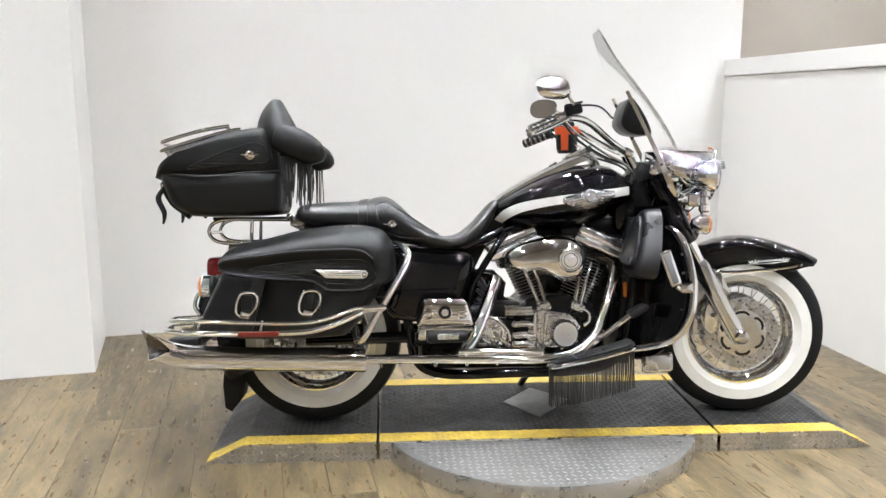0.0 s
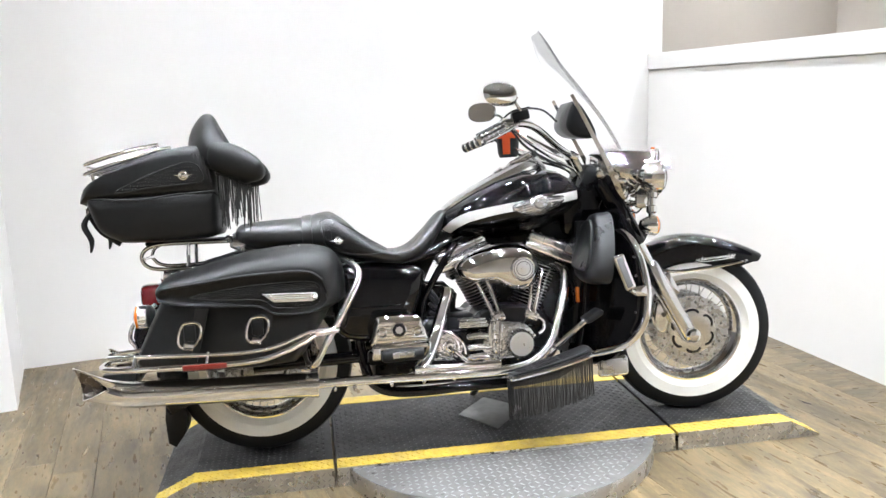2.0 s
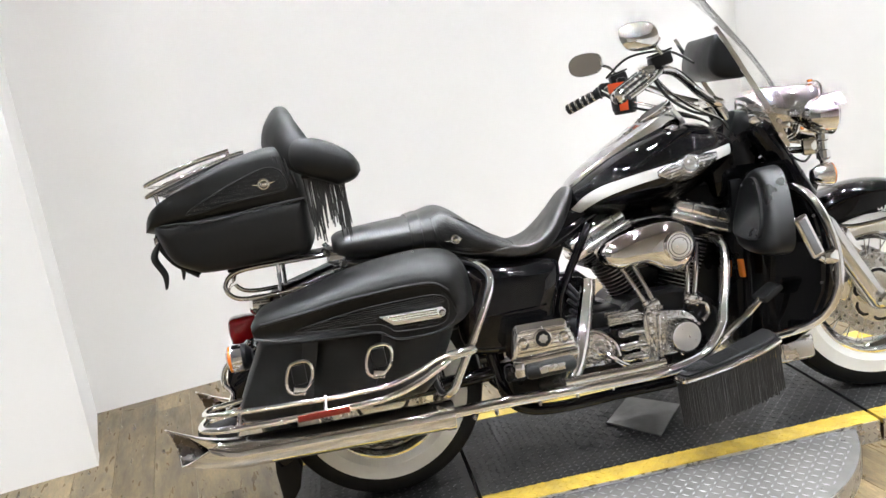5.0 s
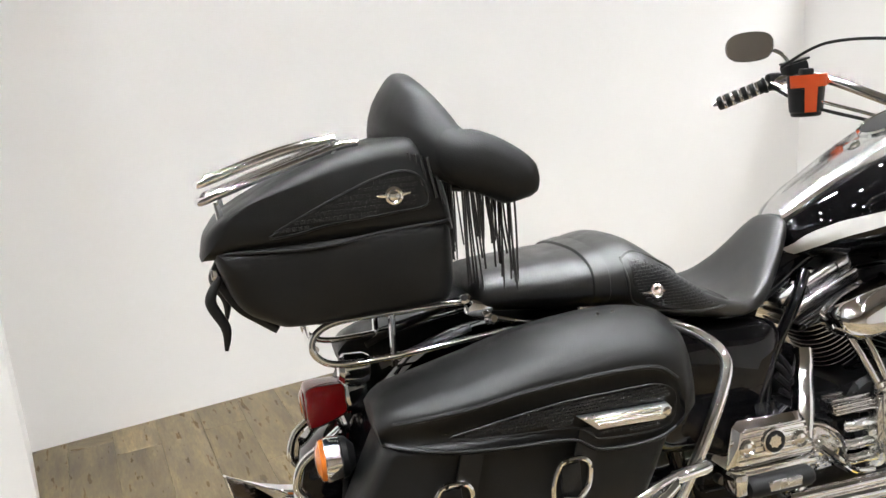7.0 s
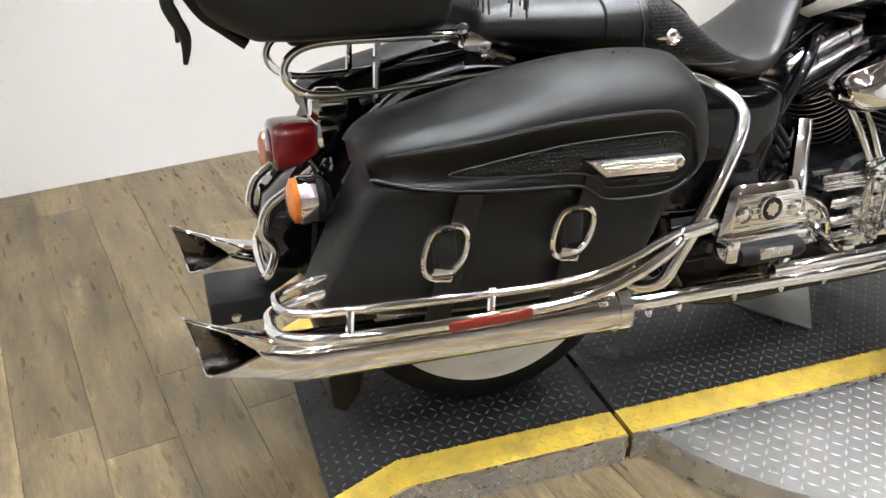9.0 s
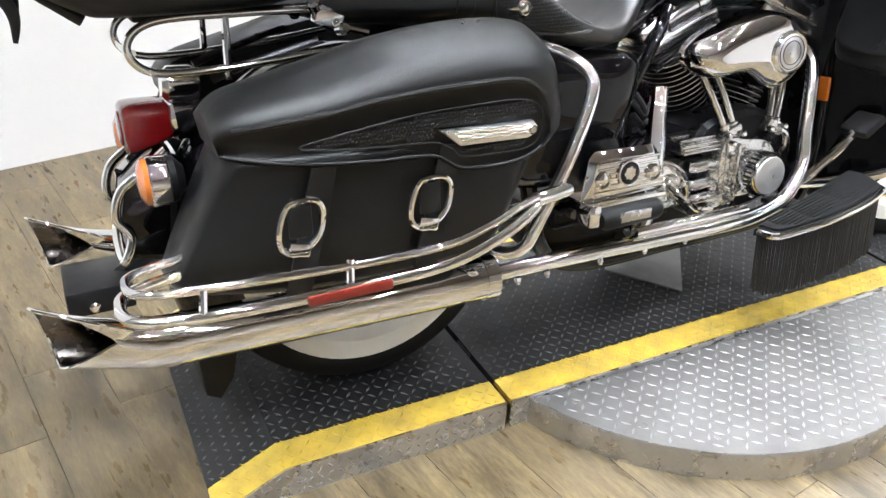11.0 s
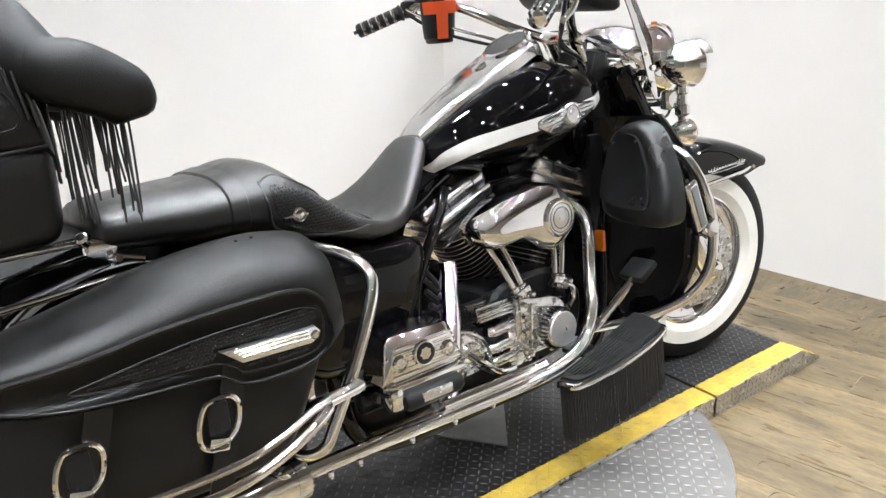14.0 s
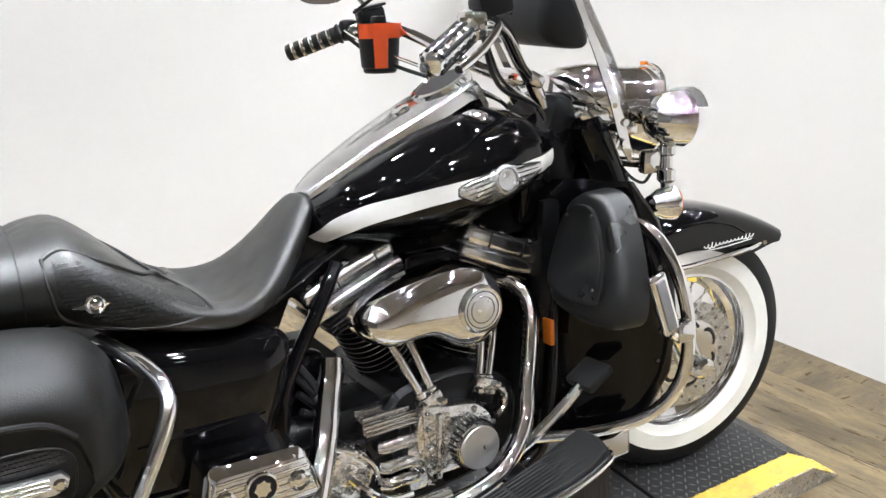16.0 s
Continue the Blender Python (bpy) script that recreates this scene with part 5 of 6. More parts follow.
nz = bp("timing_cover", lathe(B(), [(0, 0.05), (0.02, 0.048), (0.028, 0.047), (0.036, 0.046), (0.040, 0.043), (0.041, 0.01)], (0.984, -0.18, 0.386), (0, -1, 0), 40), CHROME, cc, "round chrome timing cover")
bp("cover_face", lathe(B(), [(0.0405, 0.042), (0.0425, 0.041), (0.0425, 0.004)], (0.984, -0.18, 0.386), (0, -1, 0), 40), TURNED, nz, "turned alloy face")
for k in range(28):
    a = 2 * math.pi * k / 28
    bp("cover_notch", box(B(), (0.984 + 0.0475 * math.cos(a), -0.2, 0.386 + 0.0475 * math.sin(a)), (0.006, 0.022, 0.0048), 0.001, Matrix.Rotation(-a, 4, "Y"), 1), ENGINE, nz, "black notch in the cover's side")
for k in range(7):
    a = 2 * math.pi * k / 7 + 0.3
    bp("cover_screw", lathe(B(), [(0, 0.006), (0.006, 0.006), (0.008, 0.004)], (0.974 + 0.07 * math.cos(a), -0.177, 0.39 + 0.06 * math.sin(a)), (0, -1, 0), 10), CHROME, cc)
bp("oil_pump", box(B(), (0.875, -0.15, 0.36), (0.04, 0.05, 0.09), 0.008), CAST, eng)
bp("oil_filter", lathe(B(), [(0, 0.036), (0.09, 0.038), (0.1, 0.03)], (1.07, 0.03, 0.35), (0.9, 0, 0.1), 24), CHROME, eng)
# transmission: stacked ribbed chrome covers behind the cam cover
tr_ = bp("gearbox", box(B(), (0.76, 0, 0.41), (0.19, 0.24, 0.16), 0.02), ENGINE, eng, "black gearbox")
gl = bp("gearbox_lid", box(B(), (0.825, -0.09, 0.462), (0.105, 0.16, 0.026), 0.006), CAST, tr_, "grooved chrome gearbox lid")
for k in range(3):
    bp("lid_rib", box(B(), (0.825, -0.172, 0.453 + 0.0085 * k), (0.10, 0.008, 0.0045), 0.0015), CAST, gl)
for k in range(3):
    bp("lid_ridge", box(B(), (0.825, -0.155 + 0.03 * k, 0.4775), (0.097, 0.012, 0.007), 0.003), CAST, gl)
sc = bp("gearbox_cover", puff(B(), [(0.745, 0.44), (0.885, 0.435), (0.888, 0.335), (0.75, 0.33)], [(-0.12, 0), (-0.152, 0), (-0.158, 0.006)], 4, False), ENGINE, tr_, "black gearbox side cover")
for z in (0.418, 0.378, 0.345):
    bp("cover_hump", tube(B(), [(0.808, -0.16, z), (0.818, -0.167, z), (0.845, -0.17, z + 0.003), (0.872, -0.165, z - 0.003), (0.88, -0.16, z - 0.003)], 0.0135, 12, 2), CAST, sc)
bp("cover_flange", box(B(), (0.894, -0.165, 0.40), (0.016, 0.04, 0.155), 0.005), CAST, eng)
bp("cover_flange", box(B(), (0.917, -0.172, 0.395), (0.012, 0.036, 0.13), 0.005, roty(4)), CAST, eng)
for z in (0.335, 0.365, 0.4, 0.435, 0.465):
    bp("flange_bolt", lathe(B(), [(0, 0.0065), (0.012, 0.0065), (0.014, 0.004)], (0.894, -0.185, z), (0, -1, 0), 8), CHROME, eng)
cl = bp("clutch_cover", lathe(B(), [(0, 0.055), (0.02, 0.055), (0.03, 0.048), (0.034, 0.03), (0.03, 0.022), (0.038, 0.012)], (0.735, -0.145, 0.39), (0, -1, 0), 36), CAST, tr_, "round chrome clutch release cover")
for k in range(6):
    q = k * 1.047
    bp("cover_bolt", lathe(B(), [(0, 0.0075), (0.012, 0.0075), (0.015, 0.005)], (0.735 + 0.043 * math.cos(q), -0.168, 0.39 + 0.043 * math.sin(q)), (0, -1, 0), 8), CHROME, cl)
for k in range(4):
    z = 0.35 + 0.026 * k
    bp("gearbox_rib", box(B(), (0.683, -0.155, z), (0.07 - 0.006 * k, 0.05, 0.012), 0.005, segs=2), CAST, tr_)
bp("cable_elbow", tube(B(), [(0.735, -0.185, 0.39), (0.755, -0.205, 0.37), (0.80, -0.2, 0.335), (0.85, -0.19, 0.325)], 0.007, 10, 5), CHROME, tr_)
bp("oil_line", tube(B(), [(0.70, -0.17, 0.45), (0.74, -0.185, 0.44), (0.78, -0.18, 0.40), (0.79, -0.18, 0.36)], 0.006, 10, 5), CHROME, tr_)
bp("breather_line", tube(B(), [(1.055, -0.155, 0.47), (1.08, -0.16, 0.455), (1.082, -0.16, 0.425), (1.06, -0.165, 0.41)], 0.008, 10, 5), CHROME, eng)
bp("starter", lathe(B(), [(0, 0.03), (0.10, 0.03), (0.11, 0.022)], (0.63, -0.1, 0.46), (1, 0, 0), 24), ENGINE, eng)
bp("frame_backbone", box(B(), (0.99, 0, 0.765), (0.56, 0.1, 0.075), 0.02), ENGINE, label="black frame backbone under the tank")
bp("battery_box", box(B(), (0.665, 0, 0.49), (0.14, 0.17, 0.19), 0.02), ENGINE, label="black battery box")
bp("frame_post", tube(B(), [(0.79, -0.07, 0.745), (0.745, -0.095, 0.685), (0.69, -0.1, 0.60), (0.655, -0.11, 0.53), (0.64, -0.12, 0.40)], 0.013, 12, 4), PAINT, label="black frame post")
bp("electrics_panel", plate(B(), [(0.728, 0.70), (0.672, 0.604), (0.753, 0.604), (0.80, 0.556), (0.785, 0.50), (0.85, 0.478), (0.85, 0.42), (0.60, 0.42), (0.60, 0.69), (0.66, 0.71)], -0.02, 0.03, 0.004), SATIN, label="black electrics panel behind the engine")
bp("coil_cover", box(B(), (0.70, -0.06, 0.57), (0.09, 0.07, 0.06), 0.014, roty(8), 3), PAINT, eng, "black ignition cover")
# dark fill added so the wall does not show through around the cylinders
bp("cylinder_gap_filler", plate(B(), [(0.90, 0.72), (1.07, 0.72), (1.05, 0.55), (1.0, 0.46), (0.96, 0.46), (0.92, 0.55)], 0.0, 0.08, 0.008), ENGINE, eng, "black filler block between the cylinders")
bp("front_gap_filler", plate(B(), [(1.10, 0.44), (1.23, 0.32), (1.25, 0.76), (1.14, 0.76), (1.18, 0.62)], 0.02, 0.09, 0.006), ENGINE, label="black filler plate ahead of the front cylinder")
bp("head_bracket", box(B(), (0.985, -0.07, 0.70), (0.1, 0.03, 0.06), 0.01), ENGINE)
# black block added to fill the dark gap behind the engine
bp("rear_gap_filler", box(B(), (0.63, 0, 0.545), (0.1, 0.2, 0.11), 0.03, None, 3), PAINT, label="black filler block behind the engine")
for k in range(4):
    bp("oil_hose", tube(B(), [(0.68, -0.09 - 0.012 * k, 0.60 - 0.03 * k), (0.71, -0.115, 0.55 - 0.02 * k), (0.73, -0.11, 0.49), (0.78, -0.1, 0.45)], 0.007, 8, 4), SATIN, eng)
# air cleaner
ac = bp("air_cleaner", puff(B(), [(0.776, 0.662), (0.80, 0.69), (0.854, 0.715), (0.92, 0.730), (0.978, 0.734), (1.03, 0.72), (1.062, 0.687), (1.071, 0.645), (1.06, 0.602), (1.032, 0.577), (1.0, 0.568), (0.965, 0.576), (0.932, 0.597), (0.90, 0.611), (0.86, 0.611), (0.82, 0.611), (0.788, 0.63)], [(-0.12, 0.016), (-0.132, 0.0), (-0.168, 0.0), (-0.188, 0.005), (-0.2, 0.015), (-0.208, 0.032), (-0.212, 0.055)], 5), CHROME, eng, "teardrop chrome air cleaner cover", smooth=60)
ad = bp("cleaner_badge", lathe(B(), [(0, 0.045), (0.012, 0.045), (0.015, 0.041), (0.013, 0.038)], (1.003, -0.205, 0.65), (0, -1, 0), 40), CHROME, ac, "round chrome centre badge")
bp("badge_face", lathe(B(), [(0.010, 0.038), (0.0138, 0.0375), (0.0145, 0.02), (0.017, 0.016), (0.018, 0.004)], (1.003, -0.205, 0.65), (0, -1, 0), 40), TURNED, ad)
for r in (0.034, 0.0245):
    bp("badge_groove", tube(B(), [(1.003 + r * math.cos(a), -0.2192, 0.65 + r * math.sin(a)) for a in (2 * math.pi * k / 32 for k in range(32))], 0.0012, 6, 1, closed=True), STEEL, ad)
bp("carburettor", box(B(), (0.93, -0.06, 0.63), (0.09, 0.12, 0.08), 0.02), STEEL, eng)
bp("horn_cover", lathe(B(), [(0, 0.05), (0.02, 0.05), (0.03, 0.03)], (0.93, 0.16, 0.62), (0, 1, 0), 24), CHROME, eng)
# chrome cover unit with ribs, emblem and dark cylinder below, on the passenger step
mc = bp("master_cylinder_cover", puff(B(), [(0.484, 0.524), (0.618, 0.52), (0.632, 0.505), (0.654, 0.436), (0.648, 0.427), (0.462, 0.424), (0.455, 0.432), (0.472, 0.512)], [(-0.19, 0.0), (-0.258, 0.0), (-0.27, 0.012), (-0.272, 0.016)], 4, False), CHROME, label="ribbed chrome cover with round emblem")
for k in range(6):
    z = 0.446 + 0.0112 * k
    bp("cover_rib", box(B(), (0.556 - 0.05 * (z - 0.475), -0.2715, z), (0.165 - 0.45 * (z - 0.446), 0.005, 0.0055), 0.002), CHROME, mc)
for x, z in ((0.494, 0.472), (0.612, 0.47)):
    bp("cover_boss", lathe(B(), [(0, 0.017), (0.005, 0.017), (0.008, 0.013), (0.005, 0.01), (0.007, 0.004)], (x, -0.271, z), (0, -1, 0), 20), CHROME, mc)
bp("emblem_field", lathe(B(), [(0.0, 0.025), (0.005, 0.025), (0.006, 0.023)], (0.551, -0.271, 0.478), (0, -1, 0), 28), SATIN, mc, "black round emblem field")
st_ = []
for k in range(14):
    q, r_ = math.pi * k / 7, (0.015 if k % 2 else 0.010)
    st_.append((0.551 + r_ * math.cos(q), 0.478 + r_ * math.sin(q)))
bp("cover_emblem", plate(B(), st_, -0.276, -0.281, 0.001), CHROME, mc, "chrome star emblem")
bp("emblem_ring", lathe(B(), [(0.003, 0.026), (0.008, 0.025), (0.009, 0.022), (0.004, 0.0205)], (0.551, -0.271, 0.478), (0, -1, 0), 28, False), CHROME, mc)
bp("cover_skirt", box(B(), (0.553, -0.262, 0.418), (0.19, 0.025, 0.014), 0.005), CHROME, mc)
bp("step_peg", lathe(B(), [(0, 0.016), (0.01, 0.021), (0.13, 0.021), (0.14, 0.016)], (0.49, -0.275, 0.392), (1, 0, 0.02), 20), RUBBER, label="black rubber passenger peg")
bp("peg_plate", box(B(), (0.56, -0.292, 0.396), (0.075, 0.008, 0.02), 0.003), ALLOY)
bp("peg_bracket", box(B(), (0.472, -0.262, 0.405), (0.03, 0.05, 0.045), 0.008), CHROME)
for x in (0.47, 0.53, 0.6):
    bp("mount_bolt", lathe(B(), [(0, 0.009), (0.02, 0.009)], (x, -0.2, 0.39), (0, -1, 0), 10), STEEL)
bp("exhaust_hanger", box(B(), (0.55, -0.16, 0.37), (0.2, 0.04, 0.05), 0.01), ENGINE)

# ---- rider's floorboard with fringe, brake pedal ----
FB = [(0.914, -0.272), (0.918, -0.263), (1.05, -0.257), (1.195, -0.246), (1.212, -0.256), (1.213, -0.29), (1.2, -0.332), (1.186, -0.347), (1.12, -0.357), (1.03, -0.35), (0.96, -0.331), (0.934, -0.321), (0.924, -0.316), (0.917, -0.302)]


def fz(x):
    return 0.29 + 0.24 * (x - 0.92)


for s in (-1, 1):
    out = spline([V(x, -s * y, 0) for x, y in FB], 4, True)
    fb = bp("floorboard", loft(B(), [[V(p.x + (1.06 - p.x) * i, p.y + (s * 0.3 - p.y) * i, fz(p.x) + dz) for p in out] for dz, i in ((-0.012, 0.02), (-0.012, 0), (0.0, 0), (0.004, 0.012))]), SATIN, label="slanting rider floorboard with chrome edge and fringe")
    bp("board_pad", loft(B(), [[V(1.06 + (p.x - 1.06) * i, s * 0.3 + (p.y - s * 0.3) * i, fz(p.x) + dz) for p in out] for dz, i in ((0.004, 0.93), (0.011, 0.93), (0.013, 0.90))]), RUBBER, fb, "ribbed black rubber pad")
    for k in range(8):
        y = 0.266 + 0.0095 * k
        x0 = 0.936 + 0.0075 * max(0, k - 3)
        for x1, x2 in ((x0, 0.995), (1.0, 1.085), (1.09, 1.19 - 0.002 * k)):
            x = (x1 + x2) / 2
            bp("pad_rib", box(B(), (x, s * y, fz(x) + 0.0138), (x2 - x1, 0.0052, 0.003), 0.001, roty(-13.5)), RUBBER, fb)
    bp("board_bracket", box(B(), (1.06, s * 0.225, fz(1.06) - 0.02), (0.06, 0.13, 0.014), 0.004), ENGINE, fb)
    edge = [V(x, -s * y, fz(x) - 0.004) for x, y in FB[6:] + FB[:1]]
    bp("board_edge", tube(B(), edge, 0.0075, 10, 5), CHROME, fb, "polished edge strip")
    pth = spline([V(e.x, e.y * 0.985, e.z - 0.006) for e in edge], 12)
    # arc-length spaced strands
    L = [0]
    for a, b in zip(pth, pth[1:]):
        L.append(L[-1] + (b - a).length)
    cnt = 92
    for k in range(cnt):
        d = L[-1] * (k + 0.5) / cnt
        x, y, z = (float(np.interp(d, L, [p[i] for p in pth])) for i in range(3))
        bp("fringe_strand", tube(B(), [(x, y, z), (x + random.uniform(-0.001, 0.001), y + random.uniform(-0.001, 0.001), z - 0.07), (x + random.uniform(-0.002, 0.002), y + random.uniform(-0.002, 0.002), z - random.uniform(0.128, 0.136))], 0.0016, 4, 2), FRINGE, fb)
bp("brake_pedal", tube(B(), [(1.07, -0.2, 0.335), (1.11, -0.225, 0.375), (1.175, -0.235, 0.425), (1.215, -0.235, 0.456)], 0.0105, 10, 5), CHROME, label="chrome brake pedal arm")
bp("pedal_pad", box(B(), (1.238, -0.235, 0.47), (0.07, 0.075, 0.022), 0.009, roty(-30)), RUBBER, label="black rubber brake pedal pad")
bp("side_stand", tube(B(), [(1.0, 0.16, 0.24), (0.93, 0.27, 0.15), (0.90, 0.33, 0.085)], 0.013, 10, 4), STEEL)

# ---- fork, headlamp, windscreen, bars (turning with the fork) ----
AXF = V(-0.468, 0, 0.884)
for s in (-1, 1):
    fk = fp("fork_leg", lathe(B(), [(-0.02, 0.022), (0.0, 0.032), (0.30, 0.033), (0.31, 0.029), (0.32, 0.025)], (1.668, 0.118 * s, 0.36), AXF, 28), SLIDER, label="chrome fork slider")
    fp("axle_cap", lathe(B(), [(0, 0.026), (0.03, 0.026), (0.038, 0.018), (0.04, 0.006)], (1.672, 0.13 * s, 0.367), (0, s, 0), 24), CHROME, fk)
    fp("fork_tube", lathe(B(), [(0.30, 0.023), (0.44, 0.023)], (1.668, 0.118 * s, 0.36), AXF, 20), CHROME, fk)
    fp("fork_cover", lathe(B(), [(0.40, 0.033), (0.42, 0.036), (0.66, 0.037), (0.68, 0.03)], (1.668, 0.115 * s, 0.36), AXF, 28), PAINT, fk, "black fork cover")
    fp("fender_bracket", box(B(), (1.60, 0.097 * s, 0.55), (0.05, 0.02, 0.09), 0.006, roty(-28)), CHROME, fk)
    cal = fp("brake_caliper", puff(B(), [(1.55, 0.47), (1.58, 0.49), (1.605, 0.46), (1.60, 0.40), (1.575, 0.37), (1.55, 0.40)], [(0.055 * s, 0), (0.095 * s, 0), (0.1 * s, 0.008)]), CHROME, fk, "chrome brake caliper")
    fp("caliper_bolt", lathe(B(), [(0, 0.009), (0.008, 0.009)], (1.578, 0.1 * s, 0.44), (0, s, 0), 10), STEEL, cal)
fp("front_axle", lathe(B(), [(-0.13, 0.012), (0.13, 0.012)], (FW, 0, WZ), (0, 1, 0), 16), CHROME)
fp("triple_clamp", box(B(), (1.375, 0, 0.965), (0.09, 0.26, 0.04), 0.012, roty(27)), CHROME, label="chrome triple clamp")
fp("lower_clamp", box(B(), (1.475, 0, 0.755), (0.09, 0.25, 0.05), 0.012, roty(27)), PAINT)
# headlamp nacelle
nac = fp("headlamp_nacelle", loft(B(), [[V(x, w * math.cos(a), z + h * math.sin(a)) for a in (2 * math.pi * k / 32 for k in range(32))] for x, z, w, h in ((1.33, 1.015, 0.05, 0.03), (1.36, 1.003, 0.1, 0.055), (1.42, 0.988, 0.11, 0.078), (1.49, 0.967, 0.102, 0.09), (1.54, 0.957, 0.094, 0.095), (1.55, 0.955, 0.097, 0.097), (1.558, 0.954, 0.095, 0.096))]), CHROME, label="chrome headlamp nacelle", smooth=60)
fp("headlamp_rim", lathe(B(), [(0, 0.095), (0.012, 0.098), (0.022, 0.093), (0.024, 0.086)], (1.556, 0, 0.953), (1, 0, -0.03), 40), CHROME, nac)
fp("headlamp_lens", lathe(B(), [(0.012, 0.087), (0.028, 0.082), (0.04, 0.056), (0.046, 0.018)], (1.556, 0, 0.953), (1, 0, -0.03), 40), LENS, nac, "clear headlamp lens")
fp("headlamp_bowl", lathe(B(), [(-0.02, 0.03), (0.008, 0.084)], (1.556, 0, 0.953), (1, 0, -0.03), 40), ALLOY, nac)
fp("lamp_visor", tube(B(), [(1.565, -0.086, 1.0), (1.58, -0.055, 1.038), (1.588, 0, 1.052), (1.58, 0.055, 1.038), (1.565, 0.086, 1.0)], 0.006, 10, 6), CHROME, nac)
fp("nacelle_marker", box(B(), (1.575, 0, 1.058), (0.016, 0.012, 0.008), 0.003), AMBER, nac, "small amber marker")
fp("lamp_bar", tube(B(), [(1.52, -0.16, 0.872), (1.495, -0.1, 0.86), (1.47, 0, 0.858), (1.495, 0.1, 0.86), (1.52, 0.16, 0.872)], 0.011, 12, 6), CHROME, label="chrome lamp bar")
fp("fork_panel", box(B(), (1.42, 0, 0.865), (0.03, 0.19, 0.13), 0.012, roty(27)), CHROME)
for s in (-1, 1):
    pl = fp("passing_lamp", lathe(B(), [(-0.07, 0.012), (-0.062, 0.03), (-0.045, 0.046), (-0.02, 0.056), (0.0, 0.058), (0.012, 0.06), (0.018, 0.056)], (1.545, 0.15 * s, 0.957), (1, 0, -0.04), 32), CHROME, label="chrome passing lamp with visor")
    fp("lamp_lens", lathe(B(), [(0.01, 0.054), (0.022, 0.05), (0.03, 0.03), (0.032, 0.008)], (1.545, 0.15 * s, 0.957), (1, 0, -0.04), 32), LENS, pl)
    fp("lamp_bowl", lathe(B(), [(-0.02, 0.02), (0.008, 0.052)], (1.545, 0.15 * s, 0.957), (1, 0, -0.04), 32), ALLOY, pl)
    vis = []
    for xx, rr in ((1.55, 0.061), (1.57, 0.062), (1.582, 0.063)):
        vis.append([V(xx, 0.15 * s + rr * math.cos(a), 0.958 + rr * math.sin(a)) for a in (radians(25 + 130 * k / 14) for k in range(15))])
    bm = loft(B(), vis, wrap=False)
    bmesh.ops.solidify(bm, geom=bm.faces[:], thickness=0.0025)
    fp("visor", bm, CHROME, pl)
    fp("lamp_stem", lathe(B(), [(0, 0.012), (0.006, 0.019), (0.022, 0.019), (0.026, 0.013), (0.05, 0.013), (0.054, 0.02), (0.075, 0.02), (0.082, 0.012), (0.09, 0.012)], (1.525, 0.155 * s, 0.907), (-0.05, 0.13 * s, -1), 18), CHROME, pl)
    fp("lamp_bracket", box(B(), (1.488, 0.15 * s, 0.872), (0.045, 0.026, 0.05), 0.008), CHROME, pl)
    fp("lamp_wire", tube(B(), [(1.49, 0.155 * s, 0.85), (1.468, 0.16 * s, 0.832), (1.45, 0.145 * s, 0.84), (1.44, 0.12 * s, 0.86)], 0.0035, 8, 5), SATIN, pl)
    sg_ = fp("turn_signal", lathe(B(), [(-0.048, 0.006), (-0.042, 0.02), (-0.02, 0.032), (0.006, 0.037), (0.012, 0.037)], (1.52, 0.172 * s, 0.785), (1, 0, 0), 28), CHROME, label="chrome bullet turn signal")
    fp("signal_lens", lathe(B(), [(0.008, 0.035), (0.018, 0.033), (0.026, 0.02), (0.028, 0.006)], (1.52, 0.172 * s, 0.785), (1, 0, 0), 28), AMBER, sg_, "amber lens")
# windscreen: curved clear sheet with chrome brackets and a black pouch
ws = []
for i in range(13):
    f = i / 12
    z = 0.88 + 0.62 * f
    row = []
    for j in range(17):
        u = -1 + 2 * j / 16
        hw = 0.2 * min(1, 0.62 + 1.5 * f) * (1 if f < 0.6 else math.sqrt(max(0.0, 1 - ((f - 0.6) / 0.44) ** 2.6)))
        y = hw * u
        x = 1.475 - 0.325 * f - 0.015 * math.sin(f * math.pi) + 0.085 * math.sin(math.pi * min(1, 0.12 + f)) * (1 - 0.9 * u * u) - 0.01 * u * u
        row.append(V(x, y, z))
    ws.append(row)
bm = loft(B(), ws, wrap=False)
bmesh.ops.solidify(bm, geom=bm.faces[:], thickness=0.004)
scr = fp("windscreen", bm, GLASS, label="tall clear windscreen", smooth=60)
scr.visible_shadow = False
for s in (-1, 1):
    br = fp("screen_bracket", loft(B(), [[V(x - w * 0.9, y * s - 0.002, z - w * 0.4), V(x + w * 0.9, y * s - 0.002, z + w * 0.4), V(x + w * 0.9, y * s + 0.002, z + w * 0.4), V(x - w * 0.9, y * s + 0.002, z - w * 0.4)] for x, y, z, w in ((1.42, 0.175, 0.885, 0.004), (1.405, 0.182, 0.91, 0.009), (1.385, 0.19, 0.955, 0.011), (1.355, 0.198, 1.02, 0.009), (1.31, 0.203, 1.11, 0.007), (1.27, 0.205, 1.19, 0.007), (1.235, 0.203, 1.26, 0.006))]), CHROME, scr, "chrome windscreen bracket")
    fp("bracket_plate", box(B(), (1.41, 0.15 * s, 0.95), (0.03, 0.08, 0.02), 0.006), CHROME, br)
    for z in (0.925, 0.965):
        fp("bracket_bolt", lathe(B(), [(0, 0.008), (0.008, 0.007)], (1.39, 0.19 * s, z), (0, s, 0), 10), CHROME, br)
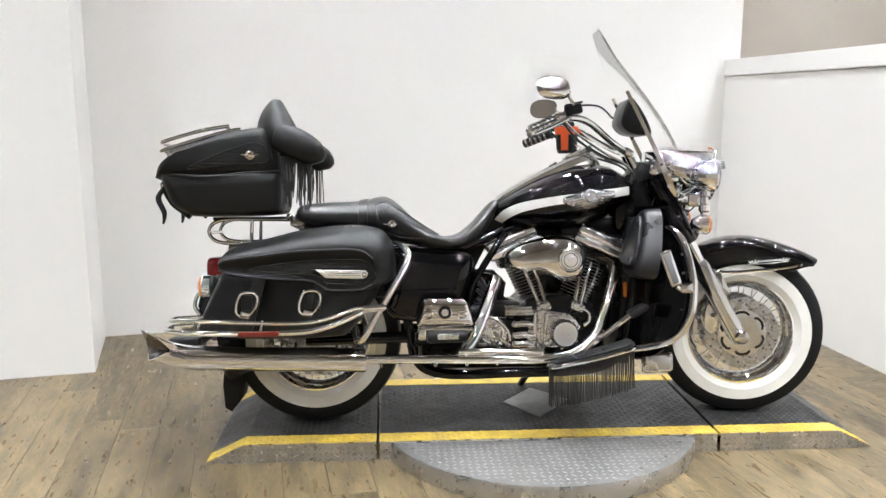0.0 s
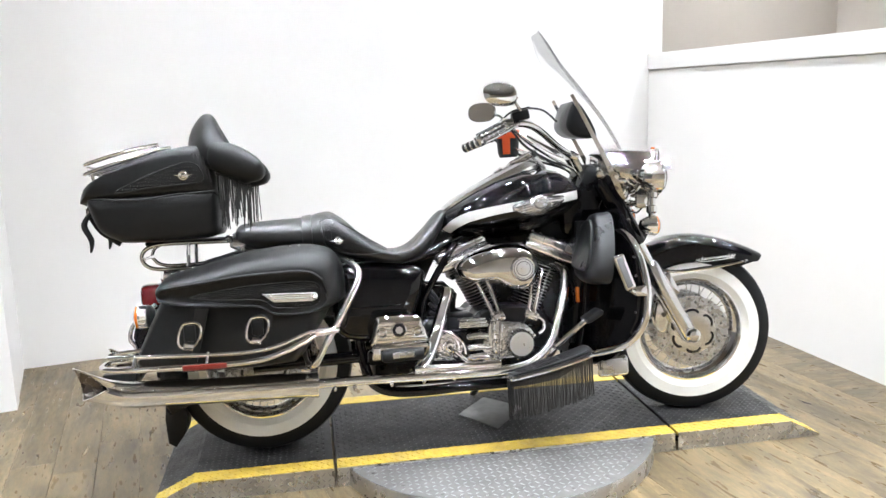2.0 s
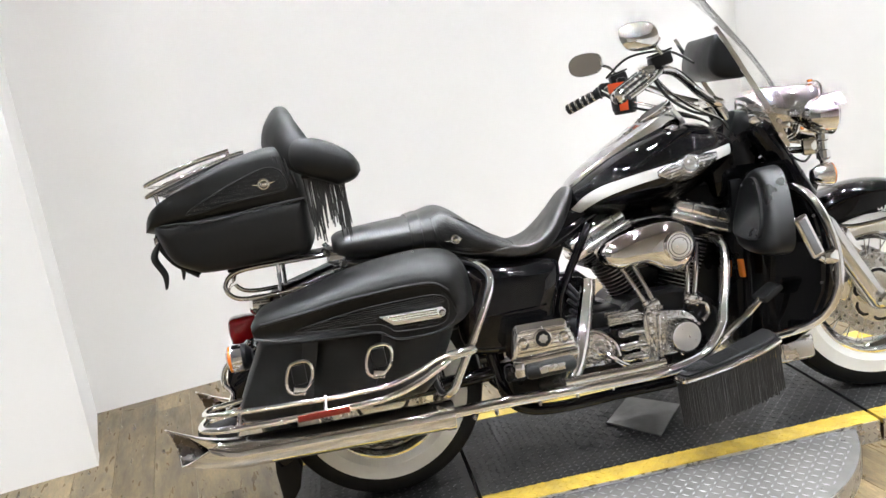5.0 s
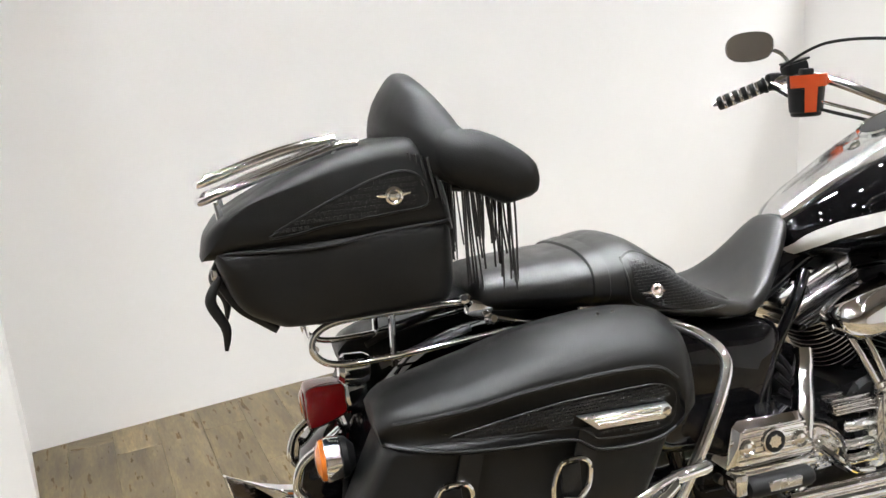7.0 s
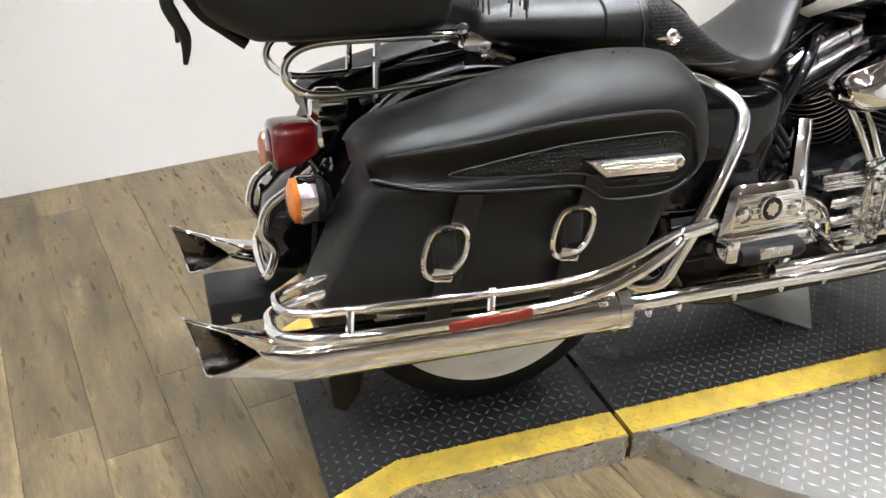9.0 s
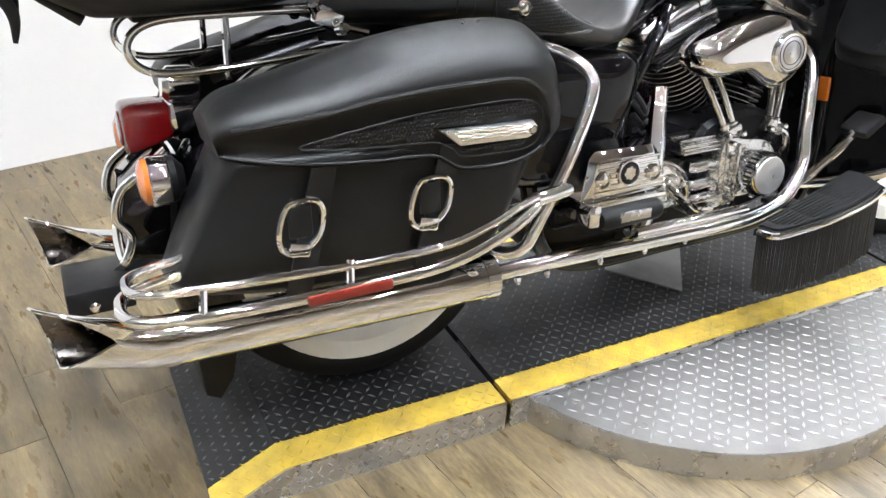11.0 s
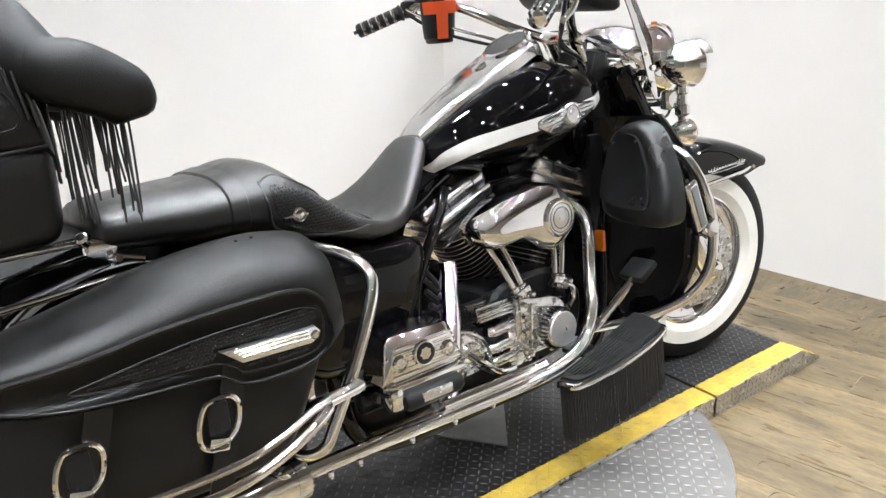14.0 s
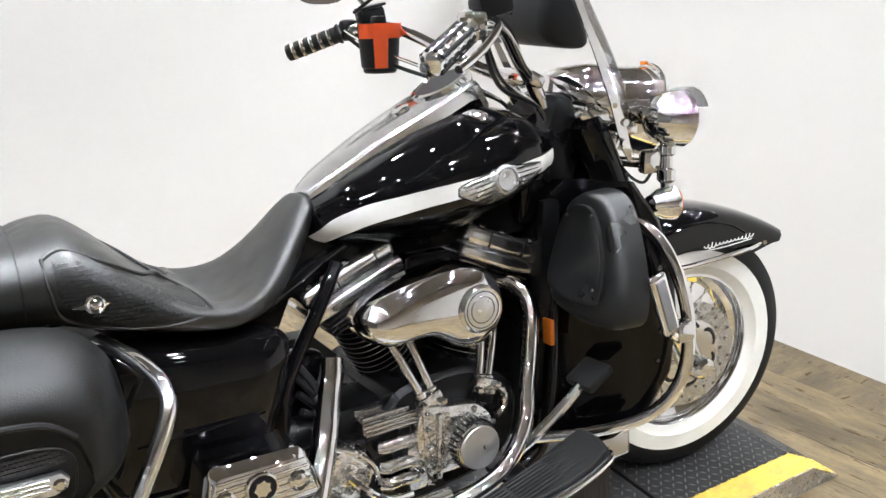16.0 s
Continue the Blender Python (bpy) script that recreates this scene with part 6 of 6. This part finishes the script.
rail("screen_band", [(1.36, -0.2, 1.0), (1.405, -0.14, 1.01), (1.425, 0, 1.015), (1.405, 0.14, 1.01), (1.36, 0.2, 1.0)], 0.005, CHROME, scr, put=fp)
fp("screen_pouch", puff(B(), [(1.225, 1.15), (1.236, 1.205), (1.255, 1.24), (1.275, 1.232), (1.315, 1.17), (1.335, 1.115), (1.31, 1.105), (1.255, 1.115)], [(-0.15, 0.02), (-0.145, 0.006), (-0.13, 0), (0.13, 0), (0.145, 0.006), (0.15, 0.02)]), SATIN, label="black zipped windscreen pouch", smooth=50)
# handlebar
hb = rail("handlebar", [(0.89, -0.418, 1.102), (0.965, -0.357, 1.138), (1.03, -0.305, 1.156), (1.10, -0.235, 1.143), (1.19, -0.13, 1.08), (1.25, -0.06, 1.045), (1.26, 0, 1.04), (1.25, 0.06, 1.045), (1.19, 0.13, 1.08), (1.10, 0.26, 1.145), (1.04, 0.34, 1.152), (0.97, 0.385, 1.13), (0.89, 0.42, 1.103)], 0.0127, CHROME, label="chrome handlebar", put=hp, seg=14)
for s in (-1, 1):
    d = V(0.13, -0.055, 0.047).normalized() if s > 0 else V(0.105, 0.085, 0.05).normalized()
    fw = V(0.39, 0.92, 0.0) if s > 0 else V(0.63, -0.78, 0.0)
    o = V(0.882, 0.424 * s, 1.098)
    gr = hp("grip", lathe(B(), [(0, 0.012), (0.004, 0.0185), (0.012, 0.0195), (0.125, 0.019), (0.13, 0.023), (0.134, 0.023), (0.136, 0.015)], o, d, 24), RUBBER if s > 0 else CHROME, hb, "handlebar grip")
    for k in range(5):
        hp("grip_ring", lathe(B(), [(0.016 + 0.022 * k, 0.0195), (0.018 + 0.022 * k, 0.0208), (0.0225 + 0.022 * k, 0.0208), (0.0245 + 0.022 * k, 0.0195)], o, d, 24), CHROME if s > 0 else ALLOY, gr)
    if s < 0:
        u = d.orthogonal().normalized()
        w = d.cross(u)
        for j in range(9):
            a = 2 * math.pi * j / 9
            e_ = (u * math.cos(a) + w * math.sin(a)) * 0.0188
            hp("grip_pad", tube(B(), [o + d * 0.014 + e_, o + d * 0.12 + e_], 0.0042, 6, 1, smooth=False), RUBBER, gr)
    q = o + d * 0.155
    hp("switch_housing", box(B(), q, (0.045, 0.036, 0.048), 0.012), SATIN if s > 0 else CHROME, hb, "switch housing")
    hp("master_cylinder", box(B(), q + V(0.045, -0.025 * s, 0.03), (0.06, 0.05, 0.035), 0.008, roty(-12)), SATIN, hb, "black fluid reservoir")
    hp("reservoir_cap", box(B(), q + V(0.045, -0.025 * s, 0.05), (0.062, 0.052, 0.006), 0.002, roty(-12)), SATIN, hb)
    rail("lever", [q + fw * 0.015 + d * 0.03, q + fw * 0.045, o + fw * 0.058 + d * 0.06, o + fw * 0.052 - d * 0.01], 0.0065, CHROME, hb, "polished lever", put=hp)
    # mirror
    m0 = q + V(0.045, 0.0, 0.045)
    mc_ = V(0.965, 0.40 * s, 1.246)
    rail("mirror_stem", [m0, m0 + V(-0.02, 0.012 * s, 0.03), mc_ + V(0.055, -0.005 * s, -0.012)], 0.0055, CHROME, hb, put=hp)
    ring = [(0.062 * math.copysign(abs(math.cos(a)) ** 0.8, math.cos(a)), 0.04 * math.copysign(abs(math.sin(a)) ** 0.8, math.sin(a))) for a in (2 * math.pi * k / 32 for k in range(32))]
    R_ = Matrix.Translation(mc_) @ Matrix.Rotation(radians(90 + 62 * s), 4, "Z") @ Matrix.Rotation(radians(1 if s > 0 else -18), 4, "X")
    bm = loft(B(), [[V(x * f, -dy, z * f) for x, z in ring] for dy, f in ((0.0, 1.0), (0.004, 1.03), (0.014, 0.96), (0.024, 0.8), (0.03, 0.55), (0.032, 0.2))])
    bmesh.ops.transform(bm, matrix=R_, verts=bm.verts)
    mr = hp("mirror", bm, CHROME, hb, "oval chrome mirror")
    bm = loft(B(), [[V(x * f, 0.0012 + dy, z * f) for x, z in ring] for dy, f in ((0.0, 0.95), (0.001, 0.94))])
    bmesh.ops.transform(bm, matrix=R_, verts=bm.verts)
    hp("mirror_glass", bm, TAN, mr, "mirror glass")
for s in (-1, 1):
    for k in range(2):
        rail("control_cable", [(1.0, 0.36 * s, 1.15 - 0.01 * k), (1.06, 0.27 * s, 1.10 - 0.02 * k), (1.16, 0.13 * s, 1.045 - 0.015 * k), (1.26, 0.08 * s, 0.99), (1.30, 0.06 * s, 0.93)], 0.0045, SATIN if k else CHROME, label="control cable", put=hp)
rail("control_cable", [(1.02, 0.33, 1.185), (1.08, 0.22, 1.235), (1.16, 0.05, 1.225), (1.2, -0.08, 1.17)], 0.004, SATIN, label="control cable", put=hp)
for s in (-1, 1):
    hp("bar_riser", lathe(B(), [(0, 0.016), (0.06, 0.016)], (1.29, 0.05 * s, 0.985), (-0.45, 0, 0.89), 16), CHROME)
hp("bar_clamp", box(B(), (1.262, 0, 1.043), (0.045, 0.15, 0.03), 0.01, roty(27)), CHROME)
# drink holder on the left bar: black cup with an orange T-shaped strap
CUP = V(1.058, 0.276, 1.104)
cup = hp("drink_holder", lathe(B(), [(-0.052, 0.034), (-0.048, 0.038), (-0.042, 0.038), (-0.038, 0.042), (0.052, 0.048), (0.056, 0.046), (0.054, 0.042), (-0.03, 0.037)], CUP, (0, 0, 1), 32), SATIN, label="black cup holder with orange strap")
rr = []
for k in range(13):
    a = radians(190 + 145 * k / 12)
    rr.append([CUP + V(0.0496 * math.cos(a), 0.0496 * math.sin(a), 0.024), CUP + V(0.0515 * math.cos(a), 0.0515 * math.sin(a), 0.056)])
bm = loft(B(), rr, wrap=False)
bmesh.ops.solidify(bm, geom=bm.faces[:], thickness=0.002)
hp("strap_band", bm, ORANGE, cup, "orange rubber strap")
rr = []
for k in range(7):
    a = radians(236 + 38 * k / 6)
    rr.append([CUP + V(0.0445 * math.cos(a), 0.0445 * math.sin(a), -0.04), CUP + V(0.0505 * math.cos(a), 0.0505 * math.sin(a), 0.03)])
bm = loft(B(), rr, wrap=False)
bmesh.ops.solidify(bm, geom=bm.faces[:], thickness=0.002)
hp("strap_tab", bm, ORANGE, cup, "orange rubber strap")
hp("holder_clamp", box(B(), CUP + V(-0.0, 0.0, 0.062), (0.03, 0.03, 0.02), 0.005), SATIN, cup)

# ---- lower fairings, engine guard ----
for s in (-1, 1):
    sh = bp("leg_shield", loft(B(), [[V(xa, s * 0.06, z), V(xa + 0.05, s * 0.14, z), V(xb - 0.02, s * (yo - 0.03), z), V(xb, s * yo, z), V(xb - 0.012, s * (yo + 0.004), z), V(xb - 0.04, s * (yo - 0.018), z), V(xa + 0.03, s * 0.128, z), V(xa - 0.018, s * 0.06, z)] for z, xa, xb, yo in ((0.84, 1.27, 1.355, 0.235), (0.76, 1.27, 1.395, 0.265), (0.66, 1.265, 1.415, 0.285), (0.56, 1.255, 1.42, 0.29), (0.45, 1.24, 1.41, 0.285), (0.36, 1.225, 1.37, 0.262), (0.31, 1.22, 1.32, 0.225), (0.285, 1.225, 1.27, 0.18))]), PAINT, label="gloss black lower fairing", smooth=60)
    def gbox(rows, ins=0.0, dx=0.0):
        """Outline across the bike, leaning with height, at a depth along x."""
        o = spline([V(0, y, z) for y, z in ((0.145, 0.79), (0.175, 0.822), (0.225, 0.826), (0.268, 0.80), (0.312, 0.715), (0.336, 0.63), (0.322, 0.592), (0.25, 0.59), (0.165, 0.605), (0.138, 0.64), (0.138, 0.72))], 4, True)
        out = []
        for d, i in rows:
            out.append([V(1.197 + 0.24 * (p.z - 0.6) + 0.12 * max(0, p.y - 0.26) + dx + d, s * (0.24 + (p.y - 0.23) * (1.05 - i / 0.1)), 0.705 + (p.z - 0.705) * (1 - i / 0.115)) for p in o])
        return out

    gb = bp("glove_box", loft(B(), gbox(((0.0, 0.028), (0.003, 0.012), (0.012, 0.003), (0.024, 0.0), (0.066, -0.002)))), GLOVE, sh, "matt black glove box", smooth=60)
    bp("speaker_lid", loft(B(), [[V(p.x - 0.006, p.y - 0.014 * s, p.z + 0.012) for p in r] for r in gbox(((0.008, 0.032), (-0.001, 0.032), (-0.002, 0.035), (0.0005, 0.040)))]), GLOVE, gb, "recessed lid panel", smooth=50)
    for y, z in ((0.168, 0.785), (0.235, 0.79), (0.152, 0.655), (0.272, 0.66)):
        bp("lid_screw", lathe(B(), [(0, 0.004), (0.003, 0.003)], (1.19 + 0.24 * (z - 0.6), (y + 0.012) * s, z), (-1, 0, 0.24), 8), STEEL, gb)
    bp("side_marker", box(B(), (1.222, 0.13 * s, 0.535), (0.01, 0.03, 0.056), 0.004), AMBER, sh, "amber side marker")
    for k in range(7):
        z = 0.80 - 0.065 * k
        bp("shield_stud", lathe(B(), [(0, 0.005), (0.003, 0.004)], (1.385 - 0.25 * abs(z - 0.6) ** 2, s * (0.29 - 0.12 * abs(z - 0.58)), z), (-0.3, s, 0), 8), STEEL, sh)
    g = rail("engine_guard", [(1.29, 0.06 * s, 0.79), (1.335, 0.16 * s, 0.785), (1.368, 0.265 * s, 0.745), (1.39, 0.315 * s, 0.67), (1.405, 0.335 * s, 0.56), (1.392, 0.33 * s, 0.45), (1.35, 0.29 * s, 0.375), (1.27, 0.22 * s, 0.335), (1.18, 0.13 * s, 0.31)], 0.0135, CHROME, label="chrome engine guard hoop", seg=14)
    pg = bp("highway_peg", box(B(), (1.318, 0.352 * s, 0.626), (0.04, 0.018, 0.128), 0.008, roty(-20), 3), CHROME, label="folded chrome highway peg with grey pad")
    bp("peg_pad", box(B(), (1.316, 0.3615 * s, 0.626), (0.022, 0.006, 0.108), 0.0025, roty(-20)), PEGPAD, pg, "grey ribbed pad")
    bp("peg_arm", tube(B(), [(1.34, 0.35 * s, 0.565), (1.36, 0.348 * s, 0.552), (1.385, 0.338 * s, 0.553)], 0.011, 10, 4), CHROME, pg)
    bp("peg_clamp", box(B(), (1.372, 0.34 * s, 0.56), (0.045, 0.05, 0.04), 0.01), CHROME, pg)
lp = bp("lower_peg", box(B(), (1.325, -0.19, 0.275), (0.115, 0.025, 0.075), 0.014, None, 3), CHROME, label="chrome framed peg board under the fairing")
bp("peg_face", box(B(), (1.325, -0.2045, 0.275), (0.095, 0.006, 0.055), 0.006), ALLOY, lp)
bp("regulator", box(B(), (1.235, 0, 0.3), (0.04, 0.16, 0.1), 0.01), ENGINE)

bp("front_panel", plate(B(), [(1.20, 0.30), (1.27, 0.30), (1.30, 0.80), (1.24, 0.80), (1.225, 0.6)], -0.1, 0.1, 0.01), ENGINE, label="black frame panel ahead of the engine")
bp("neck_gusset", box(B(), (1.265, 0, 0.83), (0.14, 0.17, 0.17), 0.03), PAINT)
# black block added to close bright slivers between tank and fork
bp("neck_filler", box(B(), (1.31, 0, 0.905), (0.11, 0.18, 0.2), 0.03, roty(20)), ENGINE, label="black filler block behind the fork")

# ---- tail lamp, rear signals ----
rings = []
for x, w, h, z in ((-0.222, 0.032, 0.026, 0.63), (-0.232, 0.042, 0.034, 0.63), (-0.258, 0.049, 0.039, 0.626), (-0.29, 0.053, 0.043, 0.622), (-0.301, 0.052, 0.042, 0.621), (-0.306, 0.046, 0.036, 0.621)):
    rings.append([V(x, w * math.copysign(abs(math.cos(a)) ** 0.55, math.cos(a)), z + h * math.copysign(abs(math.sin(a)) ** 0.55, math.sin(a))) for a in (2 * math.pi * k / 36 for k in range(36))])
tl_ = bp("tail_lamp", loft(B(), rings), RED, label="red tail lamp in chrome housing", smooth=45)
bp("lens_ridge", lathe(B(), [(0.0, 0.030), (0.004, 0.029), (0.006, 0.022)], (-0.305, 0, 0.621), (-1, 0, 0), 28), RED, tl_)
bp("lamp_back", lathe(B(), [(0, 0.036), (0.012, 0.045), (0.03, 0.044), (0.05, 0.03)], (-0.232, 0, 0.632), (1, 0, 0.05), 28), CHROME, tl_)
bp("plate_lamp", lathe(B(), [(0, 0.02), (0.01, 0.03), (0.045, 0.032), (0.06, 0.026)], (-0.235, -0.03, 0.692), (1, 0, -0.1), 24), CHROME)
bp("signal_bar", tube(B(), [(-0.262, -0.165, 0.57), (-0.235, -0.08, 0.57), (-0.235, 0.08, 0.57), (-0.262, 0.165, 0.57)], 0.009, 10, 5), CHROME, label="chrome rear signal bar")
for s in (-1, 1):
    sg_ = bp("rear_signal", lathe(B(), [(0.04, 0.01), (0.034, 0.03), (0.024, 0.039), (0.0, 0.041), (-0.004, 0.0395)], (-0.288, 0.168 * s, 0.57), (1, 0, 0), 32), CHROME, label="round chrome rear turn signal")
    bp("signal_lens", lathe(B(), [(-0.002, 0.038), (-0.012, 0.037), (-0.019, 0.024), (-0.021, 0.006)], (-0.288, 0.168 * s, 0.57), (1, 0, 0), 32), AMBER, sg_, "amber lens")
    bp("signal_back", lathe(B(), [(0.026, 0.038), (0.036, 0.036), (0.05, 0.02)], (-0.288, 0.168 * s, 0.57), (1, 0, 0), 32), SATIN, sg_, "black signal housing")
# bracket box between the exhaust tips
pb = bp("plate_bracket", box(B(), (-0.39, 0, 0.348), (0.11, 0.15, 0.046), 0.006), SATIN, label="black plate bracket between the exhaust tips")
bp("bracket_bolt", lathe(B(), [(0, 0.009), (0.008, 0.009), (0.012, 0.005)], (-0.402, -0.075, 0.342), (0, -1, 0), 14), CHROME, pb)
bp("bracket_arm", tube(B(), [(-0.35, 0, 0.355), (-0.27, 0, 0.40), (-0.2, 0, 0.45)], 0.02, 8, 4), SATIN, pb)
bp("bracket_panel", box(B(), (-0.255, 0, 0.46), (0.012, 0.16, 0.1), 0.004, roty(8)), SATIN, label="dark bracket panel behind the wheel")

# ---- floor planks: alike pieces on one mesh near the stand, the rest joined ----
PW, PL = 0.148, 1.2
turn_m = Matrix(((BACK.x, ALONG.x, 0), (BACK.y, ALONG.y, 0), (0, 0, 1)))


def plank_mesh():
    bm = box(B(), (0, 0, -0.006), (PL - 0.0012, PW - 0.001, 0.012), 0.0005, segs=1)
    me = bpy.data.meshes.new("plank")
    bm.to_mesh(me)
    bm.free()
    me.materials.append(WOOD)
    return me


pm = plank_mesh()
rng = random.Random(4)
near_pl, far_pl = [], []
for j in range(-48, 49):
    off = rng.random() * PL
    for i in range(-9, 9):
        c = BACK * (i * PL + off) + ALONG * (j * PW)
        p = V(0.6, -0.9, 0) + c
        if -5 < p.x < 7 and -6.5 < p.y < 3.2:
            (near_pl if (p - V(0.35, 0.1, 0)).length < 2.15 else far_pl).append(p)
near_pl.sort(key=lambda p: (p - V(0.35, 0.1, 0)).length)
far_pl += near_pl[300:]
ang = math.atan2(BACK.y, BACK.x)
for p in near_pl[:300]:
    ob = new("plank", pm)
    ob.parent = floor
    ob.location = (p.x, p.y, GROUND)
    ob.rotation_euler = (0, 0, ang)
verts, faces = [], []
for p in far_pl:
    k = len(verts)
    for sx, sy in ((-1, -1), (1, -1), (1, 1), (-1, 1)):
        q = p + BACK * (sx * (PL / 2 - 0.001)) + ALONG * (sy * (PW / 2 - 0.0008))
        verts += [(q.x, q.y, GROUND - 0.012), (q.x, q.y, GROUND)]
    faces += [(k + 1, k + 7, k + 5, k + 3), (k, k + 1, k + 3, k + 2), (k + 2, k + 3, k + 5, k + 4), (k + 4, k + 5, k + 7, k + 6), (k + 6, k + 7, k + 1, k)]
me = bpy.data.meshes.new("plank_rest")
me.from_pydata(verts, [], faces)
me.materials.append(WOODREST)
ob = new("plank_rest", me)
ob.parent = floor
ob["kind"] = "stuff"

# scuffs on the planks beside the turntable
SCUFF = mat("scuff_rubber", (0.03, 0.03, 0.03), 0.7, vary=0.4, vscale=40)
for a, m, b in (((1.435, -0.542), (1.452, -0.541), (1.459, -0.551)), ((1.334, -0.634), (1.36, -0.634), (1.372, -0.645)), ((1.261, -0.683), (1.27, -0.70), (1.262, -0.715)), ((1.029, -0.769), (1.022, -0.779), (1.011, -0.792)), ((1.043, -0.778), (1.046, -0.80), (1.037, -0.829))):
    bm = tube(B(), [(*a, 0.0), (*m, 0.0), (*b, 0.0)], 0.002, 6, 4, radii=[0.0006, 0.0024, 0.0008])
    bmesh.ops.scale(bm, vec=(1, 1, 0.3), verts=bm.verts)
    bmesh.ops.translate(bm, vec=(0, 0, GROUND + 0.0004), verts=bm.verts)
    part("scuff_mark", bm, SCUFF, floor, "dark curved scuff mark on the planks")
